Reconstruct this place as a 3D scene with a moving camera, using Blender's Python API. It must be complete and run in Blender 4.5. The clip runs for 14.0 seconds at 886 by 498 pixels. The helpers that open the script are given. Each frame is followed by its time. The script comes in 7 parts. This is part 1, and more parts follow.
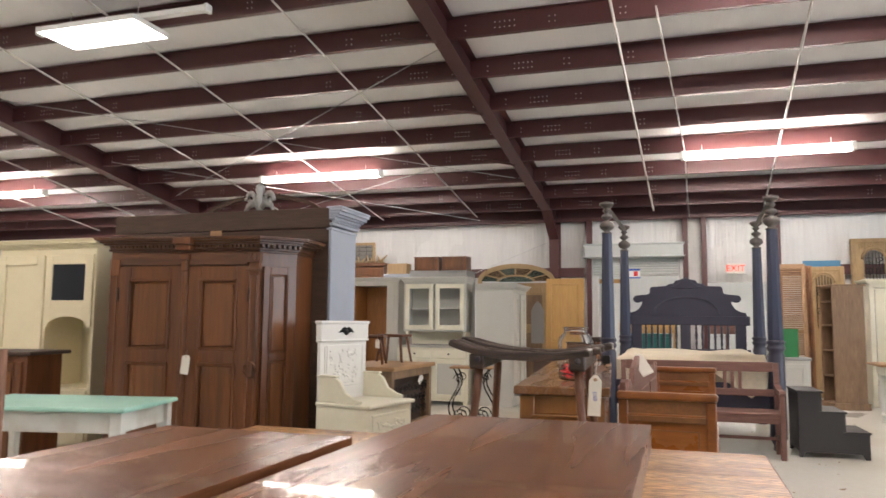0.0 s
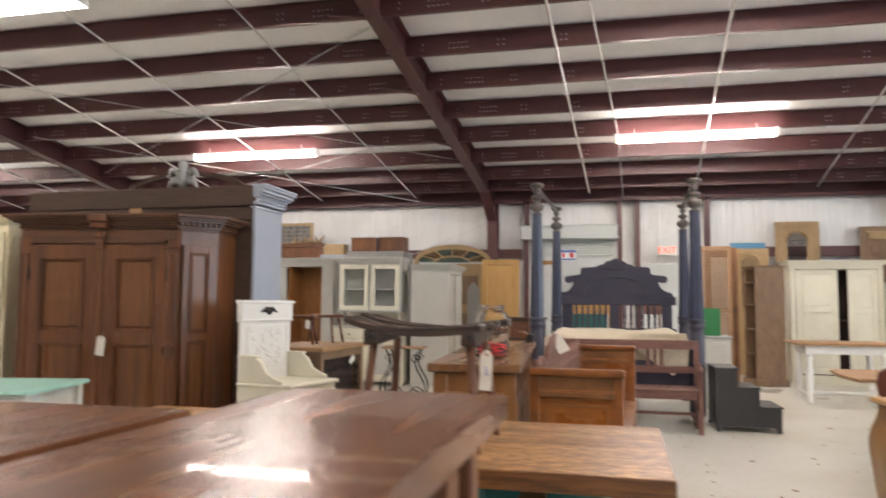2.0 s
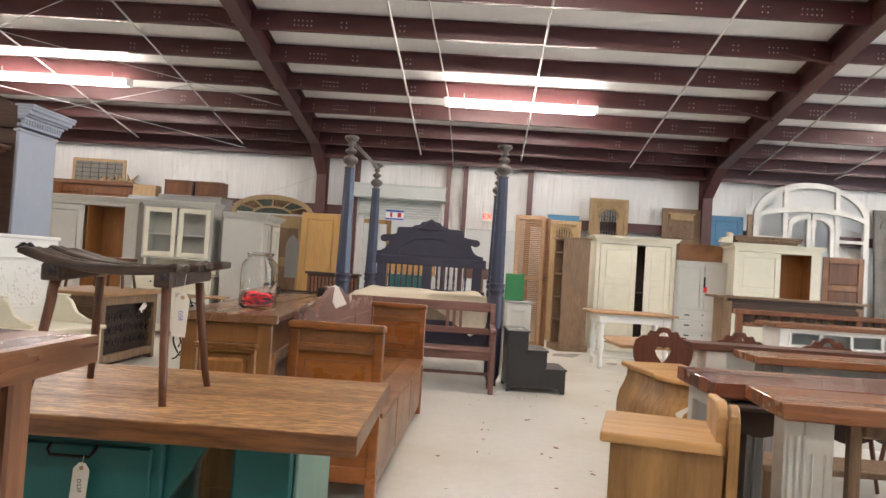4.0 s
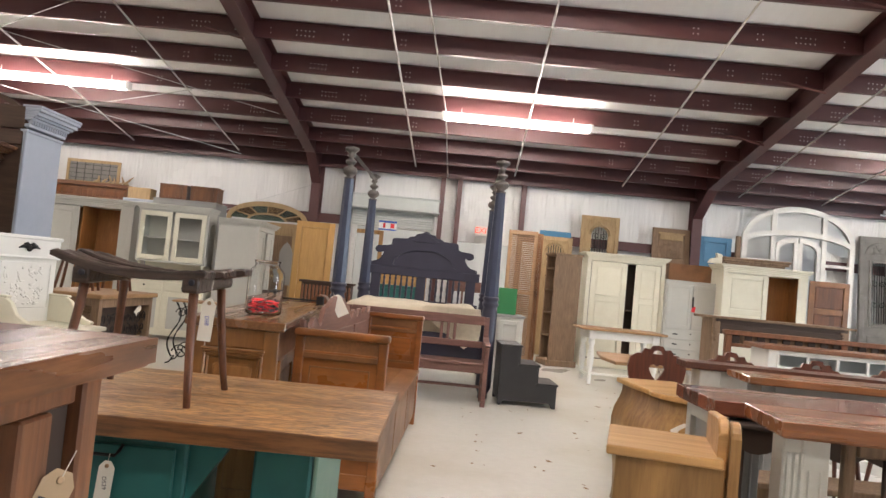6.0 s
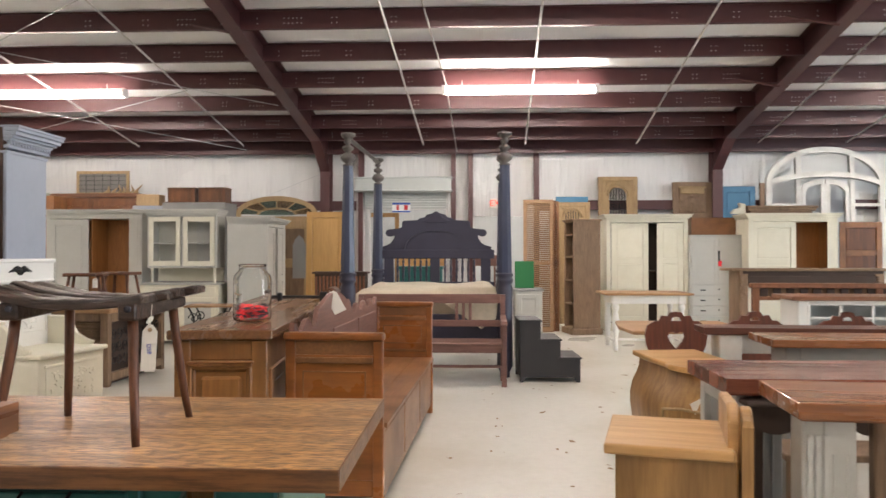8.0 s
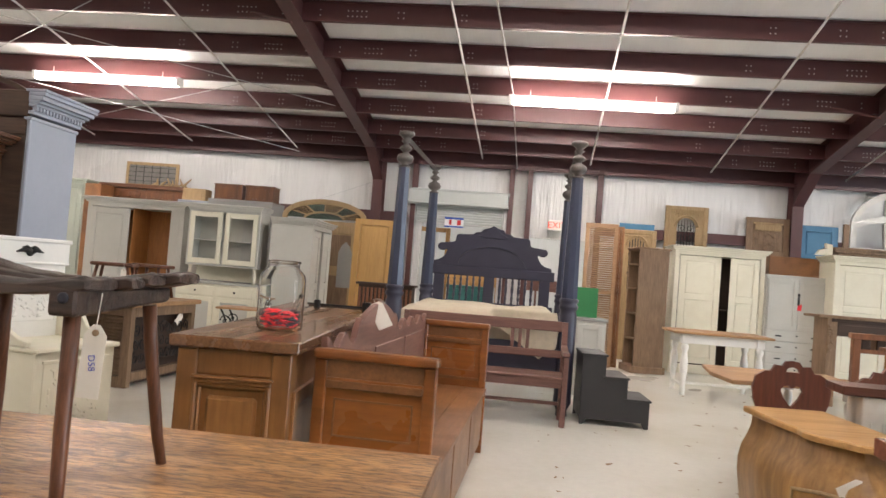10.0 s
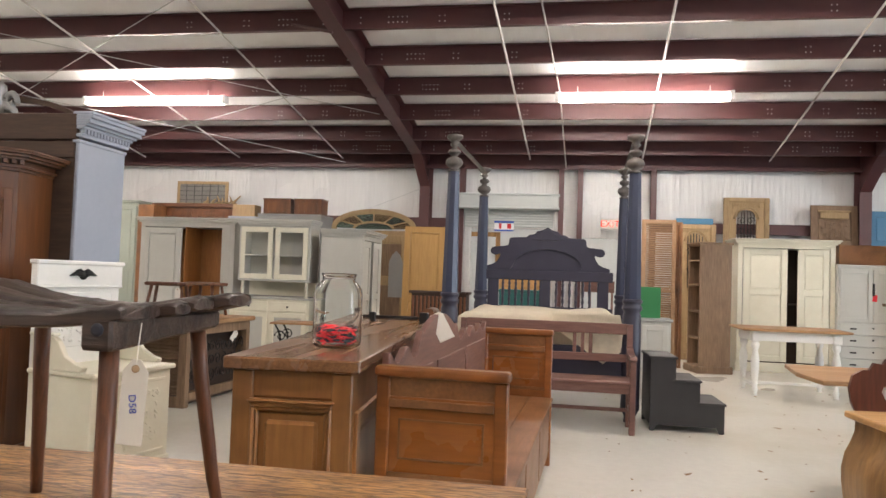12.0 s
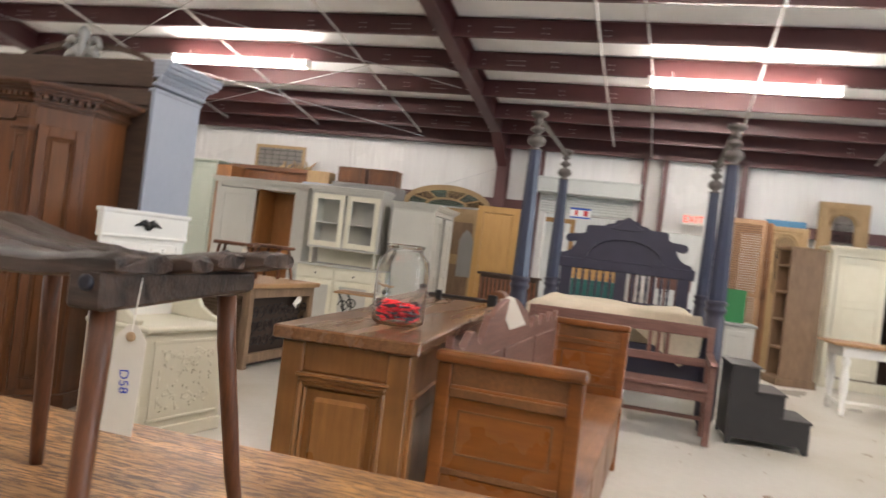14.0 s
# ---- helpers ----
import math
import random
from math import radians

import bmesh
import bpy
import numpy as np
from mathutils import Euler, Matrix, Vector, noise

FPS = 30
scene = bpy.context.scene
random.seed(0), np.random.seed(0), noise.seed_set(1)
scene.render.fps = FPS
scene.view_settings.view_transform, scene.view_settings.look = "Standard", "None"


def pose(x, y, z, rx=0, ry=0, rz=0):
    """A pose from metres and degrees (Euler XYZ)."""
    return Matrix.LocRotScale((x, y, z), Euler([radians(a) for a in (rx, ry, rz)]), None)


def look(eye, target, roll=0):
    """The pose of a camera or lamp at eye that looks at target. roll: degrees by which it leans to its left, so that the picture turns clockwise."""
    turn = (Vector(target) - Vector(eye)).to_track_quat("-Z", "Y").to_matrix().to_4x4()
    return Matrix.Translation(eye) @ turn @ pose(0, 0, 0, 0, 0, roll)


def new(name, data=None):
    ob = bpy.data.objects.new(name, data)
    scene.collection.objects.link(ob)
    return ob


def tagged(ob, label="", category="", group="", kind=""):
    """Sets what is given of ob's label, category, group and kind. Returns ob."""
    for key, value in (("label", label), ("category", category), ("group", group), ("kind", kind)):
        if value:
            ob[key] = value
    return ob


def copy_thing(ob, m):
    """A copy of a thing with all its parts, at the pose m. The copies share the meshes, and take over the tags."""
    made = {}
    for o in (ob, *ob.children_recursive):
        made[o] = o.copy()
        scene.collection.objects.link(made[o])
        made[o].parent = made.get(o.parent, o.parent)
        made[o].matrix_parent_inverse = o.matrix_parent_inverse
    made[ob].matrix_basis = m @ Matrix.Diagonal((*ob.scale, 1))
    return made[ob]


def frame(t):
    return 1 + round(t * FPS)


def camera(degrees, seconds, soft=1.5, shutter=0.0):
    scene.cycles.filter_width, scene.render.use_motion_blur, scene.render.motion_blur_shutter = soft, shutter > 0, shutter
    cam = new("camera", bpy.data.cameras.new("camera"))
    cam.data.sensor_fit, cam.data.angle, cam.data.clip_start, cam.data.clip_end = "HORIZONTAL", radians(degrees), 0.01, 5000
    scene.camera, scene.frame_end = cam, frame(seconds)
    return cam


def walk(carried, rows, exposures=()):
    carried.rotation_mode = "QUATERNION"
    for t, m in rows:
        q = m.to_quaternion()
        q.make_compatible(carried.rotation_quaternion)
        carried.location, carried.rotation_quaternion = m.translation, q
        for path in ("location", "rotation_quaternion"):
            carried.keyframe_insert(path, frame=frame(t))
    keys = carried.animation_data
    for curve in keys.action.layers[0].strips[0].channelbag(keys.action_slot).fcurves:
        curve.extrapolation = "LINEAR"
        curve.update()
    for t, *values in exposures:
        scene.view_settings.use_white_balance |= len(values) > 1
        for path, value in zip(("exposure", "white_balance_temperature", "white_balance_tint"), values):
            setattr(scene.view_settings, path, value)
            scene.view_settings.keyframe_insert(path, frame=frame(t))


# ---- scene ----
cam = camera(62.5, 14.0, shutter=0.5)
PATH = [
    (0, (0.128, 0.095, 1.268), (-0.479, 1.991, 1.464), 0.5),
    (0.5, (0.125, 0.07, 1.279), (-0.544, 1.942, 1.502), -0.8),
    (1, (0.132, 0.07, 1.273), (-0.566, 1.931, 1.498), -0.3),
    (1.5, (0.17, 0.103, 1.259), (-0.48, 1.983, 1.463), 0.4),
    (2, (0.289, 0.162, 1.249), (-0.178, 2.101, 1.397), 0.4),
    (2.5, (0.478, 0.19, 1.22), (0.124, 2.158, 1.283), 1.5),
    (3, (0.64, 0.312, 1.222), (0.378, 2.294, 1.263), 2.0),
    (3.5, (0.679, 0.397, 1.22), (0.59, 2.395, 1.265), 2.5),
    (6, (0.575, 0.298, 1.218), (0.558, 2.296, 1.306), 5.5),
    (6.5, (0.572, 0.297, 1.221), (0.582, 2.295, 1.312), 5.2),
    (7, (0.633, 0.337, 1.24), (0.695, 2.333, 1.352), 2.1),
    (7.5, (0.76, 0.428, 1.29), (0.8, 2.421, 1.462), -1.0),
    (8, (0.759, 0.53, 1.29), (0.673, 2.528, 1.306), 0.0),
    (8.5, (0.675, 0.697, 1.254), (0.572, 2.694, 1.265), 2.9),
    (9, (0.642, 0.93, 1.234), (0.484, 2.924, 1.263), 5.0),
    (11.5, (0.52, 1.475, 1.235), (0.204, 3.448, 1.32), 2.1),
    (12, (0.511, 1.478, 1.239), (0.169, 3.447, 1.316), 2.0),
    (12.5, (0.501, 1.469, 1.24), (0.136, 3.434, 1.317), 2.1),
    (13, (0.501, 1.428, 1.238), (0.12, 3.39, 1.317), 2.0),
    (13.5, (0.52, 1.458, 1.238), (0.13, 3.42, 1.261), 1.3),
    (14, (0.433, 1.757, 1.225), (-0.091, 3.687, 1.236), 6.8),
]
walk(cam, [(t, look(eye, target, roll)) for t, eye, target, roll in PATH])

# ---- light ----
world = bpy.data.worlds.new("world")
scene.world = world
world.use_nodes = True
sky = world.node_tree.nodes.new("ShaderNodeTexSky")
sky.sky_type, sky.sun_disc, sky.sun_elevation, sky.sun_rotation = "NISHITA", False, radians(40), radians(30)
world.node_tree.links.new(sky.outputs[0], world.node_tree.nodes["Background"].inputs[0])
world.node_tree.nodes["Background"].inputs[1].default_value = 0.1
scene.view_settings.exposure = 0.0
day = bpy.data.lights.new("daylight", "AREA")
day.shape, day.size, day.size_y, day.energy, day.color = "RECTANGLE", 6.3, 4.0, 1150, (0.74, 0.87, 1.0)
new("daylight", day).matrix_basis = pose(15.9, 3.25, 2.15, 0, 90, 0)   # sky light in the loading door

# ---- materials ----
def material(name, color, rough=0.6, metal=0.0, grain=0.0, scale=4.0, stretch=(1, 1, 1), dark=None, bump=0.15,
             stain=0.0, stain_scale=1.2, stain_color=None, vary=0.0, spec=0.5, coat=0.0, emit=None, strength=0.0, streak=False, sharp=(0.35, 0.68), relief=0.004):
    """Procedural surface: base colour, stretched grain, broad stains, fine relief and a tint that differs from piece to piece."""
    m = bpy.data.materials.new(name)
    m.use_nodes = True
    n, l = m.node_tree.nodes, m.node_tree.links
    b = n["Principled BSDF"]
    b.inputs["Roughness"].default_value, b.inputs["Metallic"].default_value = rough, metal
    b.inputs["Specular IOR Level"].default_value = spec
    b.inputs["Coat Weight"].default_value = coat
    tex = n.new("ShaderNodeTexCoord")
    mp = n.new("ShaderNodeMapping")
    mp.inputs["Scale"].default_value = stretch
    l.new(tex.outputs["Object"], mp.inputs["Vector"])
    fine = n.new("ShaderNodeTexNoise")
    fine.inputs["Scale"].default_value, fine.inputs["Detail"].default_value, fine.inputs["Roughness"].default_value = scale, 8, 0.65
    l.new(mp.outputs[0], fine.inputs["Vector"])
    broad = n.new("ShaderNodeTexNoise")
    broad.inputs["Scale"].default_value, broad.inputs["Detail"].default_value = stain_scale, 5
    l.new(mp.outputs[0] if streak else tex.outputs["Object"], broad.inputs["Vector"])
    ramp = n.new("ShaderNodeMapRange")
    ramp.inputs["From Min"].default_value, ramp.inputs["From Max"].default_value = sharp
    l.new(fine.outputs["Fac"], ramp.inputs["Value"])
    mix = n.new("ShaderNodeMix")
    mix.data_type = "RGBA"
    dark = dark or tuple(c * 0.55 for c in color)
    mix.inputs[6].default_value = (*color, 1)
    mix.inputs[7].default_value = (*dark, 1)
    g = n.new("ShaderNodeMath")
    g.operation = "MULTIPLY"
    g.inputs[1].default_value = grain
    l.new(ramp.outputs[0], g.inputs[0])
    l.new(g.outputs[0], mix.inputs[0])
    r2 = n.new("ShaderNodeMapRange")
    r2.inputs["From Min"].default_value, r2.inputs["From Max"].default_value = 0.45, 0.7
    l.new(broad.outputs["Fac"], r2.inputs["Value"])
    g2 = n.new("ShaderNodeMath")
    g2.operation = "MULTIPLY"
    g2.inputs[1].default_value = stain
    l.new(r2.outputs[0], g2.inputs[0])
    mix2 = n.new("ShaderNodeMix")
    mix2.data_type = "RGBA"
    l.new(mix.outputs[2], mix2.inputs[6])
    mix2.inputs[7].default_value = (*(stain_color or tuple(c * 0.5 for c in color)), 1)
    l.new(g2.outputs[0], mix2.inputs[0])
    out = mix2.outputs[2]
    if vary:
        info = n.new("ShaderNodeObjectInfo")
        v = n.new("ShaderNodeMapRange")
        v.inputs["To Min"].default_value, v.inputs["To Max"].default_value = 1 - vary, 1 + vary
        l.new(info.outputs["Random"], v.inputs["Value"])
        hsv = n.new("ShaderNodeHueSaturation")
        l.new(v.outputs[0], hsv.inputs["Value"])
        l.new(out, hsv.inputs["Color"])
        out = hsv.outputs[0]
    l.new(out, b.inputs["Base Color"])
    if bump:
        bp = n.new("ShaderNodeBump")
        bp.inputs["Strength"].default_value, bp.inputs["Distance"].default_value = bump, relief
        l.new(fine.outputs["Fac"], bp.inputs["Height"])
        l.new(bp.outputs[0], b.inputs["Normal"])
        rr = n.new("ShaderNodeMapRange")
        rr.inputs["To Min"].default_value, rr.inputs["To Max"].default_value = max(rough - 0.1, 0.02), min(rough + 0.12, 1)
        l.new(broad.outputs["Fac"], rr.inputs["Value"])
        l.new(rr.outputs[0], b.inputs["Roughness"])
    if emit:
        b.inputs["Emission Color"].default_value, b.inputs["Emission Strength"].default_value = (*emit, 1), strength
    return m


def wood(name, color, dark, axis="x", rough=0.45, grain=0.8, scale=9.0, bump=0.2, stain=0.25, **k):
    stretch = {"x": (0.6, 7, 7), "y": (7, 0.6, 7), "z": (7, 7, 0.6)}[axis]
    k.setdefault("stain_scale", 1.5)
    k.setdefault("stain_color", tuple(c * 0.62 for c in dark))
    k.setdefault("streak", True)
    return material(name, color, rough, grain=grain, scale=scale, stretch=stretch, dark=dark, bump=bump, stain=stain, **k)


def paint(name, color, worn, rough=0.5, wear=0.3, scale=22.0, **k):
    """Brushed paint: faint mottling, scuffs and dirt, no wood grain."""
    return material(name, color, rough, grain=0.35, scale=scale, dark=tuple(c * 0.90 for c in color), bump=0.05, stain=wear, stain_scale=k.pop("stain_scale", 4.0), stain_color=worn, **k)


def glass(name, tint=(1, 1, 1), rough=0.0, ior=1.45):
    m = bpy.data.materials.new(name)
    m.use_nodes = True
    b = m.node_tree.nodes["Principled BSDF"]
    b.inputs["Base Color"].default_value = (*tint, 1)
    b.inputs["Transmission Weight"].default_value, b.inputs["Roughness"].default_value, b.inputs["IOR"].default_value = 1, rough, ior
    return m


M_CONCRETE = material("concrete", (0.60, 0.58, 0.525), 0.30, grain=0.35, scale=14, dark=(0.45, 0.43, 0.385), bump=0.06, stain=0.8, stain_scale=0.55, stain_color=(0.43, 0.385, 0.285))
M_LINER = material("insulation_liner", (0.70, 0.70, 0.69), 0.24, grain=0.5, scale=2.2, stretch=(4, 4, 0.35), dark=(0.57, 0.57, 0.57), bump=0.9, relief=0.05, stain=0.15, stain_scale=0.6, stain_color=(0.7, 0.69, 0.67))
M_ROOF = material("roof_liner", (0.92, 0.93, 0.94), 0.5, grain=0.25, scale=2, stretch=(3, 0.5, 1), dark=(0.80, 0.80, 0.81), bump=0.5, relief=0.02, stain=0.2, stain_scale=0.8, stain_color=(0.72, 0.70, 0.66))
M_STEEL = material("red_oxide_steel", (0.080, 0.026, 0.026), 0.42, grain=0.3, scale=5, dark=(0.05, 0.018, 0.022), bump=0.05, stain=0.3, stain_color=(0.11, 0.045, 0.04))
M_STRAP = material("white_strap", (0.55, 0.53, 0.50), 0.5, grain=0.2)
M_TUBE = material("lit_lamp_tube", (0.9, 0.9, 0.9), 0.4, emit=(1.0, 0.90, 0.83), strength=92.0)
M_PANEL_LIT = material("lit_lamp_panel", (0.9, 0.9, 0.9), 0.4, emit=(1.0, 0.92, 0.86), strength=26.0)
M_WHITE_METAL = material("white_enamel", (0.78, 0.78, 0.77), 0.35, grain=0.1)
M_GALV = material("galvanised_steel", (0.52, 0.53, 0.53), 0.4, metal=0.6, grain=0.3)

# ---- mesh tools ----
def quad_box(bm, x0, y0, z0, x1, y1, z1, bevel=0.0, seg=1):
    made = bmesh.ops.create_cube(bm, size=1)["verts"]
    c, d = Vector(((x0 + x1) / 2, (y0 + y1) / 2, (z0 + z1) / 2)), Vector((abs(x1 - x0), abs(y1 - y0), abs(z1 - z0)))
    for v in made:
        v.co = Vector((v.co.x * d.x, v.co.y * d.y, v.co.z * d.z)) + c
    if bevel:
        b = min(bevel, min(d) * 0.45)
        edges = list({e for v in made for e in v.link_edges})
        bmesh.ops.bevel(bm, geom=edges, offset=b, segments=seg, affect="EDGES", profile=0.5)
    return bm


def box(x0, y0, z0, x1, y1, z1, bevel=0.006, seg=1):
    return quad_box(bmesh.new(), x0, y0, z0, x1, y1, z1, bevel, seg)


def boxes(rows, bevel=0.004):
    bm = bmesh.new()
    for r in rows:
        quad_box(bm, *r, bevel=bevel)
    return bm


def lathe(profile, x=0.0, y=0.0, seg=16, bm=None):
    """A turned shape: profile rows (radius, height)."""
    bm = bm or bmesh.new()
    rings = []
    for r, z in profile:
        rings.append([bm.verts.new((x + r * math.cos(2 * math.pi * i / seg), y + r * math.sin(2 * math.pi * i / seg), z)) for i in range(seg)])
    for a, b in zip(rings, rings[1:]):
        for i in range(seg):
            f = bm.faces.new((a[i], a[(i + 1) % seg], b[(i + 1) % seg], b[i]))
            f.smooth = True
    bm.faces.new(rings[0][::-1])
    bm.faces.new(rings[-1])
    return bm


def tube(points, r=0.01, seg=8, bm=None, closed=False):
    """A round bar along points; r may be a list."""
    bm = bm or bmesh.new()
    pts = [Vector(p) for p in points]
    rings = []
    for i, p in enumerate(pts):
        a, b = pts[max(i - 1, 0)], pts[min(i + 1, len(pts) - 1)]
        if closed:
            a, b = pts[i - 1], pts[(i + 1) % len(pts)]
        d = (b - a).normalized()
        u = d.cross(Vector((0, 0, 1)) if abs(d.z) < 0.9 else Vector((1, 0, 0))).normalized()
        w = d.cross(u)
        q = r[i] if isinstance(r, (list, tuple)) else r
        rings.append([bm.verts.new(p + (u * math.cos(2 * math.pi * k / seg) + w * math.sin(2 * math.pi * k / seg)) * q) for k in range(seg)])
    pairs = list(zip(rings, rings[1:])) + ([(rings[-1], rings[0])] if closed else [])
    for a, b in pairs:
        for k in range(seg):
            f = bm.faces.new((a[k], a[(k + 1) % seg], b[(k + 1) % seg], b[k]))
            f.smooth = seg > 5
    if not closed:
        bm.faces.new(rings[0][::-1])
        bm.faces.new(rings[-1])
    return bm


def prism(outline, depth, axis="y", at=0.0, bm=None, bevel=0.0, holes=()):
    """A flat board cut to an outline. axis y: outline in x, z; axis x: in y, z; axis z: in x, y. Holes are cut through."""
    bm = bm or bmesh.new()
    def place(p, d):
        return {"y": (p[0], at + d, p[1]), "x": (at + d, p[0], p[1]), "z": (p[0], p[1], at + d)}[axis]
    start = set(bm.verts)
    loops = [outline, *holes]
    fronts, backs, edges = [], [], []
    for lp in loops:
        f = [bm.verts.new(place(p, 0)) for p in lp]
        b = [bm.verts.new(place(p, depth)) for p in lp]
        fronts.append(f), backs.append(b)
        for i in range(len(lp)):
            j = (i + 1) % len(lp)
            bm.faces.new((f[i], f[j], b[j], b[i]))
    if not holes:
        bm.faces.new(fronts[0][::-1])
        bm.faces.new(backs[0])
    else:
        for side in (fronts, backs):
            es = []
            for lp in side:
                for i in range(len(lp)):
                    es.append(bm.edges.get((lp[i], lp[(i + 1) % len(lp)])))
            bmesh.ops.triangle_fill(bm, use_beauty=True, edges=es)
    mine = [f for f in bm.faces if all(v not in start for v in f.verts)]
    bmesh.ops.recalc_face_normals(bm, faces=mine)
    if bevel:
        es = [e for f in mine for e in f.edges if e.calc_face_angle(0) > 0.6]
        bmesh.ops.bevel(bm, geom=list(set(es)), offset=bevel, segments=1, affect="EDGES")
    return bm


def arc(cx, cz, rx, rz, a0, a1, n=12):
    return [(cx + rx * math.cos(radians(a0 + (a1 - a0) * i / n)), cz + rz * math.sin(radians(a0 + (a1 - a0) * i / n))) for i in range(n + 1)]


def part(name, bm, mat, parent=None, label="", m=None):
    mesh = bpy.data.meshes.new(name)
    bm.normal_update()
    bm.to_mesh(mesh)
    bm.free()
    mesh.materials.append(mat)
    ob = new(name, mesh)
    if parent:
        ob.parent = parent
    if m is not None:
        ob.matrix_basis = m
    if label:
        ob["label"] = label
    return ob


def thing(name, label, category, x=0, y=0, z=0, rz=0, group="", kind="", rx=0, ry=0):
    ob = tagged(new(name), label, category, group, kind)
    ob.empty_display_size = 0.1
    ob.matrix_basis = pose(x, y, z, rx, ry, rz)
    return ob


def solid(name, bm, mat, label="", category="", kind="structure"):
    return tagged(part(name, bm, mat), label, category, kind=kind)


# ---- structure ----
WEST, EAST, SOUTH, NORTH = -19.0, 16.0, -9.0, 15.95
SLOPE, EAVE = 0.17, 3.46
def roof(y):
    """Height of the underside of the purlins."""
    return EAVE + SLOPE * (15.9 - y)
BAYS = (-18.45, -10.40, -2.34, 5.70, 13.75)
LEANING = 1.4  # the frames stand a little out of square
DOOR = (-1.45, 0.15, 2.25)      # roll-up door opening
EXIT = (0.75, 2.0, 2.10)       # exit doorway
solid("floor", box(WEST, SOUTH, -0.15, EAST, NORTH + 8, 0, 0), M_CONCRETE, "worn pale grey concrete warehouse floor with scuffs", "floor")
bm = bmesh.new()
for r in ((WEST, DOOR[0], 0, 3.75), (DOOR[0], DOOR[1], DOOR[2], 3.75), (DOOR[1], EXIT[0], 0, 3.75), (EXIT[0], EXIT[1], EXIT[2], 3.75), (EXIT[1], EAST, 0, 3.75)):
    quad_box(bm, r[0], NORTH, r[2], r[1], NORTH + 0.12, r[3])
solid("wall_north", bm, M_LINER, "warehouse wall lined with shiny white vinyl insulation", "wall")
solid("wall_south", box(WEST, SOUTH - 0.12, 0, EAST, SOUTH, 8.2, 0), M_LINER, "plain white lined warehouse end wall", "wall")
solid("wall_west", box(WEST - 0.12, SOUTH, 0, WEST, NORTH, 8.2, 0), M_LINER, "plain white lined warehouse side wall", "wall")
BAY_DOOR = (0.0, 6.5, 4.2)     # open loading door in the east wall, y from, y to, height
solid("wall_east", boxes([(EAST, SOUTH, 0, EAST + 0.12, BAY_DOOR[0], 8.2), (EAST, BAY_DOOR[1], 0, EAST + 0.12, NORTH, 8.2), (EAST, BAY_DOOR[0], BAY_DOOR[2], EAST + 0.12, BAY_DOOR[1], 8.2)], 0), M_LINER, "plain white lined warehouse side wall with an open loading door", "wall")
solid("ground", box(EAST, SOUTH - 20, -0.17, EAST + 60, NORTH + 20, -0.02, 0), M_CONCRETE, "pale concrete yard outside the loading door", "ground")
bm = bmesh.new()
rows = [[bm.verts.new((x, y, roof(y) + 0.262 + d)) for x, y in ((WEST, SOUTH - 0.1), (EAST, SOUTH - 0.1), (EAST, NORTH + 0.1), (WEST, NORTH + 0.1))] for d in (0, 0.1)]
bm.faces.new(rows[0]), bm.faces.new(rows[1][::-1])
for i in range(4):
    j = (i + 1) % 4
    bm.faces.new((rows[0][i], rows[1][i], rows[1][j], rows[0][j]))
bmesh.ops.recalc_face_normals(bm, faces=bm.faces[:])
solid("ceiling", bm, M_ROOF, "sloping warehouse roof with white insulation liner", "ceiling")

# purlins: Z sections along the building
PURLINS = [15.12, 14.39] + [13.43 - 1.003 * i for i in range(22)]
def purlin_mesh():
    z = [(0, 0), (0.0, 0.25), (-0.065, 0.25), (-0.065, 0.246), (-0.004, 0.246), (-0.004, 0.004), (0.06, 0.004), (0.06, 0.02), (0.064, 0.02), (0.064, 0)]
    return prism([(a - 0.002, b) for a, b in z], EAST - WEST, "x", WEST)
first = None
for y in PURLINS + [15.86]:
    if y < SOUTH + 0.2:
        continue
    if first is None:
        first = tagged(part("purlin", purlin_mesh(), M_STEEL), "dark red steel roof purlin with bolt holes", "roof beam", "roof purlins", "structure")
        ob = first
    else:
        ob = copy_thing(first, Matrix())
    ob.matrix_basis = pose(0, y, roof(y))

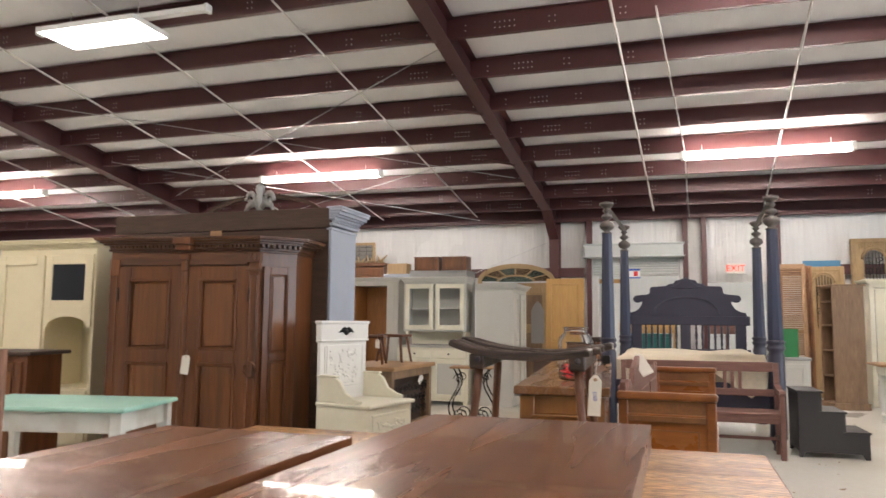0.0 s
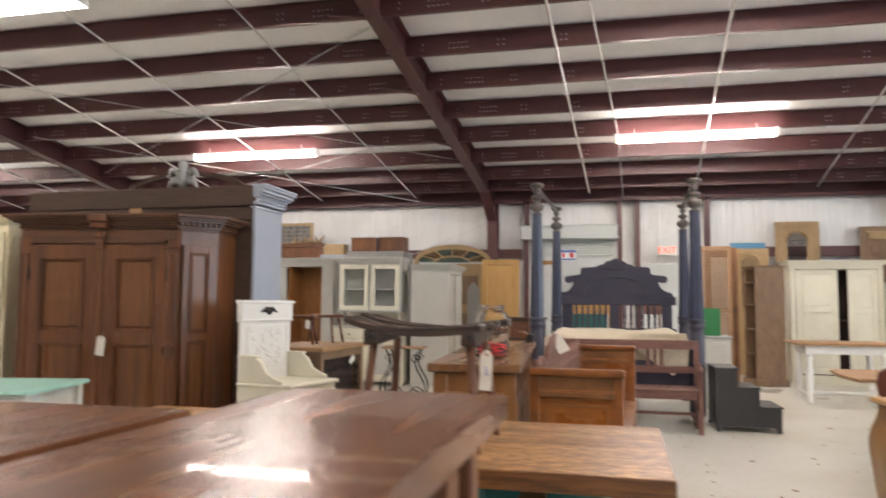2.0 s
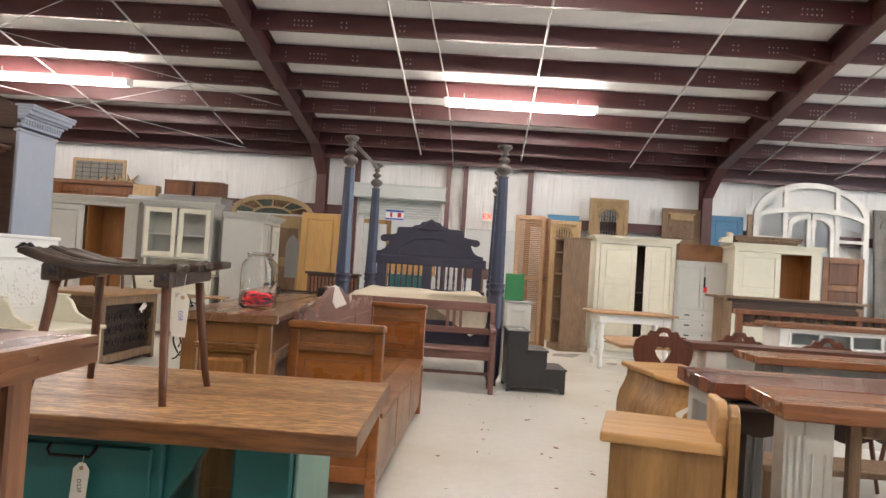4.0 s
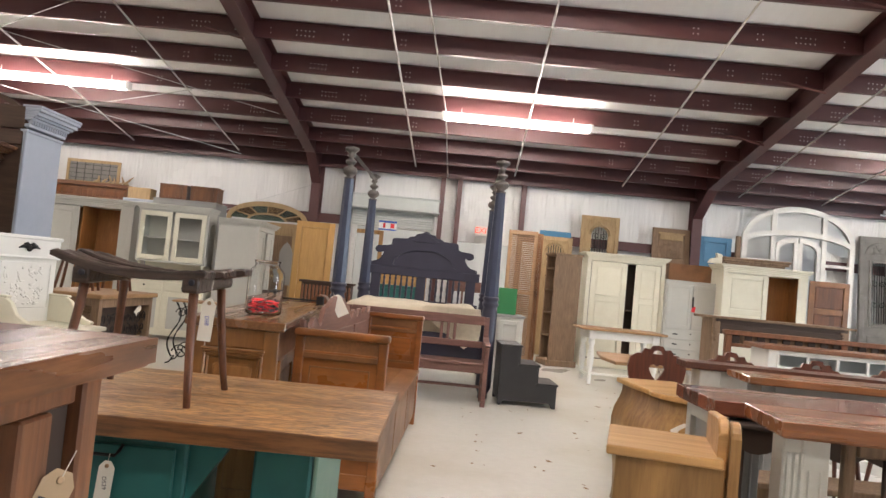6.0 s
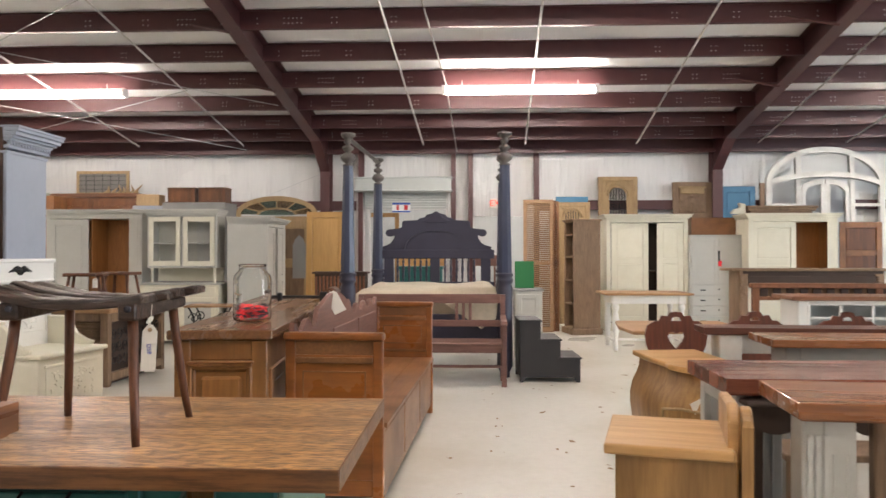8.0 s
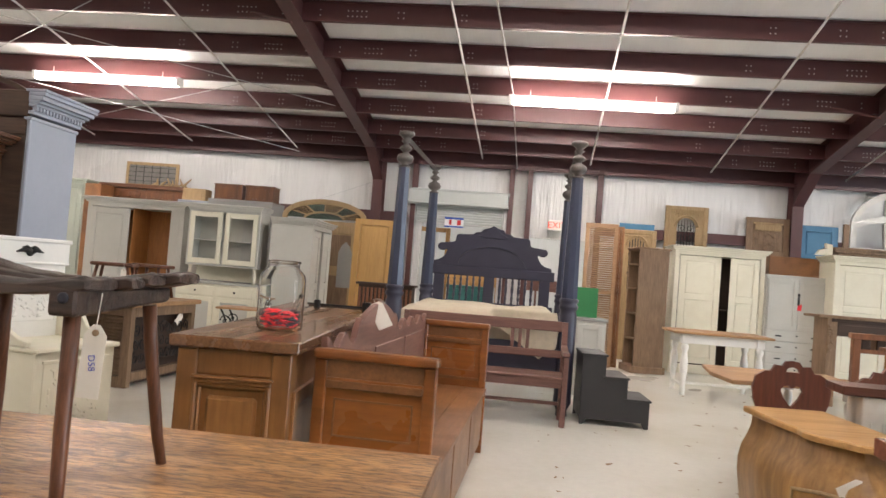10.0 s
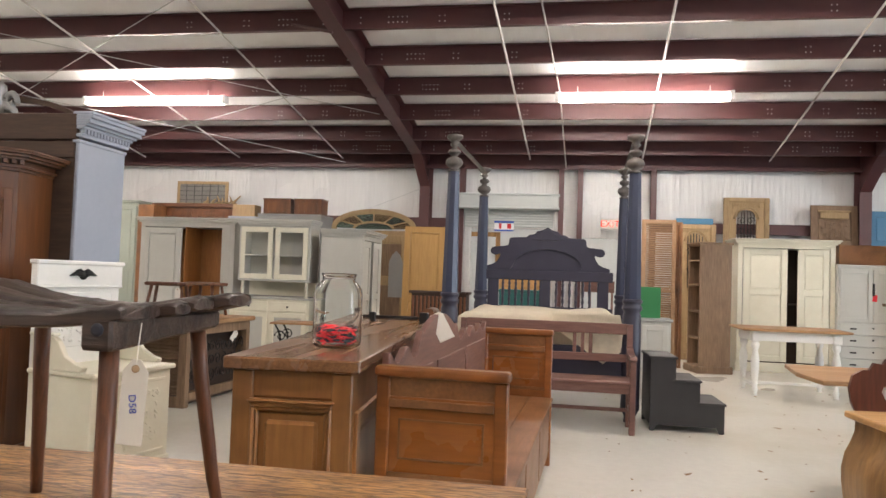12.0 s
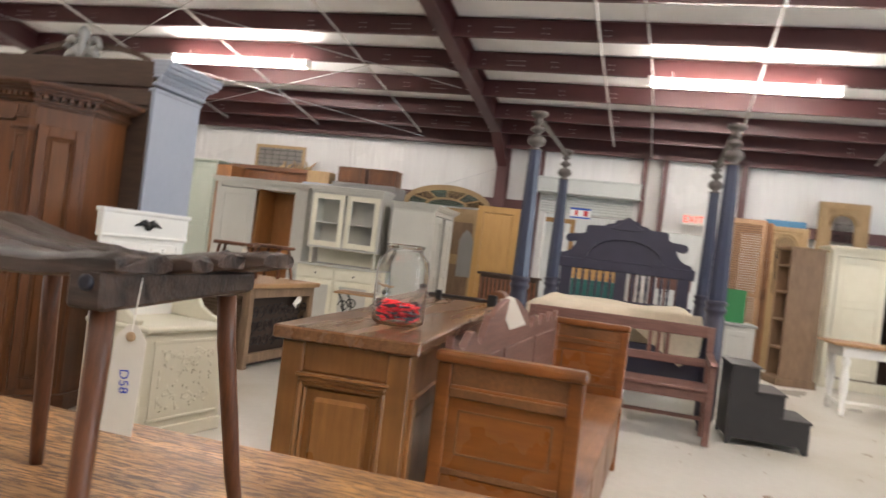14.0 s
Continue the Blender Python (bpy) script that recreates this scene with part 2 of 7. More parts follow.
# rigid frames: tapered column and rafter in each bay
def frame_steel(x):
    f = thing("steel_frame", "dark red tapered steel column and rafter", "steel frame", x, 0, 0, group="rigid frames", kind="structure")
    f.matrix_basis = pose(x, 15.7, 0, 0, 0, -LEANING) @ pose(0, -15.7, 0)
    web, fl = 0.012, 0.10
    col = bmesh.new()
    quad_box(col, -fl, 15.56, 0, fl, 15.575, 3.02)
    quad_box(col, -fl, 15.85, 0, fl, 15.865, 3.6)
    quad_box(col, -web / 2, 15.57, 0, web / 2, 15.855, 3.6)
    quad_box(col, -fl - 0.02, 15.5, 0, fl + 0.02, 15.88, 0.02)
    part("column", col, M_STEEL, f)
    raf = bmesh.new()
    def line(p, q, half, t):
        (y0, z0), (y1, z1) = p, q
        prism([(y0, z0), (y1, z1), (y1, z1 + t), (y0, z0 + t)], 2 * half, "x", -half, raf)
    top0, top1 = (15.87, roof(15.87) + 0.25), (SOUTH, roof(SOUTH) + 0.25)
    k0, k1 = (15.6, 3.0), (14.75, roof(14.75) - 0.13)
    low1 = (SOUTH, roof(SOUTH) - 0.105)
    line(top1, top0, fl, -0.014)
    line(k1, k0, fl, 0.014)
    line(low1, k1, fl, 0.014)
    prism([k0, k1, low1, top1, top0, (15.87, 3.0)], web, "x", -web / 2, raf)
    bmesh.ops.recalc_face_normals(raf, faces=raf.faces[:])
    part("rafter", raf, M_STEEL, f)
    for y in (12.43, 10.42, 8.41, 6.41):
        for sgn in (-1,):
            zb = roof(y) - 0.10
            part("flange_brace", tube([(sgn * 0.05, y - 0.2, zb), (sgn * 0.75, y + 0.01, roof(y) + 0.1)], 0.022, 4), M_STEEL, f)
    return f
for x in BAYS:
    frame_steel(x)

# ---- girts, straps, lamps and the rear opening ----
# for dark wood, and for shade put into colour in gaps and interiors
M_DARK = material("dark_wood_and_shade", (0.05, 0.028, 0.018), 0.7, grain=0.4)
for z in (2.22,):
    for x0, x1 in ((WEST, -1.72), (2.05, EAST)):
        solid("wall_girt", boxes([(x0, 15.78, z, x1, 15.786, z + 0.2), (x0, 15.78, z + 0.194, x1, 15.85, z + 0.2), (x0, 15.72, z, x1, 15.78, z + 0.006)], 0), M_STEEL, "dark red steel wall girt", "wall girt")
for x in (-1.62, 0.32, 0.68, 2.05):
    solid("door_post", boxes([(x - 0.05, 15.70, 0, x + 0.05, 15.71, 3.5), (x - 0.004, 15.71, 0, x + 0.004, 15.9, 3.5), (x - 0.05, 15.9, 0, x + 0.05, 15.91, 3.5)], 0), M_STEEL, "dark red steel post beside the doorway", "steel post")
solid("eave_trim", boxes([(WEST, 15.70, 3.40, EAST, 15.76, 3.47)], 0.004), M_STEEL, "dark red steel eave strut", "eave strut")
for i, x in enumerate((-14.2, -12.2, -8.3, -6.2, -4.0, -0.28, 1.79, 4.03, 6.45, 8.18, 10.03, 12.0)):
    p = [(x - 0.03 * (15.4 - y), y, roof(y) - 0.006) for y in (15.4, 4.0, -8.8)]
    tagged(part("roof_strap", tube(p, 0.017, 4), M_STRAP), "white painted steel strap under the purlins", "roof strap", "roof straps", "structure")
for a, b in (((-9.9, 12.9), (-2.6, 8.4)), ((-9.9, 8.4), (-2.6, 12.9)), ((-3.9, 15.3), (-9.9, 11.0)), ((-9.9, 15.2), (-3.9, 12.2))):
    tagged(part("brace_cable", tube([(a[0], a[1], roof(a[1]) - 0.12), (b[0], b[1], roof(b[1]) - 0.12)], 0.006, 5), M_GALV), "thin steel cross bracing cable", "cable", "roof cables", "structure")
solid("wall_cable", tube([(-2.4, 15.66, 3.0), (-6.0, 15.8, 1.6)], 0.006, 5), M_GALV, "thin steel bracing cable on the wall", "cable")
solid("lamp_conduit", tube([(-0.02, 8.2, 4.75), (0.3, 12.3, 4.05), (0.4, 15.6, 3.42)], 0.011, 6), M_STRAP, "white conduit along the roof", "conduit")


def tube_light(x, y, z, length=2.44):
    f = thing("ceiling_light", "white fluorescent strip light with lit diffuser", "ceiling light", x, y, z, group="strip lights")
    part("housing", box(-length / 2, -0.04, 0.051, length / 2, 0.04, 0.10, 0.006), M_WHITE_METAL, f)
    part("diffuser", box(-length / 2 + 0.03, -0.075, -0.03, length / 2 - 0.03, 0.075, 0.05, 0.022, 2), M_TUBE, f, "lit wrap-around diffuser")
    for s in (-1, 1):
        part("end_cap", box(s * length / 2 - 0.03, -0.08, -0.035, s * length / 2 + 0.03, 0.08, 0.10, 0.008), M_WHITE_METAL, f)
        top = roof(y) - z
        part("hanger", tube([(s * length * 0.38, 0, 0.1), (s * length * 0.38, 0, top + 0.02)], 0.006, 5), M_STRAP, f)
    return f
def hooded_light(x, y, z):
    """A long white channel with a shorter lit panel hung under its reflector hood."""
    f = thing("ceiling_light", "white hanging channel light with a short lit panel", "ceiling light", x, y, z, group="strip lights")
    part("channel", box(-1.15, -0.05, 0.02, 1.25, 0.05, 0.09, 0.008), M_WHITE_METAL, f)
    part("end_cap", box(1.25, -0.055, 0.0, 1.30, 0.055, 0.10, 0.008), M_WHITE_METAL, f), part("end_cap", box(-1.20, -0.055, 0.0, -1.15, 0.055, 0.10, 0.008), M_WHITE_METAL, f)
    part("hood", boxes([(-0.90, -0.30, -0.05, 0.50, 0.30, -0.035), (-0.90, -0.31, -0.10, 0.50, -0.30, -0.035), (-0.90, 0.30, -0.10, 0.50, 0.31, -0.035), (-0.91, -0.30, -0.10, -0.90, 0.30, -0.035), (0.50, -0.30, -0.10, 0.51, 0.30, -0.035)], 0), M_WHITE_METAL, f)
    for s in (-0.15, 0.15):
        part("lit_panel", box(-0.87, s - 0.135, -0.09, 0.47, s + 0.135, -0.06, 0.01), M_PANEL_LIT, f)
    for s in (-0.7, 0.3):
        part("drop_rod", tube([(s, 0, -0.036), (s, 0, 0.02)], 0.008, 6), M_STRAP, f)
        part("hanger", tube([(s, 0, 0.09), (s, 0, roof(y) - z + 0.02)], 0.006, 5), M_STRAP, f)
    return f
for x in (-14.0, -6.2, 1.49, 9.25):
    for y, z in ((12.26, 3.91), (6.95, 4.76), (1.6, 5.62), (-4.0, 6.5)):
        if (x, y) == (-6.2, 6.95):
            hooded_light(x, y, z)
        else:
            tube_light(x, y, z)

# bolt heads on the purlins, in clusters beside each frame and strap
M_BOLT = material("bright_bolt", (0.50, 0.47, 0.45), 0.4)
verts, faces = [], []
for y in PURLINS[:14]:
    for bx in BAYS:
        fx = bx - math.tan(radians(LEANING)) * (15.7 - y)
        for off in (-1.35, -1.28, -0.86, -0.80, -0.74, -0.68, -0.62, -0.25, 0.25, 0.62, 0.68, 0.74, 0.80, 0.86, 1.28, 1.35, 2.1, 2.16, -2.1, -2.16):
            for dz in (0.075, 0.145):
                cx, cz, n0 = fx + off, roof(y) + dz, len(verts)
                verts += [(cx - 0.008, y - 0.006, cz - 0.008), (cx + 0.008, y - 0.006, cz - 0.008), (cx + 0.008, y - 0.006, cz + 0.008), (cx - 0.008, y - 0.006, cz + 0.008), (cx, y - 0.011, cz)]
                faces += [(n0, n0 + 1, n0 + 4), (n0 + 1, n0 + 2, n0 + 4), (n0 + 2, n0 + 3, n0 + 4), (n0 + 3, n0, n0 + 4)]
mesh = bpy.data.meshes.new("purlin_bolts")
mesh.from_pydata(verts, [], faces)
mesh.materials.append(M_BOLT)
tagged(new("purlin_bolts", mesh), "bright bolt heads along the roof purlins", "bolts", kind="stuff")

# roll-up door, its box and the room behind
M_SLAT = material("door_curtain", (0.47, 0.50, 0.49), 0.45, metal=0.2, grain=0.15)
M_SIDING = material("pale_siding", (0.50, 0.53, 0.54), 0.5, grain=0.2, stretch=(20, 1, 0.3), scale=3)
d = thing("roll_up_door", "half-open pale grey roll-up door with its housing", "roll-up door", 0, 0, 0, kind="structure")
part("door_housing", boxes([(-1.70, 15.50, 2.62, 0.28, 15.93, 2.88), (-1.72, 15.48, 2.86, 0.30, 15.93, 2.90), (-1.72, 15.48, 2.60, 0.30, 15.93, 2.64)], 0.01), M_SLAT, d)
for i in range(7):
    part("door_slat", box(-1.55, 15.80, 2.26 + i * 0.052, 0.18, 15.83, 2.306 + i * 0.052, 0.008), M_SLAT, d)
for x in (-1.62, 0.2):
    part("door_track", box(x, 15.74, 0, x + 0.06, 15.84, 2.62, 0.004), M_GALV, d)
s = thing("flag_poster", "small striped poster in red, white and blue", "poster", -0.77, 15.74, 2.28)
M_PW, M_PR, M_PB = (material("paper_white", (0.8, 0.8, 0.8), 0.6), material("paper_red", (0.6, 0.03, 0.04), 0.6), material("paper_blue", (0.03, 0.09, 0.42), 0.6))
part("paper", box(-0.19, 0, -0.1, 0.19, 0.006, 0.1, 0), M_PW, s)
part("bar", box(-0.19, -0.004, 0.06, 0.19, 0, 0.1, 0), M_PB, s), part("bar", box(-0.19, -0.004, -0.1, 0.19, 0, -0.07, 0), M_PB, s)
part("bar", box(-0.1, -0.004, -0.05, -0.05, 0, 0.05, 0), M_PR, s), part("bar", box(0.06, -0.004, -0.05, 0.14, 0, 0.05, 0), M_PR, s)
solid("back_room_wall", boxes([(-6, 23.8, 0, 8, 23.9, 4.2), (-6.1, 16.1, 0, -6, 23.9, 4.2), (8, 16.1, 0, 8.1, 23.9, 4.2)], 0), M_SIDING, "pale corrugated siding of the room behind", "wall")
for i in range(56):
    part("siding_rib", box(-6 + i * 0.25, 23.775, 0, -5.95 + i * 0.25, 23.8, 4.0, 0), M_SIDING, bpy.data.objects["back_room_wall"])
solid("back_room_ceiling", box(-6.1, 16.08, 3.6, 8.1, 23.9, 3.7, 0), M_ROOF, "pale ceiling of the room behind", "ceiling")
# two unseen lamps, added to brighten the room behind
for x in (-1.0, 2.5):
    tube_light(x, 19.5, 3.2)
M_EXIT, M_EXITRED = material("exit_sign_box", (0.72, 0.68, 0.62), 0.5), material("exit_red", (0.8, 0.05, 0.03), 0.5, emit=(1.0, 0.06, 0.025), strength=0.9)
s = thing("exit_sign", "white exit sign with glowing red letters", "exit sign", 1.25, 15.6, 2.35)
part("sign_box", box(-0.17, 0.0, -0.1, 0.17, 0.07, 0.1, 0.008), M_EXIT, s)
c = bpy.data.curves.new("letters", "FONT")
c.body, c.size, c.extrude, c.align_x, c.align_y = "EXIT", 0.175, 0.002, "CENTER", "CENTER"
t = new("letters", c)
dg = bpy.context.evaluated_depsgraph_get()
me = bpy.data.meshes.new_from_object(t.evaluated_get(dg))
bpy.data.objects.remove(t)
me.materials.clear(), me.materials.append(M_EXITRED)
t = new("letters", me)
t.parent, t.matrix_basis = s, pose(0, -0.006, 0, 90, 0, 0)
part("bracket", box(-0.02, 0.07, -0.03, 0.02, 0.36, 0.03, 0), M_EXIT, s)

# ---- furniture materials ----
M_BROWN = wood("walnut_brown", (0.160, 0.058, 0.019), (0.075, 0.026, 0.010), "z", 0.32, grain=0.7, stain=0.65, scale=5)
M_BROWN_X = wood("walnut_brown_rail", (0.135, 0.052, 0.020), (0.055, 0.021, 0.010), "x", 0.36, scale=5)
M_PANEL = wood("walnut_panel", (0.185, 0.070, 0.022), (0.085, 0.031, 0.011), "z", 0.30, grain=0.7, stain=0.65, scale=4)
M_BACK = wood("raw_back_boards", (0.085, 0.050, 0.032), (0.045, 0.026, 0.018), "x", 0.75)
M_BLUEGREY = paint("blue_grey_paint", (0.34, 0.375, 0.44), (0.29, 0.325, 0.39), 0.55, 0.35)
M_CREAM = paint("cream_paint", (0.82, 0.74, 0.52), (0.72, 0.64, 0.44), 0.5, 0.28)
M_IVORY = paint("ivory_paint", (0.72, 0.69, 0.56), (0.62, 0.58, 0.45), 0.5, 0.45)
M_WHITE = paint("white_paint", (0.78, 0.77, 0.73), (0.68, 0.67, 0.62), 0.5, 0.28)
M_WORN = paint("worn_white_paint", (0.66, 0.66, 0.62), (0.42, 0.38, 0.32), 0.6, 0.75)
M_PALEGREY = paint("pale_grey_paint", (0.49, 0.485, 0.445), (0.42, 0.415, 0.375), 0.55, 0.28)
M_GREY = paint("grey_paint", (0.30, 0.30, 0.29), (0.22, 0.22, 0.21), 0.55, 0.28)
M_SAGE = paint("grey_green_paint", (0.36, 0.40, 0.34), (0.30, 0.33, 0.28), 0.6, 0.28)
M_DRAB = paint("drab_paint", (0.40, 0.385, 0.30), (0.30, 0.285, 0.22), 0.55, 0.35)
M_MINT = paint("mint_paint", (0.38, 0.66, 0.56), (0.30, 0.56, 0.47), 0.4, 0.28)
M_TEAL = paint("teal_paint", (0.012, 0.120, 0.115), (0.008, 0.070, 0.075), 0.5, 0.5)
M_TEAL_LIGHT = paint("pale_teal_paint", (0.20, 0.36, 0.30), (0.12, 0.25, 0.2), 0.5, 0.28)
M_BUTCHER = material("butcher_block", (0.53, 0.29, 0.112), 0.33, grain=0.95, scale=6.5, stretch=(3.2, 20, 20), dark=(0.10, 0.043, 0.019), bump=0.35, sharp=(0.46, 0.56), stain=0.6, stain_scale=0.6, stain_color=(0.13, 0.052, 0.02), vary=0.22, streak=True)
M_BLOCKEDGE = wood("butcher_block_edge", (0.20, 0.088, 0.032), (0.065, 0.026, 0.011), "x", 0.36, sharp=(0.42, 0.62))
M_PINEDOOR = wood("yellow_pine_door", (0.58, 0.345, 0.115), (0.44, 0.235, 0.07), "z", 0.42, grain=0.6)
M_WINDOW = paint("old_white_window_paint", (0.68, 0.675, 0.64), (0.52, 0.50, 0.46), 0.5, 0.6)
M_RUSTIRON = material("rusty_iron", (0.075, 0.050, 0.038), 0.6, metal=0.3, grain=0.6, scale=12, dark=(0.035, 0.026, 0.024))
M_PUB = wood("polished_brown_plank", (0.235, 0.100, 0.046), (0.085, 0.033, 0.018), "y", 0.27, vary=0.24, coat=0.2, stain=0.75, scale=4, stain_scale=0.9, sharp=(0.40, 0.62))
M_PUBLEG = wood("brown_table_leg", (0.24, 0.095, 0.042), (0.12, 0.05, 0.025), "z", 0.45)
M_SEAT = wood("dark_stool_seat", (0.070, 0.043, 0.032), (0.014, 0.009, 0.008), "x", 0.34, grain=0.95, scale=5, bump=0.6, relief=0.008, sharp=(0.42, 0.62))
M_STOOLLEG = wood("stool_leg", (0.165, 0.062, 0.028), (0.055, 0.021, 0.012), "z", 0.36, sharp=(0.40, 0.64))
M_COUNTER = wood("counter_brown", (0.335, 0.148, 0.046), (0.15, 0.060, 0.019), "z", 0.30, stain=0.75, stain_scale=2.8, scale=5, grain=0.5, streak=False, coat=0.15)
M_COUNTERTOP = wood("counter_top", (0.235, 0.112, 0.048), (0.085, 0.038, 0.018), "y", 0.26, coat=0.2)
M_SETTLE = wood("orange_oak", (0.335, 0.116, 0.027), (0.130, 0.041, 0.011), "x", 0.28, stain=0.8, stain_scale=2.6, scale=5, grain=0.45, bump=0.1, streak=False, coat=0.15)
M_SETTLEDARK = wood("brown_oak", (0.290, 0.128, 0.048), (0.12, 0.050, 0.020), "y", 0.32, stain=0.75, stain_scale=3.0, grain=0.6, streak=False)
M_MAHOG = wood("faded_mahogany", (0.190, 0.090, 0.066), (0.11, 0.049, 0.037), "y", 0.5)
M_MAHOGX = wood("faded_mahogany_rail", (0.185, 0.090, 0.070), (0.105, 0.048, 0.038), "x", 0.5)
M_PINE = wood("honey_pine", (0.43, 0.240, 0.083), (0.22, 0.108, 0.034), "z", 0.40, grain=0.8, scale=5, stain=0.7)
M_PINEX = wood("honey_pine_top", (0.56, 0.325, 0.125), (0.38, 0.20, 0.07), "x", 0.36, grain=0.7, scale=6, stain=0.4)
M_PINKWOOD = wood("pinkish_old_wood", (0.34, 0.185, 0.125), (0.20, 0.10, 0.066), "z", 0.5)
M_NAVY = paint("navy_black_paint", (0.026, 0.025, 0.046), (0.016, 0.015, 0.028), 0.4, 0.3)
M_POST = paint("slate_blue_post", (0.030, 0.037, 0.070), (0.020, 0.024, 0.046), 0.32, 0.25)
M_FINIAL = wood("grey_brown_finial", (0.11, 0.095, 0.085), (0.06, 0.05, 0.045), "z", 0.5)
M_CLOTH = material("canvas_mattress", (0.62, 0.54, 0.41), 0.85, grain=0.3, scale=18, bump=0.3, stain=0.2)
M_STEP = paint("charcoal_paint", (0.026, 0.024, 0.025), (0.017, 0.015, 0.016), 0.5, 0.28)
M_RUSTIC = wood("rustic_brown", (0.260, 0.165, 0.095), (0.13, 0.078, 0.045), "z", 0.6, grain=0.9)
M_OAK = wood("raw_oak", (0.42, 0.24, 0.11), (0.25, 0.14, 0.07), "x", 0.5)
M_GOLDEN = wood("golden_wood", (0.42, 0.185, 0.055), (0.26, 0.105, 0.03), "z", 0.45)
M_SHUTTER = wood("tan_shutter", (0.36, 0.22, 0.12), (0.26, 0.15, 0.08), "x", 0.6)
M_CARVED = wood("carved_tan", (0.42, 0.29, 0.145), (0.24, 0.155, 0.075), "z", 0.6)
M_BLUE = paint("blue_paint", (0.045, 0.17, 0.30), (0.03, 0.12, 0.22), 0.5, 0.28)
M_GREYDOOR = paint("weathered_grey", (0.170, 0.162, 0.148), (0.10, 0.095, 0.085), 0.65, 0.6)
M_SAGEDARK = paint("weathered_grey_green", (0.15, 0.18, 0.155), (0.10, 0.12, 0.10), 0.65, 0.6)
M_IRON = material("black_iron", (0.022, 0.021, 0.021), 0.5, metal=0.6, grain=0.3)
M_WIRON = material("white_iron", (0.72, 0.71, 0.68), 0.5, grain=0.4, dark=(0.5, 0.45, 0.4))
M_TAG = material("paper_tag", (0.76, 0.72, 0.64), 0.7, grain=0.15, scale=10)
M_KRAFT = material("kraft_tag", (0.42, 0.29, 0.17), 0.7, grain=0.2, scale=10)
M_INK, M_BLUEINK = material("black_ink", (0.02, 0.02, 0.03), 0.6), material("blue_ink", (0.05, 0.08, 0.45), 0.6)
M_RED = material("red_plastic", (0.85, 0.025, 0.04), 0.3, grain=0.2)
M_GREENBOARD = material("green_board", (0.02, 0.16, 0.05), 0.5, grain=0.2)
M_GLASS, M_PANE, M_FROST = glass("jar_glass", (0.985, 1.0, 0.995), 0.0, 1.3), glass("window_pane"), glass("frosted_pane", (0.40, 0.41, 0.40), 0.3)
M_STAIN_A, M_STAIN_B = glass("green_stained_glass", (0.16, 0.25, 0.19), 0.2), glass("amber_stained_glass", (0.36, 0.25, 0.11), 0.2)
M_PEWTER = material("pewter", (0.34, 0.34, 0.33), 0.4, metal=0.5, grain=0.5)
M_BRASS = material("dull_brass", (0.30, 0.22, 0.10), 0.4, metal=0.9)


# ---- shared builders ----
def cornice(parent, x0, x1, y0, y1, z, mat, rows=((0.0, 0.03), (0.025, 0.025), (0.05, 0.03), (0.07, 0.02)), name="cornice"):
    """Stepped moulding round the front and sides; rows of overhang and height."""
    bm = bmesh.new()
    for o, h in rows:
        quad_box(bm, x0 - o, y0 - o, z, x1 + o, y1, z + h, 0.005)
        z += h
    return part(name, bm, mat, parent)


def panelled(parent, x0, z0, x1, z1, y, rows, mat, mat2=None, stile=0.07, thick=0.025, name="door", m=None, label="", cols=1, raised=True):
    """A framed door in the x-z plane whose front is at y: stiles and rails round recessed panels with a raised field; rows are shares of the height."""
    mat2 = mat2 or mat
    bm = bmesh.new()
    quad_box(bm, x0, y, z0, x0 + stile, y + thick, z1, 0.003), quad_box(bm, x1 - stile, y, z0, x1, y + thick, z1, 0.003)
    total, z, zs = sum(rows), z0, [z0]
    for r in rows[:-1]:
        z += (z1 - z0) * r / total
        zs.append(z)
    zs.append(z1)
    quad_box(bm, x0 + stile, y, z0, x1 - stile, y + thick, z0 + stile, 0.003)
    quad_box(bm, x0 + stile, y, z1 - stile, x1 - stile, y + thick, z1, 0.003)
    for q in zs[1:-1]:
        quad_box(bm, x0 + stile, y, q - stile / 2, x1 - stile, y + thick, q + stile / 2, 0.003)
    d = part(name, bm, mat, parent, label, m)
    for i in range(len(rows)):
        a = zs[i] + (stile if i == 0 else stile / 2)
        b = zs[i + 1] - (stile if i == len(rows) - 1 else stile / 2)
        p = bmesh.new()
        quad_box(p, x0 + stile - 0.003, y + thick * 0.78, a - 0.003, x1 - stile + 0.003, y + thick * 0.97, b + 0.003)
        if raised and b - a > 0.08:
            quad_box(p, x0 + stile + 0.016, y + thick * 0.30, a + 0.016, x1 - stile - 0.016, y + thick * 0.776, b - 0.016, 0.009)
        part("panel", p, mat2, d)
    return d


def case(parent, w, dp, h, mat, t=0.025, back=None, inside=None, open_front=True, z0=0.0):
    """An open carcass: sides, top, bottom and back as one body."""
    rows = [(-w / 2, 0, z0, -w / 2 + t, dp, h), (w / 2 - t, 0, z0, w / 2, dp, h), (-w / 2 + t, 0.002, h - t, w / 2 - t, dp, h), (-w / 2 + t, 0.002, z0 + 0.06, w / 2 - t, dp, z0 + 0.06 + t)]
    body = part("body", boxes(rows, 0.003), mat, parent)
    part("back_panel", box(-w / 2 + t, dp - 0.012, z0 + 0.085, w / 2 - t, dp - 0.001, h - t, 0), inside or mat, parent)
    return body


def knob(parent, x, y, z, mat, r=0.014):
    return part("knob", lathe([(r * 0.4, 0), (r * 0.4, 0.012), (r, 0.018), (r, 0.026), (r * 0.5, 0.032)], seg=10), mat, parent, m=pose(x, y, z, 90, 0, 0))


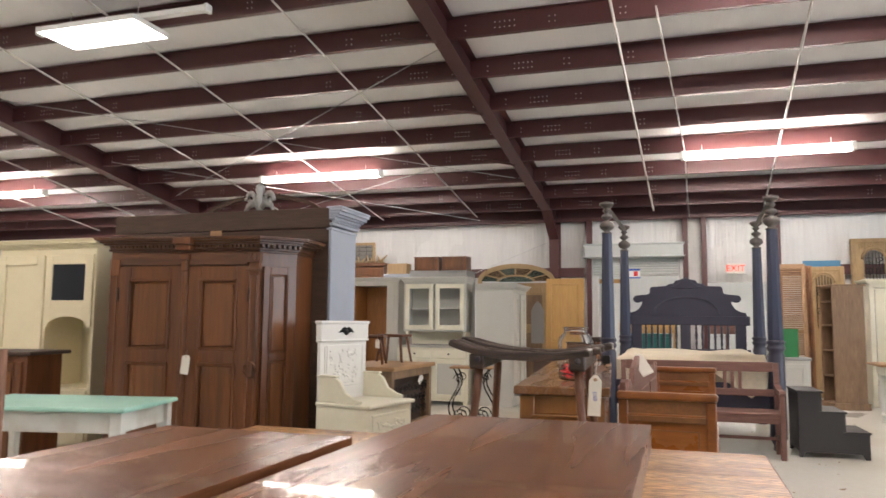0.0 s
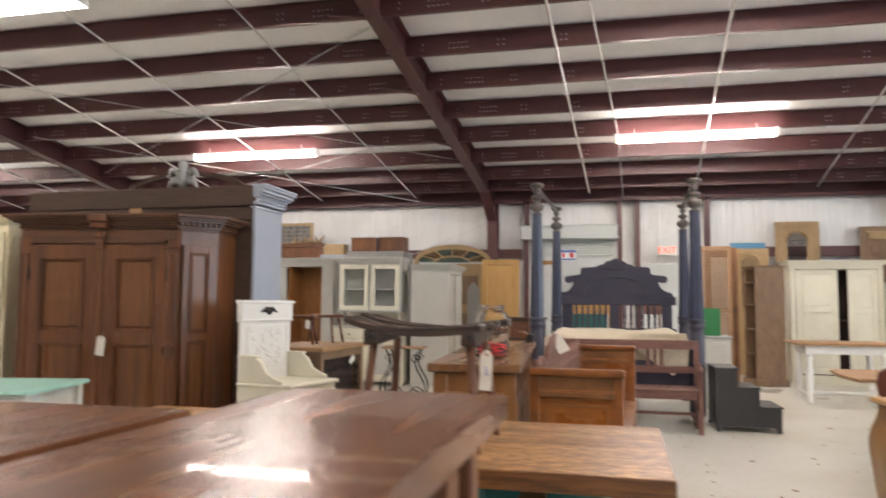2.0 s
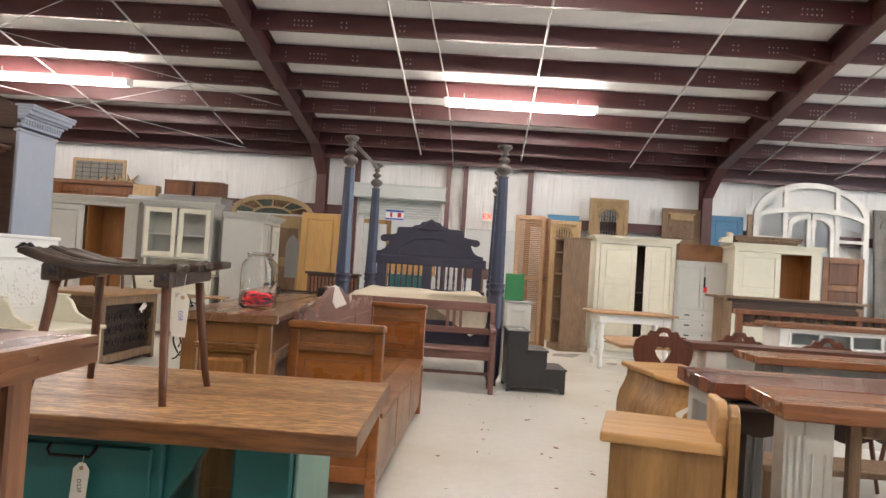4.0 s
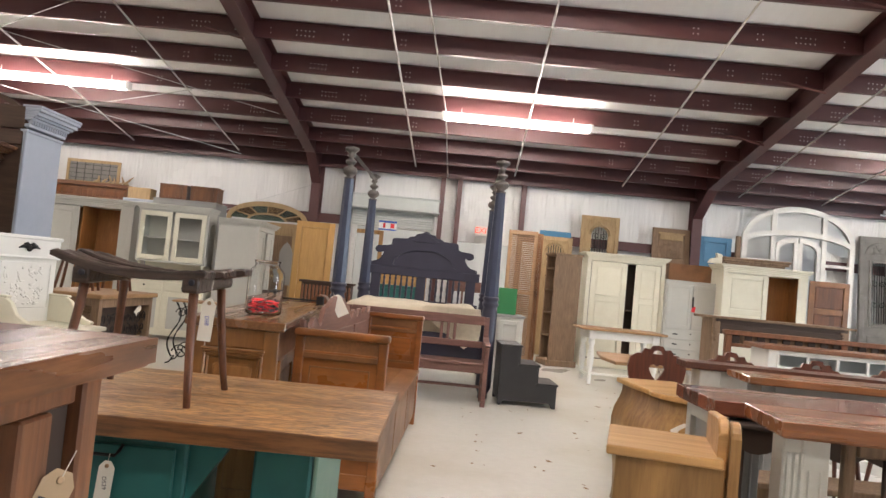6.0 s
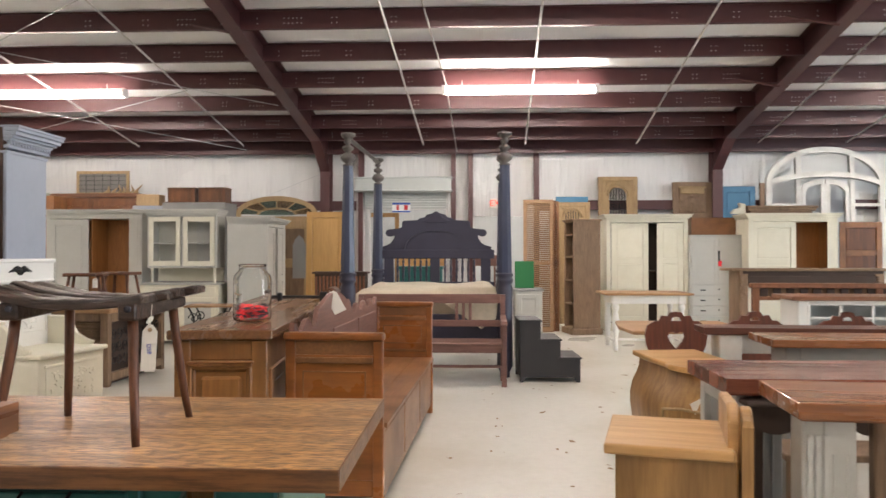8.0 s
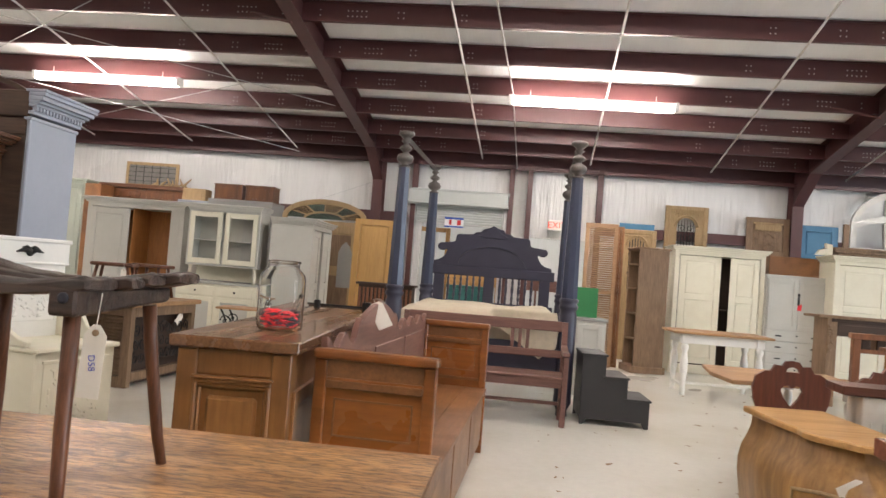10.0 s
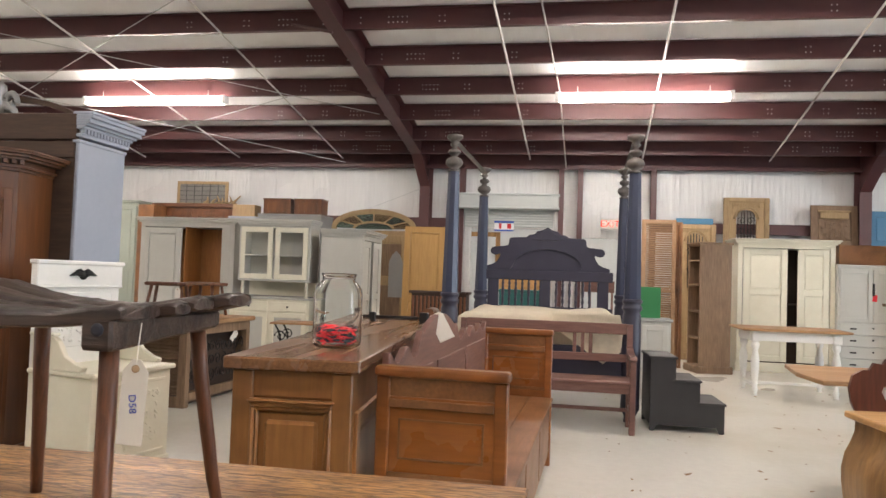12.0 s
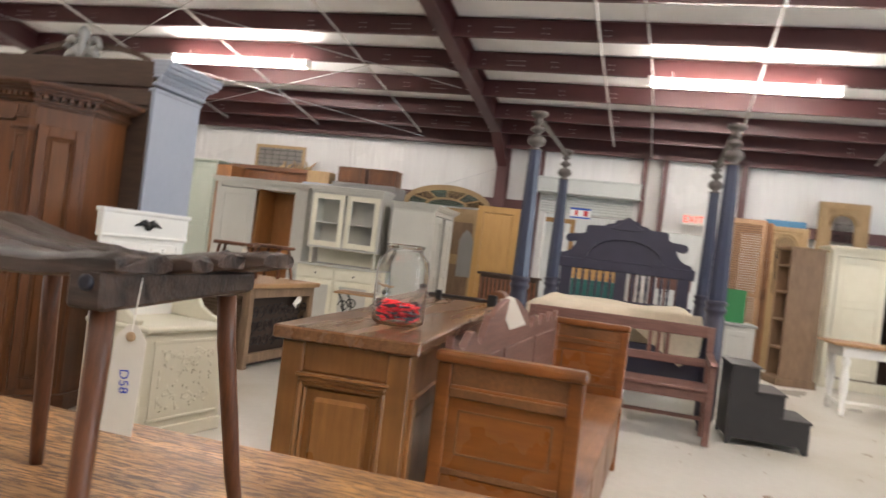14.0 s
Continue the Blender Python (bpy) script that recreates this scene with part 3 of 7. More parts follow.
TURNED = [(0.028, 0), (0.020, 0.03), (0.030, 0.07), (0.022, 0.10), (0.024, 0.16), (0.036, 0.30), (0.040, 0.42), (0.028, 0.52), (0.022, 0.56), (0.036, 0.60), (0.036, 0.64), (0.024, 0.67)]
def turned_leg(parent, x, y, z0, z1, mat, k=1.0, name="leg", square=0.12):
    h = z1 - z0 - square
    bm = lathe([(r * k, z0 + z / 0.67 * h) for r, z in TURNED], x, y, 12)
    quad_box(bm, x - 0.037 * k, y - 0.037 * k, z1 - square, x + 0.037 * k, y + 0.037 * k, z1, 0.003)
    return part(name, bm, mat, parent)


def planks(parent, x0, x1, y0, y1, z0, z1, n, mat, along="x", name="plank", gap=0.0025, bevel=0.004):
    for i in range(n):
        a, b = i / n, (i + 1) / n
        if along == "x":
            r = (x0, y0 + (y1 - y0) * a + gap / 2, z0, x1, y0 + (y1 - y0) * b - gap / 2, z1)
        else:
            r = (x0 + (x1 - x0) * a + gap / 2, y0, z0, x0 + (x1 - x0) * b - gap / 2, y1, z1)
        part(name, box(*r, bevel), mat, parent)


def tag(x, y, z, rz, w=0.05, h=0.12, mat=None, lean=0, text="", ink=None, label="blank paper price tag on a string", tilt=0, string=0.05):
    g = thing("price_tag", label, "price tag", x, y, z, rz)
    g.matrix_basis = pose(x, y, z, lean, tilt, rz)
    o = [(-w / 2, -h), (w / 2, -h), (w / 2, -0.018), (w / 2 - 0.014, 0), (-w / 2 + 0.014, 0), (-w / 2, -0.018)]
    part("card", prism(o, 0.0012, "y"), mat or M_TAG, g)
    part("eyelet", lathe([(0.006, 0), (0.006, 0.002), (0.003, 0.002)], seg=10), M_KRAFT, g, m=pose(0, 0, -0.014, 90, 0, 0))
    part("string", tube([(0, -0.001, -0.012), (0.002, 0, string)], 0.0009, 4), M_TAG, g)
    if text:
        c = bpy.data.curves.new("writing", "FONT")
        c.body, c.size, c.align_x, c.align_y, c.extrude = text, 0.0165, "CENTER", "CENTER", 0.0002
        t = new("writing", c)
        me = bpy.data.meshes.new_from_object(t.evaluated_get(bpy.context.evaluated_depsgraph_get()))
        bpy.data.objects.remove(t)
        me.materials.clear(), me.materials.append(ink or M_INK)
        t = new("writing", me)
        t.parent, t.matrix_basis = g, pose(0, -0.0012, -h * 0.52, 90, 0, 0) @ pose(0, 0, 0, 0, 0, -82)
    return g


def scroll(cx, cz, r, turns, a0=0.0, n=26, flip=1):
    """A flat spiral in x, z."""
    return [(cx + flip * (r * (1 - 0.82 * i / n)) * math.cos(a0 + turns * 2 * math.pi * i / n), 0, cz + (r * (1 - 0.82 * i / n)) * math.sin(a0 + turns * 2 * math.pi * i / n)) for i in range(n + 1)]

# ---- near tables ----
def pub_table(x0, x1, y0, y1, h, n, label):
    t = thing("pub_table", label, "table", (x0 + x1) / 2, y1, 0, group="tall plank tables")
    w = x1 - x0
    L = y1 - y0
    top = part("tabletop", boxes([(-w / 2 + 0.01, -L + 0.01, h - 0.05, w / 2 - 0.01, -0.01, h - 0.044)], 0), M_PUB, t)
    for i in range(n * 2):
        a, b, cut = -w / 2 + w * i / (n * 2), -w / 2 + w * (i + 1) / (n * 2), -L * random.uniform(0.2, 0.75)
        part("plank", box(a, -L, h - 0.044, b, cut, h, 0), M_PUB, top), part("plank", box(a, cut, h - 0.044, b, 0, h, 0), M_PUB, top)
    part("apron", boxes([(-w / 2 + 0.05, -L + 0.10, h - 0.092, -w / 2 + 0.072, -0.12, h - 0.05), (w / 2 - 0.072, -L + 0.10, h - 0.092, w / 2 - 0.05, -0.12, h - 0.05), (-w / 2 + 0.072, -0.142, h - 0.092, w / 2 - 0.072, -0.12, h - 0.05)], 0.003), M_PUBLEG, t)
    for a in (-w / 2 + 0.04, w / 2 - 0.095):
        for b, f in ((-0.12, -1), (-L + 0.10, 1)):
            lg = part("leg", boxes([(a, min(b, b + f * 0.055), 0, a + 0.06, max(b, b + f * 0.055), h - 0.05)], 0.005), M_PUBLEG, t)
            part("leg_board", box(a + 0.008, min(b + f * 0.125, b + f * 0.205), 0, a + 0.052, max(b + f * 0.125, b + f * 0.205), h - 0.093, 0.004), M_PUBLEG, lg)
            # dark strip fills the gap between the boards, shade put into its colour
            part("recess_shade", box(a + 0.018, min(b + f * 0.056, b + f * 0.124), 0, a + 0.036, max(b + f * 0.056, b + f * 0.124), h - 0.093, 0), M_DARK, lg)
    # dark wood back and shelf, also painting in the shade under the top
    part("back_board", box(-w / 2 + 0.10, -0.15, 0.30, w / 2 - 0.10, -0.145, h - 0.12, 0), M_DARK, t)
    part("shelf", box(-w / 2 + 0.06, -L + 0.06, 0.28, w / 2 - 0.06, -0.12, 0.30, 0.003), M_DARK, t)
    return t
pub_table(-0.37, 0.075, 0.02, 1.60, 1.07, 4, "tall polished reddish-brown plank table with square legs")
pub_table(-0.78, -0.405, -0.1, 1.26, 1.07, 3, "tall polished reddish-brown plank table beside its twin")
c = thing("iron_garden_chair", "white painted wrought iron chair tucked under the table", "chair", -0.13, 1.03, 0, rz=-90)
for x in (-0.2, 0.2):
    for y in (-0.18, 0.12):
        part("leg", tube([(x, y, 0), (x * 0.94, y * 0.94, 0.44)], 0.009, 8), M_WIRON, c)
part("seat", box(-0.21, -0.19, 0.44, 0.21, 0.14, 0.455, 0.008), M_WIRON, c)
for x in (-0.2, 0.2):
    part("back_post", tube([(x, 0.12, 0.44), (x, 0.135, 0.90)], 0.010, 8), M_WIRON, c)
for z in (0.905, 0.875):
    part("crossbar", box(-0.22, 0.128, z - 0.006, 0.22, 0.142, z + 0.006, 0.003), M_WIRON, c)
for x in (-0.15, -0.02, 0.11):
    part("back_arch", tube([(x + p[0], 0.135, p[1]) for p in arc(0, 0.79, 0.055, 0.072, -40, 220, 16)], 0.010, 8), M_WIRON, c)
    part("back_scroll", tube([(p[0], 0.135, p[2]) for p in scroll(x, 0.66, 0.06, 1.4)], 0.008, 6), M_WIRON, c)
k = tag(0.055, 1.36, 0.895, 60, 0.055, 0.11, M_KRAFT, 0, "", None, "brown kraft price tag with scribbled writing", 25, 0.03)
for i, (x0, x1) in enumerate(((-0.020, 0.014), (-0.020, 0.020), (-0.018, 0.008))):
    part("writing", box(x0, -0.0012, -0.046 - i * 0.020, x1, -0.0004, -0.041 - i * 0.020, 0), M_INK, k)

# ---- butcher-block table ----
BX0, BX1, BY0, BY1, BZ = -1.75, 0.430, 2.272, 3.14, 0.775
t = thing("butcher_table", "thick butcher-block top on a worn teal painted base", "table", 0, 0, 0)
top = part("tabletop", box(BX0 + 0.01, BY0 + 0.01, BZ - 0.055, BX1 - 0.01, BY1 - 0.01, BZ - 0.05, 0), M_BUTCHER, t)
random.seed(4)
n = 22
for i in range(n):
    a, b = BY0 + (BY1 - BY0) * i / n, BY0 + (BY1 - BY0) * (i + 1) / n
    cut = [BX0] + sorted(BX0 + (BX1 - BX0) * (k + random.uniform(0.15, 0.85)) / 7 for k in range(7)) + [BX1]
    for u, v in zip(cut, cut[1:]):
        part("lath", box(u, a, BZ - 0.053, v, b, BZ - random.uniform(0, 0.0006), 0.0), M_BUTCHER, top)
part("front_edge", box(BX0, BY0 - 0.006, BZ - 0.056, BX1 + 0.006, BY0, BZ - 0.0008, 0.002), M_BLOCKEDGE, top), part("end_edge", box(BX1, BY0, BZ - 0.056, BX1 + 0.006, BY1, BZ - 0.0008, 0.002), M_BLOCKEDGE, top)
body = part("cupboard", boxes([(-1.55, 2.42, 0.08, -0.12, 3.0, BZ - 0.056)], 0.006), M_TEAL, t)
part("door", box(-0.80, 2.405, 0.12, -0.15, 2.42, BZ - 0.11, 0.004), M_TEAL, body), part("door", box(-1.52, 2.405, 0.12, -0.82, 2.42, BZ - 0.11, 0.004), M_TEAL, body)
for y in (2.43, 2.90):
    part("leg", box(0.07, y, 0, 0.24, y + 0.09, BZ - 0.056, 0.008), M_TEAL, t)
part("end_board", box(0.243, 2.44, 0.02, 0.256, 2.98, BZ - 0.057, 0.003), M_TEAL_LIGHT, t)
part("rail", boxes([(-0.12, 2.50, BZ - 0.09, 0.08, 2.54, BZ - 0.057), (-0.12, 2.92, BZ - 0.16, 0.08, 2.96, BZ - 0.057)], 0.004), M_TEAL, t)
part("diagonal_brace", prism([(-0.12, 0.50), (0.02, BZ - 0.06), (-0.12, BZ - 0.06)], 0.05, "y", 2.44), M_TEAL, t)
part("drawer_front", boxes([(-0.11, 2.70, 0.10, 0.06, 2.72, 0.66), (-0.09, 2.69, 0.48, 0.04, 2.705, 0.63)], 0.006), M_PINE, t)
part("handle", tube([(-0.43, 2.405, 0.665), (-0.43, 2.385, 0.655), (-0.42, 2.38, 0.64), (-0.31, 2.38, 0.64), (-0.30, 2.385, 0.655), (-0.30, 2.405, 0.665)], 0.005, 6), M_IRON, t, "black iron pull handle")
tag(-0.325, 2.375, 0.625, 0, 0.045, 0.12, M_TAG, 0, "D529", M_INK, "cream price tag with black handwriting on the teal table", 4, 0.02)

# ---- saddle stool on the butcher table ----
SX, SY = -0.345, 2.636
s = thing("saddle_stool", "dark curved slab stool with splayed wooden legs", "stool", SX, SY, BZ)
def slab(y0, y1, z, x0, x1, thick, seed):
    """A hewn seat board along x, dished, with upturned ends and a worn, uneven surface."""
    bm = bmesh.new()
    n, m, rings = 40, 6, []
    for i in range(n + 1):
        x = x0 + (x1 - x0) * i / n
        u = x / 0.27
        lift = (0.046 if u < 0 else 0.034) * abs(u) ** 2.2
        row = []
        for k in range(m + 1):
            v = k / m
            y = y0 + (y1 - y0) * v + 0.004 * noise.noise(Vector((x * 14, seed, v * 2)))
            worn = 0.006 * noise.noise(Vector((x * 9, y * 30, seed))) + 0.0025 * noise.noise(Vector((x * 40, y * 90, seed)))
            edge = 0.006 if k in (0, m) else 0.0
            end = 0.006 if i in (0, n) else 0.0
            row.append((x + 0.006 * noise.noise(Vector((y * 60, seed, i / n))) * (i in (0, n)), y, z + lift + worn - edge - end))
        under = [(p[0], p[1], z + lift - thick + (0.004 if k in (0, m) else 0)) for k, p in enumerate(row)][::-1]
        rings.append([bm.verts.new(p) for p in row + under])
    for a, b in zip(rings, rings[1:]):
        for k in range(len(a)):
            bm.faces.new((a[k], a[(k + 1) % len(a)], b[(k + 1) % len(a)], b[k])).smooth = k != m and k != len(a) - 1
    bm.faces.new(rings[0][::-1]), bm.faces.new(rings[-1])
    bmesh.ops.recalc_face_normals(bm, faces=bm.faces[:])
    return bm
for i, (y0, y1, dz, x0, x1, th) in enumerate(((-0.172, -0.066, 0.0, -0.262, 0.205, 0.026), (-0.061, -0.012, -0.002, -0.266, 0.226, 0.024), (-0.006, 0.066, 0.004, -0.270, 0.232, 0.025), (0.071, 0.172, 0.004, -0.258, 0.256, 0.026))):
    part("seat_slab", slab(y0, y1, 0.390 + dz, x0, x1, th, i * 3.7), M_SEAT, s)
for x in (-0.165, 0.165):
    o = [(-0.172, 0.340), (-0.168, 0.335), (-0.10, 0.338), (0.10, 0.350), (0.165, 0.352), (0.172, 0.358), (0.172, 0.385), (-0.172, 0.385)]
    b = part("crosspiece", prism(o, 0.052, "x", x - 0.026, bevel=0.005), M_SEAT, s, "dark block under the seat")
    # black disc puts the dark of the end hole into colour
    part("end_hole_disc", lathe([(0.010, 0), (0.010, 0.004), (0.006, 0.006)], seg=10), M_INK, b, m=pose(x + 0.004, -0.172, 0.368, 90, 0, 0))
for x in (-1, 1):
    for y in (-1, 1):
        pts = [(x * 0.165, y * 0.135, 0.345), (x * 0.170, y * 0.142, 0.27), (x * 0.181, y * 0.160, 0.15), (x * 0.19, y * 0.172, 0.06), (x * 0.198, y * 0.184, 0)]
        part("leg", tube(pts, [0.0150, 0.0146, 0.0135, 0.0125, 0.0112], 8), M_STOOLLEG, s)
tag(SX + 0.222, SY - 0.152, BZ + 0.325, 6, 0.040, 0.128, None, 0, "D58", M_BLUEINK, "white paper price tag with blue handwriting on the stool", 3, 0.055)

# ---- counter with the jar ----
c = thing("shop_counter", "dark brown wooden counter with panelled end", "counter", -0.455, 3.96, 0, rz=4.7)
CW, CL, CZ = 0.25, 2.5, 0.93
part("countertop", boxes([(-CW, 0, CZ - 0.045, CW, CL, CZ)], 0.006), M_COUNTERTOP, c)
b = part("body", boxes([(-CW + 0.035, 0.05, 0.0, CW - 0.035, CL - 0.05, CZ - 0.046)], 0.004), M_COUNTER, c)
part("frieze", box(-CW + 0.10, 0.043, CZ - 0.145, CW - 0.10, 0.05, CZ - 0.05, 0.003), M_COUNTER, c)
for x in (-CW + 0.03, CW - 0.105):
    part("corner_post", box(x, 0.025, 0, x + 0.075, 0.05, CZ - 0.05, 0.004), M_COUNTER, c)
pn = part("end_panel", boxes([(-0.125, 0.042, 0.12, 0.125, 0.05, CZ - 0.2)], 0.006), M_COUNTER, c)
part("moulding", boxes([(-0.158, 0.002, CZ - 0.160, 0.158, 0.04, CZ - 0.148), (-0.150, 0.010, CZ - 0.176, 0.150, 0.04, CZ - 0.160), (-0.140, 0.020, CZ - 0.192, 0.140, 0.04, CZ - 0.176), (-0.150, 0.012, 0.1, -0.134, 0.042, CZ - 0.176), (-0.134, 0.022, 0.1, -0.120, 0.042, CZ - 0.192), (0.134, 0.012, 0.1, 0.150, 0.042, CZ - 0.176), (0.120, 0.022, 0.1, 0.134, 0.042, CZ - 0.192)], 0.006), M_COUNTER, pn)
part("raised_field", box(-0.098, 0.022, 0.16, 0.098, 0.05, CZ - 0.225, 0.018), M_COUNTER, pn)
for i in range(4):
    panelled(c, 0, 0.1, 0.56, CZ - 0.2, -0.01, (1,), M_COUNTER, stile=0.06, name="side_panel", m=pose(CW - 0.03, 0.1 + i * 0.6, 0, 0, 0, 90))

j = thing("glass_jar", "large clear glass jar holding red plastic clips", "jar", -0.437, 4.42, CZ)
prof = [(0.0, 0.004), (0.075, 0.003), (0.088, 0.012), (0.092, 0.03), (0.092, 0.225), (0.088, 0.248), (0.072, 0.268), (0.063, 0.278), (0.062, 0.295), (0.067, 0.300), (0.067, 0.308), (0.062, 0.310), (0.0595, 0.305), (0.0595, 0.278), (0.070, 0.265), (0.085, 0.245), (0.0892, 0.224), (0.0892, 0.03), (0.083, 0.016), (0.07, 0.010), (0.0, 0.010)]
bm = bmesh.new()
rings = [[bm.verts.new((1.1 * r * math.cos(2 * math.pi * i / 28), 1.1 * r * math.sin(2 * math.pi * i / 28), z)) for i in range(28)] for r, z in prof[1:-1]]
for a, b in zip(rings, rings[1:]):
    for i in range(28):
        bm.faces.new((a[i], a[(i + 1) % 28], b[(i + 1) % 28], b[i])).smooth = True
bm.faces.new(rings[0][::-1]), bm.faces.new(rings[-1])
bmesh.ops.recalc_face_normals(bm, faces=bm.faces[:])
part("glass_body", bm, M_GLASS, j).visible_shadow = False
random.seed(9)
bm = bmesh.new()
# black pieces painting the shaded gaps between the red clips
gap_shade = bmesh.new()
for i in range(190):
    a, r, z = random.uniform(0, 6.28), 0.073 * math.sqrt(random.random()), 0.020 + 0.066 * random.random()
    heap = gap_shade if i % 4 == 0 else bm
    r = 0.074 if i % 4 == 0 else r
    v0 = set(heap.verts)
    quad_box(heap, -0.020, -0.006, -0.0025, 0.020, 0.006, 0.0025)
    bmesh.ops.transform(heap, matrix=pose(r * math.cos(a), r * math.sin(a), z, random.uniform(-14, 14), random.uniform(-14, 14), random.uniform(0, 360)), verts=[v for v in heap.verts if v not in v0])
part("gap_shade", gap_shade, M_INK, j)
tagged(part("red_clips", bm, M_RED, j), "heap of bright red plastic clips")

# ---- settle ----
s = thing("settle", "orange-brown oak settle with a carved wavy back", "settle", 0.065, 4.11, 0, rz=-2.5)
SL, SW = 2.42, 0.245
for k, y in enumerate((0.0, SL - 0.04)):
    e = part("end_frame", boxes([(-SW, y, 0.0, -SW + 0.05, y + 0.04, 0.866), (SW - 0.05, y, 0.0, SW, y + 0.04, 0.866), (-SW + 0.05, y, 0.10, SW - 0.05, y + 0.04, 0.18), (-SW + 0.05, y + 0.003, 0.445, SW - 0.05, y + 0.037, 0.50), (-SW + 0.05, y + 0.003, 0.76, SW - 0.05, y + 0.037, 0.795)], 0.005), M_SETTLE, s)
    part("top_band", box(-SW + 0.048, y + 0.014, 0.795, SW - 0.048, y + 0.026, 0.868, 0), M_SETTLEDARK, s)
    part("arm_rail", box(-SW - 0.008, y - 0.014, 0.866, SW + 0.008, y + 0.054, 0.906, 0.014, 3), M_SETTLE, s)
    part("inlay", boxes([(-SW + 0.085, y + 0.009, 0.565, SW - 0.085, y + 0.014, 0.572), (-SW + 0.085, y + 0.009, 0.708, SW - 0.085, y + 0.014, 0.715), (-SW + 0.085, y + 0.009, 0.572, -SW + 0.092, y + 0.014, 0.708), (SW - 0.092, y + 0.009, 0.572, SW - 0.085, y + 0.014, 0.708)], 0.001), M_SETTLEDARK, s)
    part("end_panel", box(-SW + 0.045, y + 0.012, 0.18, SW - 0.045, y + 0.026, 0.79, 0), M_SETTLE, s)
    part("moulding", box(-SW + 0.05, y - 0.004, 0.755, SW - 0.05, y + 0.006, 0.785, 0.003), M_SETTLEDARK, s), part("moulding", box(-SW + 0.05, y - 0.003, 0.50, SW - 0.05, y + 0.006, 0.52, 0.003), M_SETTLEDARK, s)
part("chest_front", boxes([(SW - 0.035, 0.04, 0.06, SW - 0.012, SL - 0.04, 0.43)], 0.004), M_SETTLEDARK, s)
for i in range(3):
    part("front_board", box(SW - 0.014, 0.06 + i * 0.77, 0.1, SW - 0.005, 0.80 + i * 0.77, 0.40, 0.004), M_SETTLEDARK, s)
planks(s, -SW + 0.04, SW + 0.015, 0.045, SL - 0.045, 0.43, 0.455, 3, M_SETTLEDARK, "y", "seat_board")
crest = [(0.04, 0.46), (SL - 0.04, 0.46)]
up = []
for i in range(61):
    u = i / 60
    y = SL - 0.04 - u * (SL - 0.08)
    c0 = abs(u - 0.62)
    z = 0.92 + 0.03 * math.cos(u * 2 * math.pi * 9) * (c0 > 0.16) + (0.0 if c0 > 0.2 else 0.14 * math.cos(c0 / 0.2 * math.pi / 2) ** 0.8)
    up.append((y, z))
part("back_board", prism(crest + up, 0.03, "x", -SW + 0.005, bevel=0.004), M_MAHOG, s, "faded reddish carved backrest")
for i in range(3):
    part("back_panel", box(-SW + 0.034, 0.1 + i * 0.76, 0.52, -SW + 0.042, 0.76 + i * 0.76, 0.84, 0.004), M_MAHOG, s)
for i, y in enumerate((-0.005, SL - 0.05)):
    part("foot", box(SW - 0.05, y, 0, SW + 0.004, y + 0.055, 0.44, 0.005), M_SETTLE, s)
tag(-0.128, 4.98, 1.06, 20, 0.075, 0.15, M_TAG, -30, "", None, "white paper price tag on the settle back", -25, 0.02)

# ---- bench at the foot of the bed ----
b = thing("bench", "weathered reddish wooden bench with slatted back", "bench", 0.315, 7.66, 0)
W = 0.76
part("seat", box(-W, 0.0, 0.405, W, 0.40, 0.43, 0.006), M_MAHOGX, b)
part("front_rail", box(-W + 0.04, 0.02, 0.33, W - 0.04, 0.04, 0.405, 0.003), M_MAHOGX, b)
for x in (-W, W - 0.05):
    part("front_leg", box(x, 0.0, 0, x + 0.05, 0.045, 0.62, 0.005), M_MAHOGX, b)
    part("back_post", prism([(0.36, 0), (0.40, 0), (0.41, 0.43), (0.45, 0.88), (0.41, 0.88), (0.365, 0.43)], 0.05, "x", x), M_MAHOGX, b)
    part("arm", prism([(-0.03, 0.615), (0.0, 0.64), (0.2, 0.64), (0.42, 0.68), (0.42, 0.645), (0.2, 0.60), (0.0, 0.60)], 0.055, "x", x - 0.002), M_MAHOGX, b)
    part("side_stretcher", box(x + 0.012, 0.04, 0.15, x + 0.037, 0.37, 0.19, 0.003), M_MAHOGX, b)
part("top_rail", box(-W + 0.05, 0.412, 0.79, W - 0.05, 0.442, 0.885, 0.006), M_MAHOGX, b)
part("lower_rail", box(-W + 0.05, 0.40, 0.55, W - 0.05, 0.425, 0.62, 0.006), M_MAHOGX, b)
for x in (-0.40, -0.33, -0.26, 0.26, 0.33, 0.40):
    part("back_slat", box(x - 0.016, 0.408, 0.62, x + 0.016, 0.428, 0.79, 0.003), M_MAHOGX, b)
part("stretcher", box(-W + 0.05, 0.2, 0.155, W - 0.05, 0.23, 0.185, 0.003), M_MAHOGX, b)

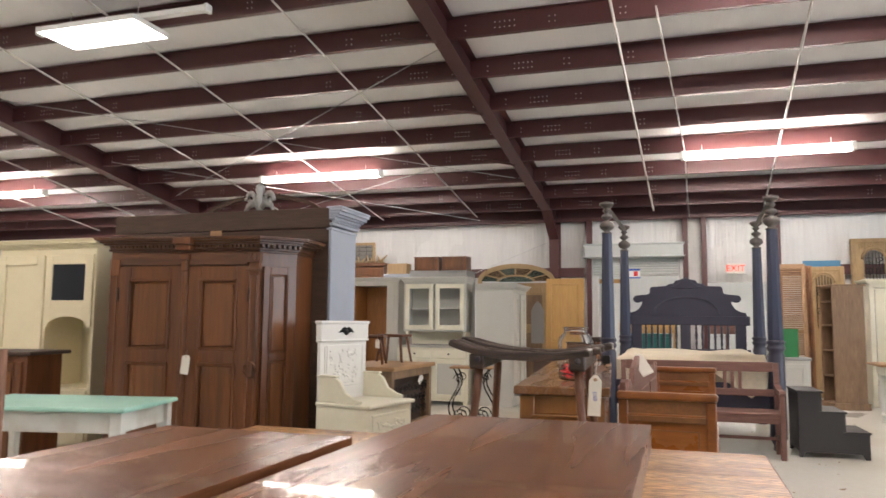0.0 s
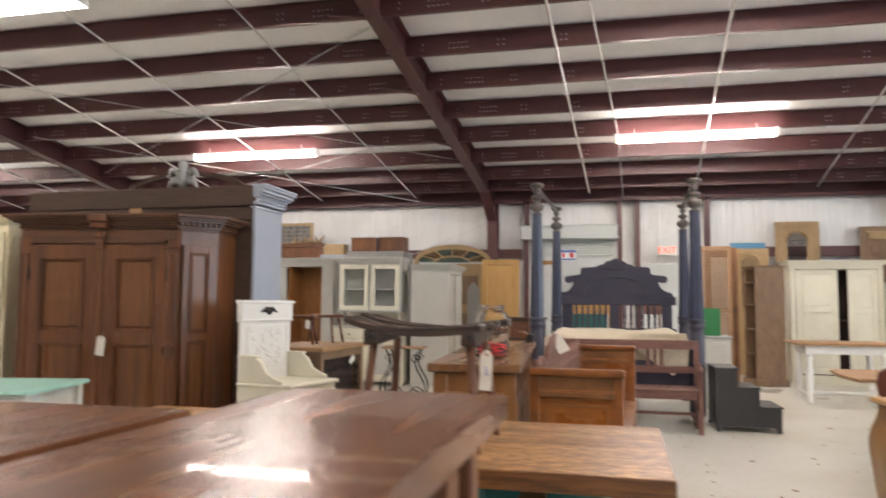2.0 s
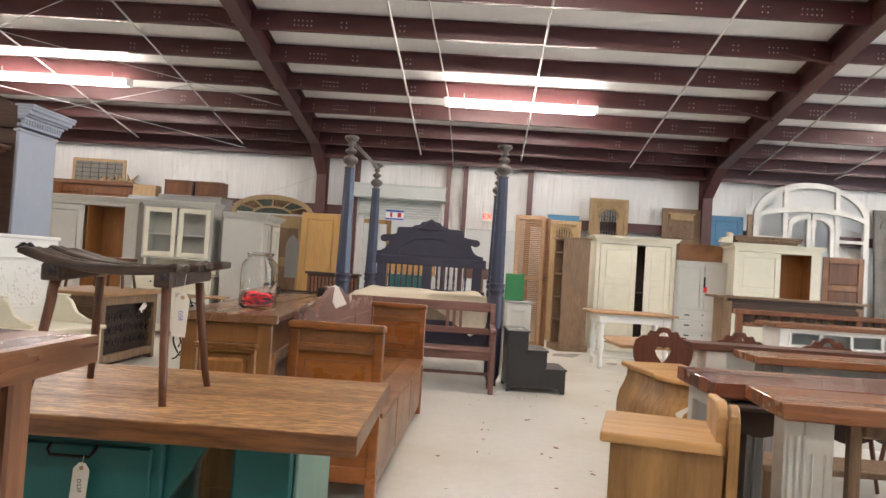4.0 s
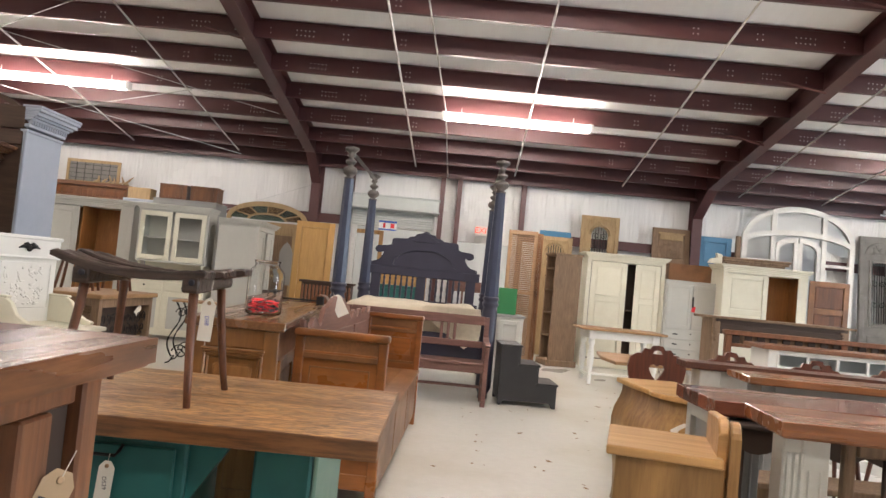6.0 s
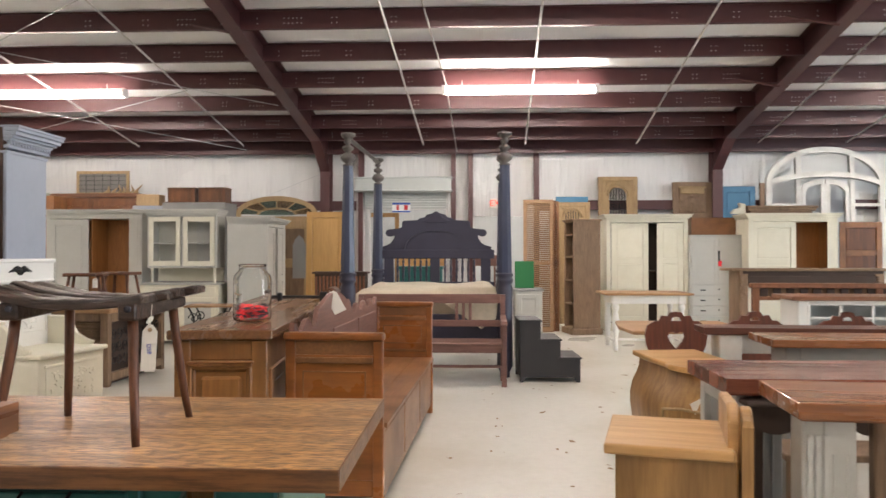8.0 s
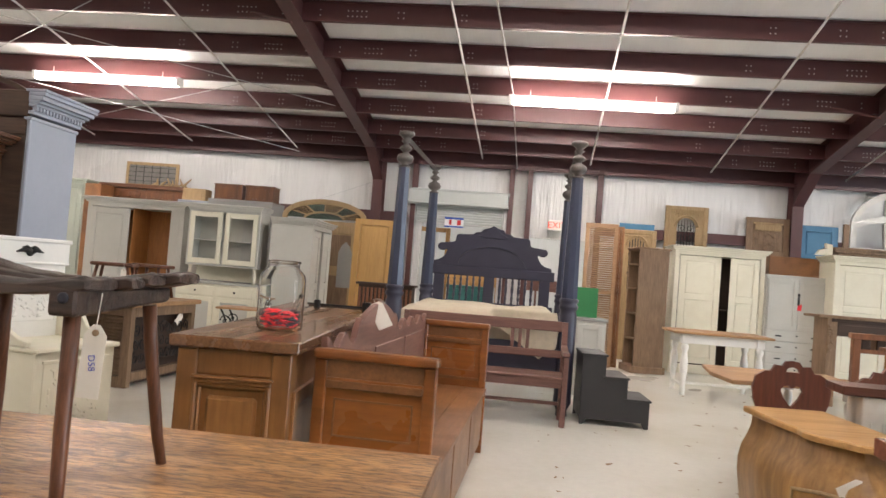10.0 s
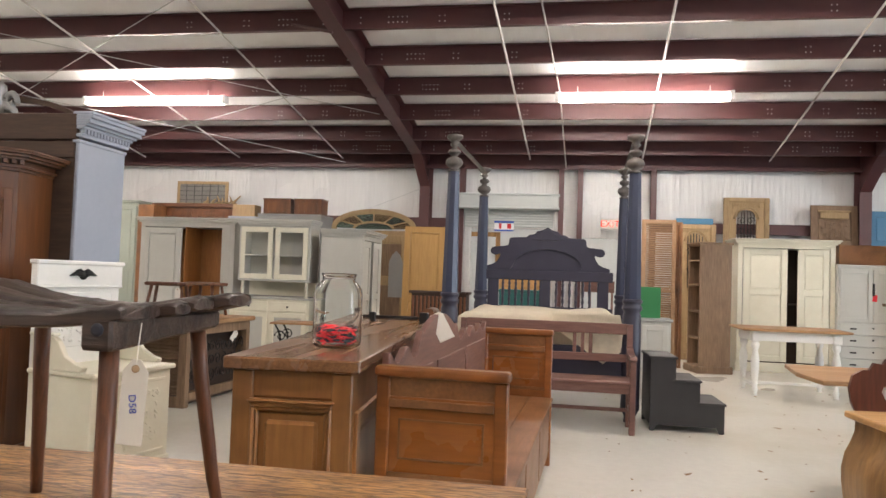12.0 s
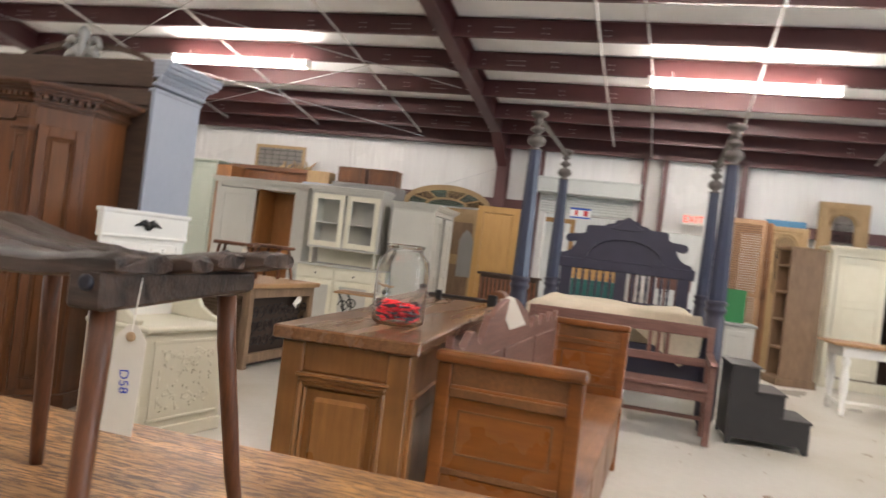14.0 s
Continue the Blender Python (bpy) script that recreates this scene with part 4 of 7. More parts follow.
# ---- four-poster bed ----
b = thing("four_poster_bed", "tall navy four-poster bed with a carved headboard", "bed", 0.245, 8.28, 0)
PX, PL = 0.835, 2.05
def octagon(bm, x, y, rows):
    rings = []
    for r, z in rows:
        rings.append([bm.verts.new((x + r * math.cos(math.pi / 8 + k * math.pi / 4), y + r * math.sin(math.pi / 8 + k * math.pi / 4), z)) for k in range(8)])
    for p, q in zip(rings, rings[1:]):
        for k in range(8):
            bm.faces.new((p[k], p[(k + 1) % 8], q[(k + 1) % 8], q[k]))
    bm.faces.new(rings[0][::-1]), bm.faces.new(rings[-1])
    return bm
for x0 in (-PX, PX):
    for y in (0, PL):
        x = x0 + (0.05 if y else 0)
        p = part("post", octagon(bmesh.new(), x, y, [(0.078, 1.10), (0.078, 1.14), (0.056, 2.22), (0.056, 2.24)]), M_POST, b, "slate blue octagonal post")
        part("post_base", lathe([(0.055, 0), (0.05, 0.05), (0.085, 0.12), (0.082, 0.2), (0.082, 0.95), (0.07, 0.98), (0.09, 1.01), (0.09, 1.03), (0.075, 1.05), (0.09, 1.07), (0.09, 1.09), (0.075, 1.10)], x, y, 16), M_NAVY, p)
        part("finial", lathe([(0.048, 2.235), (0.064, 2.245), (0.052, 2.256), (0.030, 2.266), (0.072, 2.298), (0.084, 2.328), (0.070, 2.360), (0.028, 2.384), (0.028, 2.394), (0.056, 2.416), (0.062, 2.430), (0.052, 2.446), (0.024, 2.462), (0.024, 2.478), (0.048, 2.498), (0.028, 2.520), (0.060, 2.545), (0.080, 2.566), (0.074, 2.588), (0.030, 2.600)], x, y, 18), M_FINIAL, p, "grey-brown turned finial")
for x in (-PX, PX):
    part("tester_rail", tube([(x, 0, 2.54), (x + 0.05, PL, 2.54)], 0.030, 4), M_FINIAL, b)
    part("side_rail", box(x - 0.03, 0.08, 0.42, x + 0.03, PL - 0.08, 0.66, 0.006), M_NAVY, b)
part("foot_rail", box(-PX + 0.08, -0.03, 0.40, PX - 0.08, 0.03, 0.66, 0.006), M_NAVY, b)
o = [(-0.74, 1.34), (0.74, 1.34), (0.74, 1.40), (0.66, 1.42)] + [(0.61, 1.45), (0.575, 1.50), (0.560, 1.545)] + arc(0.62, 1.585, 0.062, 0.05, -140, 100, 10) + [(0.57, 1.640), (0.51, 1.645), (0.465, 1.66), (0.455, 1.735), (0.43, 1.75), (0.25, 1.757), (0.22, 1.785), (0.15, 1.795), (0.13, 1.83), (0.06, 1.845), (0.0, 1.88)]
full = o[:2] + o[2:] + [(-x, z) for x, z in o[2:-1]][::-1]
h = part("headboard", prism(full[1:] + full[:1], 0.05, "y", PL - 0.02, bevel=0.006), M_NAVY, b, "navy black carved headboard")
part("arch_moulding", prism(arc(0, 1.385, 0.44, 0.26, 0, 180, 24) + arc(0, 1.385, 0.41, 0.23, 180, 0, 24), 0.03, "y", PL - 0.046), M_NAVY, h)
part("carving", prism([(-0.2, 1.74), (-0.12, 1.72), (0.12, 1.72), (0.2, 1.74), (0.1, 1.79), (0.05, 1.84), (0, 1.86), (-0.05, 1.84), (-0.1, 1.79)], 0.02, "y", PL - 0.036, bevel=0.006), M_NAVY, h)
part("top_rail", box(-0.78, PL - 0.035, 1.24, 0.78, PL + 0.035, 1.36, 0.008), M_NAVY, b)
part("bottom_rail", box(-0.78, PL - 0.03, 0.80, 0.78, PL + 0.03, 0.93, 0.006), M_NAVY, b)
for x in (-0.70, -0.08, 0.60):
    part("upright", box(x - 0.0, PL - 0.03, 0.45, x + 0.13, PL + 0.03, 1.26, 0.005), M_NAVY, b)
for x0 in (-0.52, 0.12):
    for i in range(6):
        part("spindle", lathe([(0.016, 0.92), (0.01, 0.96), (0.018, 1.0), (0.011, 1.03), (0.020, 1.10), (0.012, 1.17), (0.019, 1.2), (0.01, 1.22), (0.016, 1.25)], x0 + i * 0.078, PL, 8), M_NAVY, b)
m = thing("mattress", "cream canvas mattress with rumpled cover on the bed", "mattress", 0.245, 8.28, 0)
bm = bmesh.new()
nx, ny = 26, 30
grid = [[None] * (ny + 1) for _ in range(nx + 1)]
for i in range(nx + 1):
    for k in range(ny + 1):
        x, y = -0.76 + 1.52 * i / nx, 0.05 + 1.9 * k / ny
        e = min(i, nx - i, k, ny - k)
        z = 0.93 + 0.035 * noise.noise(Vector((x * 2.3, y * 2.3, 1))) + 0.012 * noise.noise(Vector((x * 7, y * 7, 3))) - (0.07, 0.02, 0.0)[min(e, 2)]
        grid[i][k] = bm.verts.new((x, y, z))
for i in range(nx):
    for k in range(ny):
        bm.faces.new((grid[i][k], grid[i + 1][k], grid[i + 1][k + 1], grid[i][k + 1])).smooth = True
edge = [grid[i][0] for i in range(nx + 1)] + [grid[nx][k] for k in range(1, ny + 1)] + [grid[i][ny] for i in range(nx - 1, -1, -1)] + [grid[0][k] for k in range(ny - 1, 0, -1)]
low = [bm.verts.new((v.co.x, v.co.y, 0.66)) for v in edge]
for i in range(len(edge)):
    j2 = (i + 1) % len(edge)
    bm.faces.new((edge[j2], edge[i], low[i], low[j2]))
bm.faces.new(low)
bmesh.ops.recalc_face_normals(bm, faces=bm.faces[:])
part("padding", bm, M_CLOTH, m)
bm = bmesh.new()
rows = []
for i in range(13):
    u = i / 12
    x = 0.12 + 0.62 * u
    drop = 0.42 - 0.22 * abs(u - 0.75) * 2
    rows.append([bm.verts.new((x, 0.14, 0.945)), bm.verts.new((x, 0.045, 0.93)), bm.verts.new((x + 0.02 * math.sin(u * 14), -0.06 - 0.012 * math.sin(u * 17), 0.80)), bm.verts.new((x, -0.065 - 0.014 * math.sin(u * 12), 0.93 - drop))])
for a, q in zip(rows, rows[1:]):
    for k in range(3):
        bm.faces.new((a[k], q[k], q[k + 1], a[k + 1])).smooth = True
ext = bmesh.ops.solidify(bm, geom=bm.faces[:], thickness=0.006)
part("hanging_cover", bm, M_CLOTH, m, "loose canvas corner hanging down")

s = thing("bed_steps", "charcoal painted three-step wooden bed steps", "step stool", 1.22, 7.95, 0, rz=2)
o = [(0, 0.06), (0.0, 0.61), (0.21, 0.61), (0.21, 0.42), (0.41, 0.42), (0.41, 0.235), (0.61, 0.235), (0.61, 0.0), (0.57, 0.0), (0.54, 0.05), (0.06, 0.05), (0.03, 0.0), (0.0, 0.0)]
part("side", prism(o, 0.022, "y", 0, bevel=0.002), M_STEP, s), part("side", prism(o, 0.022, "y", 0.50, bevel=0.002), M_STEP, s)
for x0, x1, z in ((0, 0.21, 0.61), (0.20, 0.41, 0.42), (0.40, 0.61, 0.235)):
    part("tread", box(x0 - 0.012, -0.012, z, x1 + 0.014, 0.534, z + 0.02, 0.005), M_STEP, s)
    part("riser", box(x1 - 0.016, 0.022, z - 0.18, x1 - 0.002, 0.50, z, 0), M_STEP, s)
part("back_board", box(0.002, 0.022, 0.05, 0.016, 0.50, 0.60, 0), M_STEP, s)

# ---- group by the big wardrobe ----
def bolection(parent, x0, z0, x1, z1, y, mat, w=0.022, d=0.016):
    """A proud moulding round a panel, two steps deep."""
    rows = []
    for o, e, ww in ((0.0, d, w * 0.5), (w * 0.5, d * 0.5, w * 0.5)):
        a, b, c, e0 = x0 + o, z0 + o, x1 - o, z1 - o
        rows += [(a, y - e, b, c, y + 0.004, b + ww), (a, y - e, e0 - ww, c, y + 0.004, e0), (a, y - e, b + ww, a + ww, y + 0.004, e0 - ww), (c - ww, y - e, b + ww, c, y + 0.004, e0 - ww)]
    return part("panel_moulding", boxes(rows, 0.003), mat, parent)


a = thing("armoire", "large walnut armoire with panelled doors and dentil cornice", "armoire", -3.64, 5.10, 0, rz=7)
W, D, Hh = 0.70, 0.62, 1.80
part("body", prism([(-W, 0.03), (W - 0.10, 0.03), (W + 0.12, 0.26), (W + 0.12, D), (-W, D)], Hh - 0.08, "z", 0.08), M_BROWN, a)
part("plinth", prism([(-W - 0.03, 0.0), (W - 0.09, 0.0), (W + 0.15, 0.25), (W + 0.15, D), (-W - 0.03, D)], 0.10, "z", 0, bevel=0.006), M_BROWN_X, a)
for x0, x1 in ((-W + 0.08, -0.045), (0.008, W - 0.16)):
    d = panelled(a, x0, 0.14, x1, 1.69, -0.012, (0.83, 0.72), M_BROWN, M_PANEL, 0.115, 0.042, raised=True)
    for z0, z1 in ((0.255, 0.905), (1.030, 1.575)):
        bolection(d, x0 + 0.100, z0 - 0.012, x1 - 0.100, z1 + 0.012, -0.012, M_BROWN)
        for cx in (x0 + 0.152, x1 - 0.152):
            for cz in (z0 + 0.045, z1 - 0.045):
                part("corner_boss", lathe([(0.011, 0), (0.010, 0.004), (0.004, 0.008)], seg=8), M_BROWN_X, d, m=pose(cx, 0.004, cz, 90, 0, 0))
    hx = x0 + 0.004 if x0 < -0.3 else x1 - 0.004
    for z in (0.36, 1.46):
        part("hinge", lathe([(0.004, -0.055), (0.009, -0.045), (0.009, 0.045), (0.004, 0.055)], seg=8), M_IRON, d, m=pose(hx, -0.014, z))
part("stile", boxes([(-0.045, -0.026, 0.14, 0.008, 0.03, Hh - 0.08), (-0.034, -0.034, 0.14, -0.003, -0.024, Hh - 0.12)], 0.005), M_BROWN, a)
part("frieze_board", boxes([(-W + 0.005, -0.010, 1.70, W - 0.185, 0.03, Hh)], 0.003), M_BROWN_X, a)
for x in (-W + 0.04, W - 0.13):
    pl = part("pilaster", boxes([(x - 0.04, -0.016, 0.12, x + 0.05, 0.03, Hh - 0.05), (x - 0.028, -0.024, 0.18, x - 0.018, -0.012, 1.62), (x + 0.028, -0.024, 0.18, x + 0.038, -0.012, 1.62), (x - 0.018, -0.024, 1.61, x + 0.028, -0.012, 1.62)], 0.004), M_BROWN, a)
    if x < 0:
        continue
    part("capital", boxes([(x - 0.05, -0.03, 1.72, x + 0.06, 0.02, 1.80), (x - 0.055, -0.036, 1.655, x + 0.065, 0.02, 1.672)] + [(x - 0.035 + k * 0.032, -0.038, 1.735, x - 0.015 + k * 0.032, -0.028, 1.79) for k in range(3)], 0.003), M_BROWN_X, pl)
    cr = bmesh.new()
    for f in (-1, 1):
        tube([(x + 0.005 + f * 0.008, -0.03, 0.93), (x + 0.005 + f * 0.045, -0.032, 0.90), (x + 0.005 + f * 0.05, -0.03, 0.86), (x + 0.005 + f * 0.02, -0.03, 0.83)], [0.012, 0.012, 0.010, 0.006], 7, cr)
    quad_box(cr, x - 0.02, -0.045, 0.81, x + 0.03, -0.014, 0.94, 0.008)
    part("carved_bracket", cr, M_BROWN_X, pl)
side = pose(W - 0.10, 0.03, 0, 0, 0, 46.3)
d = panelled(a, 0.03, 0.14, 0.29, 1.69, -0.026, (0.83, 0.72), M_BROWN, M_PANEL, 0.06, 0.03, "canted_panel", side)
for z0, z1 in ((0.20, 0.93), (1.0, 1.63)):
    bolection(d, 0.080, z0, 0.240, z1, -0.026, M_BROWN, 0.016, 0.012)
for k, (o, z0, z1) in enumerate(((0.012, Hh, Hh + 0.018), (0.03, Hh + 0.018, Hh + 0.036), (0.062, Hh + 0.066, Hh + 0.082), (0.085, Hh + 0.082, Hh + 0.100), (0.112, Hh + 0.100, Hh + 0.112), (0.118, Hh + 0.112, Hh + 0.126))):
    part("cornice", prism([(-W - o, 0.03 - o), (W - 0.10 + o * 0.4, 0.03 - o), (W + 0.12 + o, 0.26 - o * 0.4), (W + 0.12 + o, D), (-W - o, D)], z1 - z0, "z", z0, bevel=0.003), M_BROWN_X, a)
core = part("frieze", prism([(-W - 0.02, 0.005), (W - 0.092, 0.005), (W + 0.135, 0.242), (W + 0.135, D), (-W - 0.02, D)], 0.03, "z", Hh + 0.036), M_BROWN_X, a)
tooth = part("dentil", box(-0.011, -0.034, 0.040, 0.011, 0.01, 0.064, 0), M_BROWN_X, core)
tooth.matrix_basis = pose(-W + 0.01, 0.005, Hh)
spots = [(-W + 0.01 + i * (2 * W - 0.12) / 35, 0.005, 0) for i in range(1, 36)] + [(W - 0.075 + 0.22 * i / 7, 0.005 + 0.23 * i / 7, 46.3) for i in range(8)]
for x, y, r in spots:
    ob = new("dentil", tooth.data)
    ob.parent, ob.matrix_basis = core, pose(x, y, Hh, 0, 0, r)
part("centre_block", boxes([(-0.10, -0.098, Hh + 0.062, 0.06, 0.03, Hh + 0.122), (-0.085, -0.075, Hh + 0.015, 0.045, 0.03, Hh + 0.062), (-0.055, -0.055, Hh - 0.06, 0.018, 0.02, Hh - 0.01), (-0.045, -0.045, Hh - 0.15, 0.008, 0.02, Hh - 0.06)], 0.006), M_BROWN, a)
tag(-3.575, 5.03, 0.98, 7, 0.07, 0.15, M_TAG, 0, "", None, "cream paper price tag on the armoire door", 6, 0.04)

w = thing("painted_wardrobe", "tall wardrobe with blue-grey side and raw back boards", "wardrobe", -3.86, 6.06, 0)
W = 1.13
part("back_frame", boxes([(-W, -0.22, 0.05, W - 0.03, -0.20, 2.05), (-W + 0.02, -0.235, 1.95, W - 0.03, -0.22, 2.06)], 0.004), M_BACK, w)
for i in range(7):
    part("back_board", box(-W + 0.01 + i * 0.318, -0.232, 0.08, -W + 0.322 + i * 0.318, -0.221, 1.94, 0.003), M_BACK, w)
part("top_board", boxes([(-W - 0.05, -0.24, 2.07, W - 0.02, -0.205, 2.25), (-W - 0.04, -0.20, 2.235, W - 0.02, 0.28, 2.25)], 0.006), M_BACK, w)
part("pale_patch", boxes([(-0.10, -0.243, 2.02, 0.02, -0.236, 2.075)], 0), M_OAK, w)
part("side", box(W - 0.03, -0.23, 0.0, W, 0.28, 2.06, 0.006), M_BLUEGREY, w), part("side", box(-W, -0.2, 0.0, -W + 0.03, 0.28, 2.06, 0.006), M_BLUEGREY, w)
part("front", box(-W + 0.03, 0.25, 0.0, W - 0.03, 0.28, 2.06, 0.004), M_BLUEGREY, w)
bm = bmesh.new()
for o, z0, z1 in ((0.008, 2.05, 2.075), (0.018, 2.09, 2.115), (0.035, 2.145, 2.165), (0.055, 2.165, 2.185), (0.078, 2.185, 2.215), (0.094, 2.215, 2.240), (0.10, 2.240, 2.262)):
    quad_box(bm, W - 0.05, -0.235 - o * 0.05, z0, W + o, 0.28 + o, z1, 0.004)
for i in range(15):
    quad_box(bm, W, -0.225 + i * 0.035, 2.115, W + 0.03, -0.205 + i * 0.035, 2.145)
part("side_cornice", bm, M_BLUEGREY, w)
bm = prism(arc(0.16, 2.25, 0.66, 0.23, 0, 180, 22) + arc(0.16, 2.25, 0.62, 0.19, 180, 0, 22), 0.05, "y", 0.2)
part("arched_crest", bm, M_BACK, w)
bm = bmesh.new()
for sgn in (-1, 1):
    tube([(sgn * 0.03 + sgn * p[0] * 0.9, 0.16, 2.32 + (p[2])) for p in scroll(0.08, 0.02, 0.07, 1.1)], 0.022, 8, bm)
    tube([(0, 0.16, 2.26), (sgn * 0.06, 0.16, 2.34), (sgn * 0.14, 0.16, 2.30), (sgn * 0.17, 0.16, 2.25)], [0.03, 0.03, 0.024, 0.018], 8, bm)
lathe([(0.05, 2.25), (0.03, 2.3), (0.06, 2.34), (0.03, 2.38), (0.05, 2.42), (0.045, 2.45), (0.01, 2.475)], 0, 0.16, 14, bm)
part("crest_ornament", bm, M_PEWTER, w, "carved pewter-grey crest ornament", pose(0.16, 0, -0.56) @ Matrix.Diagonal((0.92, 1, 1.27, 1)))

h = thing("hall_bench", "white carved hall bench with chest and tall back", "hall bench", -2.47, 5.53, 0, rz=79)
W, D = 0.31, 0.50
part("chest", boxes([(-W, -D + 0.02, 0.06, W, 0, 0.61), (-W - 0.01, -D + 0.01, 0, W + 0.01, 0, 0.08)], 0.006), M_IVORY, h)
part("seat", box(-W - 0.015, -D - 0.01, 0.61, W + 0.015, 0, 0.64, 0.008), M_IVORY, h)
part("back_board", boxes([(-W, -0.03, 0.63, W, 0.0, 1.17), (-W + 0.05, -0.037, 0.74, -W + 0.065, -0.03, 1.06), (W - 0.065, -0.037, 0.74, W - 0.05, -0.03, 1.06)], 0.004), M_WHITE, h)
part("top_board", boxes([(-W - 0.01, -0.045, 1.10, W + 0.01, 0.01, 1.25), (-W - 0.02, -0.055, 1.235, W + 0.02, 0.015, 1.262), (-W - 0.012, -0.05, 1.095, W + 0.012, 0.01, 1.115)], 0.006), M_WHITE, h)
bm = bmesh.new()
lathe([(0.03, 0), (0.03, 0.008), (0.015, 0.016)], 0, 0, 10, bm)
for sgn in (-1, 1):
    tube([(0, 0, 0.006), (sgn * 0.05, 0.012, 0.008), (sgn * 0.10, -0.004, 0.004)], [0.02, 0.016, 0.004], 7, bm)
    tube([(0, 0.01, 0.006), (sgn * 0.03, 0.03, 0.008), (sgn * 0.06, 0.025, 0.004)], [0.014, 0.01, 0.003], 7, bm)
part("metal_rosette", bm, M_IRON, h, "dark iron rosette", pose(0, -0.045, 1.175, 90, 0, 0))
def floral(parent, x0, x1, z0, z1, y, mat, seed, n=26):
    """Relief of leaves and stems on a panel."""
    random.seed(seed)
    bm = bmesh.new()
    for i in range(n):
        x, z, a, r = random.uniform(x0, x1), random.uniform(z0, z1), random.uniform(0, 6.28), random.uniform(0.018, 0.04)
        tube([(min(max(x + r * u * math.cos(a + u * 1.4), x0), x1), y, min(max(z + r * u * math.sin(a + u * 1.4), z0), z1)) for u in (0, 0.7, 1.4, 2.0)], [0.004, 0.010, 0.008, 0.003], 6, bm)
    for i in range(n // 2):
        v = bmesh.ops.create_icosphere(bm, subdivisions=1, radius=0.013)["verts"]
        bmesh.ops.translate(bm, vec=(random.uniform(x0, x1), y, random.uniform(z0, z1)), verts=v)
    return tagged(part("carved_relief", bm, mat, parent), "carved leaves and stems in relief", kind="stuff")
p = part("back_panel", boxes([(-0.23, -0.035, 0.74, 0.23, -0.028, 1.07)], 0.004), M_WHITE, h)
floral(p, -0.19, 0.19, 0.77, 1.04, -0.031, M_WHITE, 3, 40)
p = part("chest_panel", boxes([(-0.25, -D + 0.012, 0.12, 0.25, -D + 0.02, 0.56), (-0.26, -D + 0.006, 0.545, 0.26, -D + 0.02, 0.565), (-0.26, -D + 0.006, 0.115, 0.26, -D + 0.02, 0.135)], 0.003), M_IVORY, h)
floral(p, -0.2, 0.2, 0.17, 0.51, -D + 0.016, M_IVORY, 5, 46)
for x in (-W, W - 0.035):
    part("arm", prism([(0, 0.64), (-0.40, 0.64), (-0.41, 0.665), (-0.35, 0.68), (-0.27, 0.72), (-0.22, 0.80), (-0.17, 0.83), (0, 0.83)], 0.035, "x", x, bevel=0.004), M_IVORY, h)
    part("arm_cap", box(x - 0.008, -0.19, 0.828, x + 0.043, 0, 0.845, 0.005), M_IVORY, h)

c = thing("cream_cupboard", "cream painted larder cupboard with open arched niche", "cupboard", -5.62, 5.58, 0, rz=-1)
W, D, Hh = 0.60, 0.52, 1.92
for piece, r in (("front_board", (-W, 0.012, 0.06, W, 0.03, 0.62)), ("front_board", (-W, 0.012, 1.72, W, 0.03, Hh)), ("front_board", (-W, 0.012, 0.62, 0.02, 0.03, 1.72)), ("front_board", (W - 0.04, 0.012, 0.62, W, 0.03, 1.72)), ("back_board", (-W, D - 0.02, 0, W, D, Hh)), ("side", (W - 0.02, 0.03, 0, W, D - 0.02, Hh)), ("side", (-W, 0.03, 0, -W + 0.02, D - 0.02, Hh)), ("top_board", (-W + 0.02, 0.03, Hh - 0.02, W - 0.02, D - 0.02, Hh)), ("divider", (-0.02, 0.03, 0.06, 0.0, D - 0.02, Hh - 0.02)), ("shelf", (0, 0.03, 0.60, W - 0.02, D - 0.02, 0.62)), ("shelf", (0, 0.03, 1.33, W - 0.02, D - 0.02, 1.35))):
    part(piece, box(*r, 0.003), M_CREAM, c)
panelled(c, -W + 0.02, 0.72, -0.005, 1.86, -0.012, (1,), M_CREAM, stile=0.09, raised=False)
panelled(c, -W + 0.02, 0.10, -0.005, 0.70, -0.012, (1,), M_CREAM, stile=0.08, raised=False)
d = part("glazed_door", boxes([(0.02, -0.012, 1.34, 0.10, 0.012, 1.86), (0.49, -0.012, 1.34, 0.58, 0.012, 1.86), (0.10, -0.012, 1.34, 0.49, 0.012, 1.43), (0.10, -0.012, 1.77, 0.49, 0.012, 1.86)], 0.003), M_CREAM, c)
part("dark_pane", box(0.10, -0.002, 1.43, 0.49, 0.004, 1.77, 0), material("dark_glass", (0.012, 0.014, 0.02), 0.12), d)
part("niche_arch", prism([(0.02, 1.34), (0.02, 1.18)] + arc(0.30, 1.18, 0.24, 0.10, 180, 0, 12) + [(0.58, 1.18), (0.58, 1.34)], 0.022, "y", -0.01), M_CREAM, c)
for z0, z1 in ((0.38, 0.60), (0.10, 0.36)):
    dr = part("drawer", box(0.03, -0.008, z0, 0.57, 0.012, z1, 0.006), M_CREAM, c)
    part("drawer_panel", box(0.10, -0.012, z0 + 0.05, 0.50, -0.006, z1 - 0.05, 0.004), M_CREAM, dr)
    knob(dr, 0.30, -0.012, (z0 + z1) / 2, M_PEWTER)
cornice(c, -W, W, 0.0, D, Hh, M_CREAM, ((0.0, 0.02), (0.02, 0.02), (0.045, 0.03), (0.06, 0.015)))
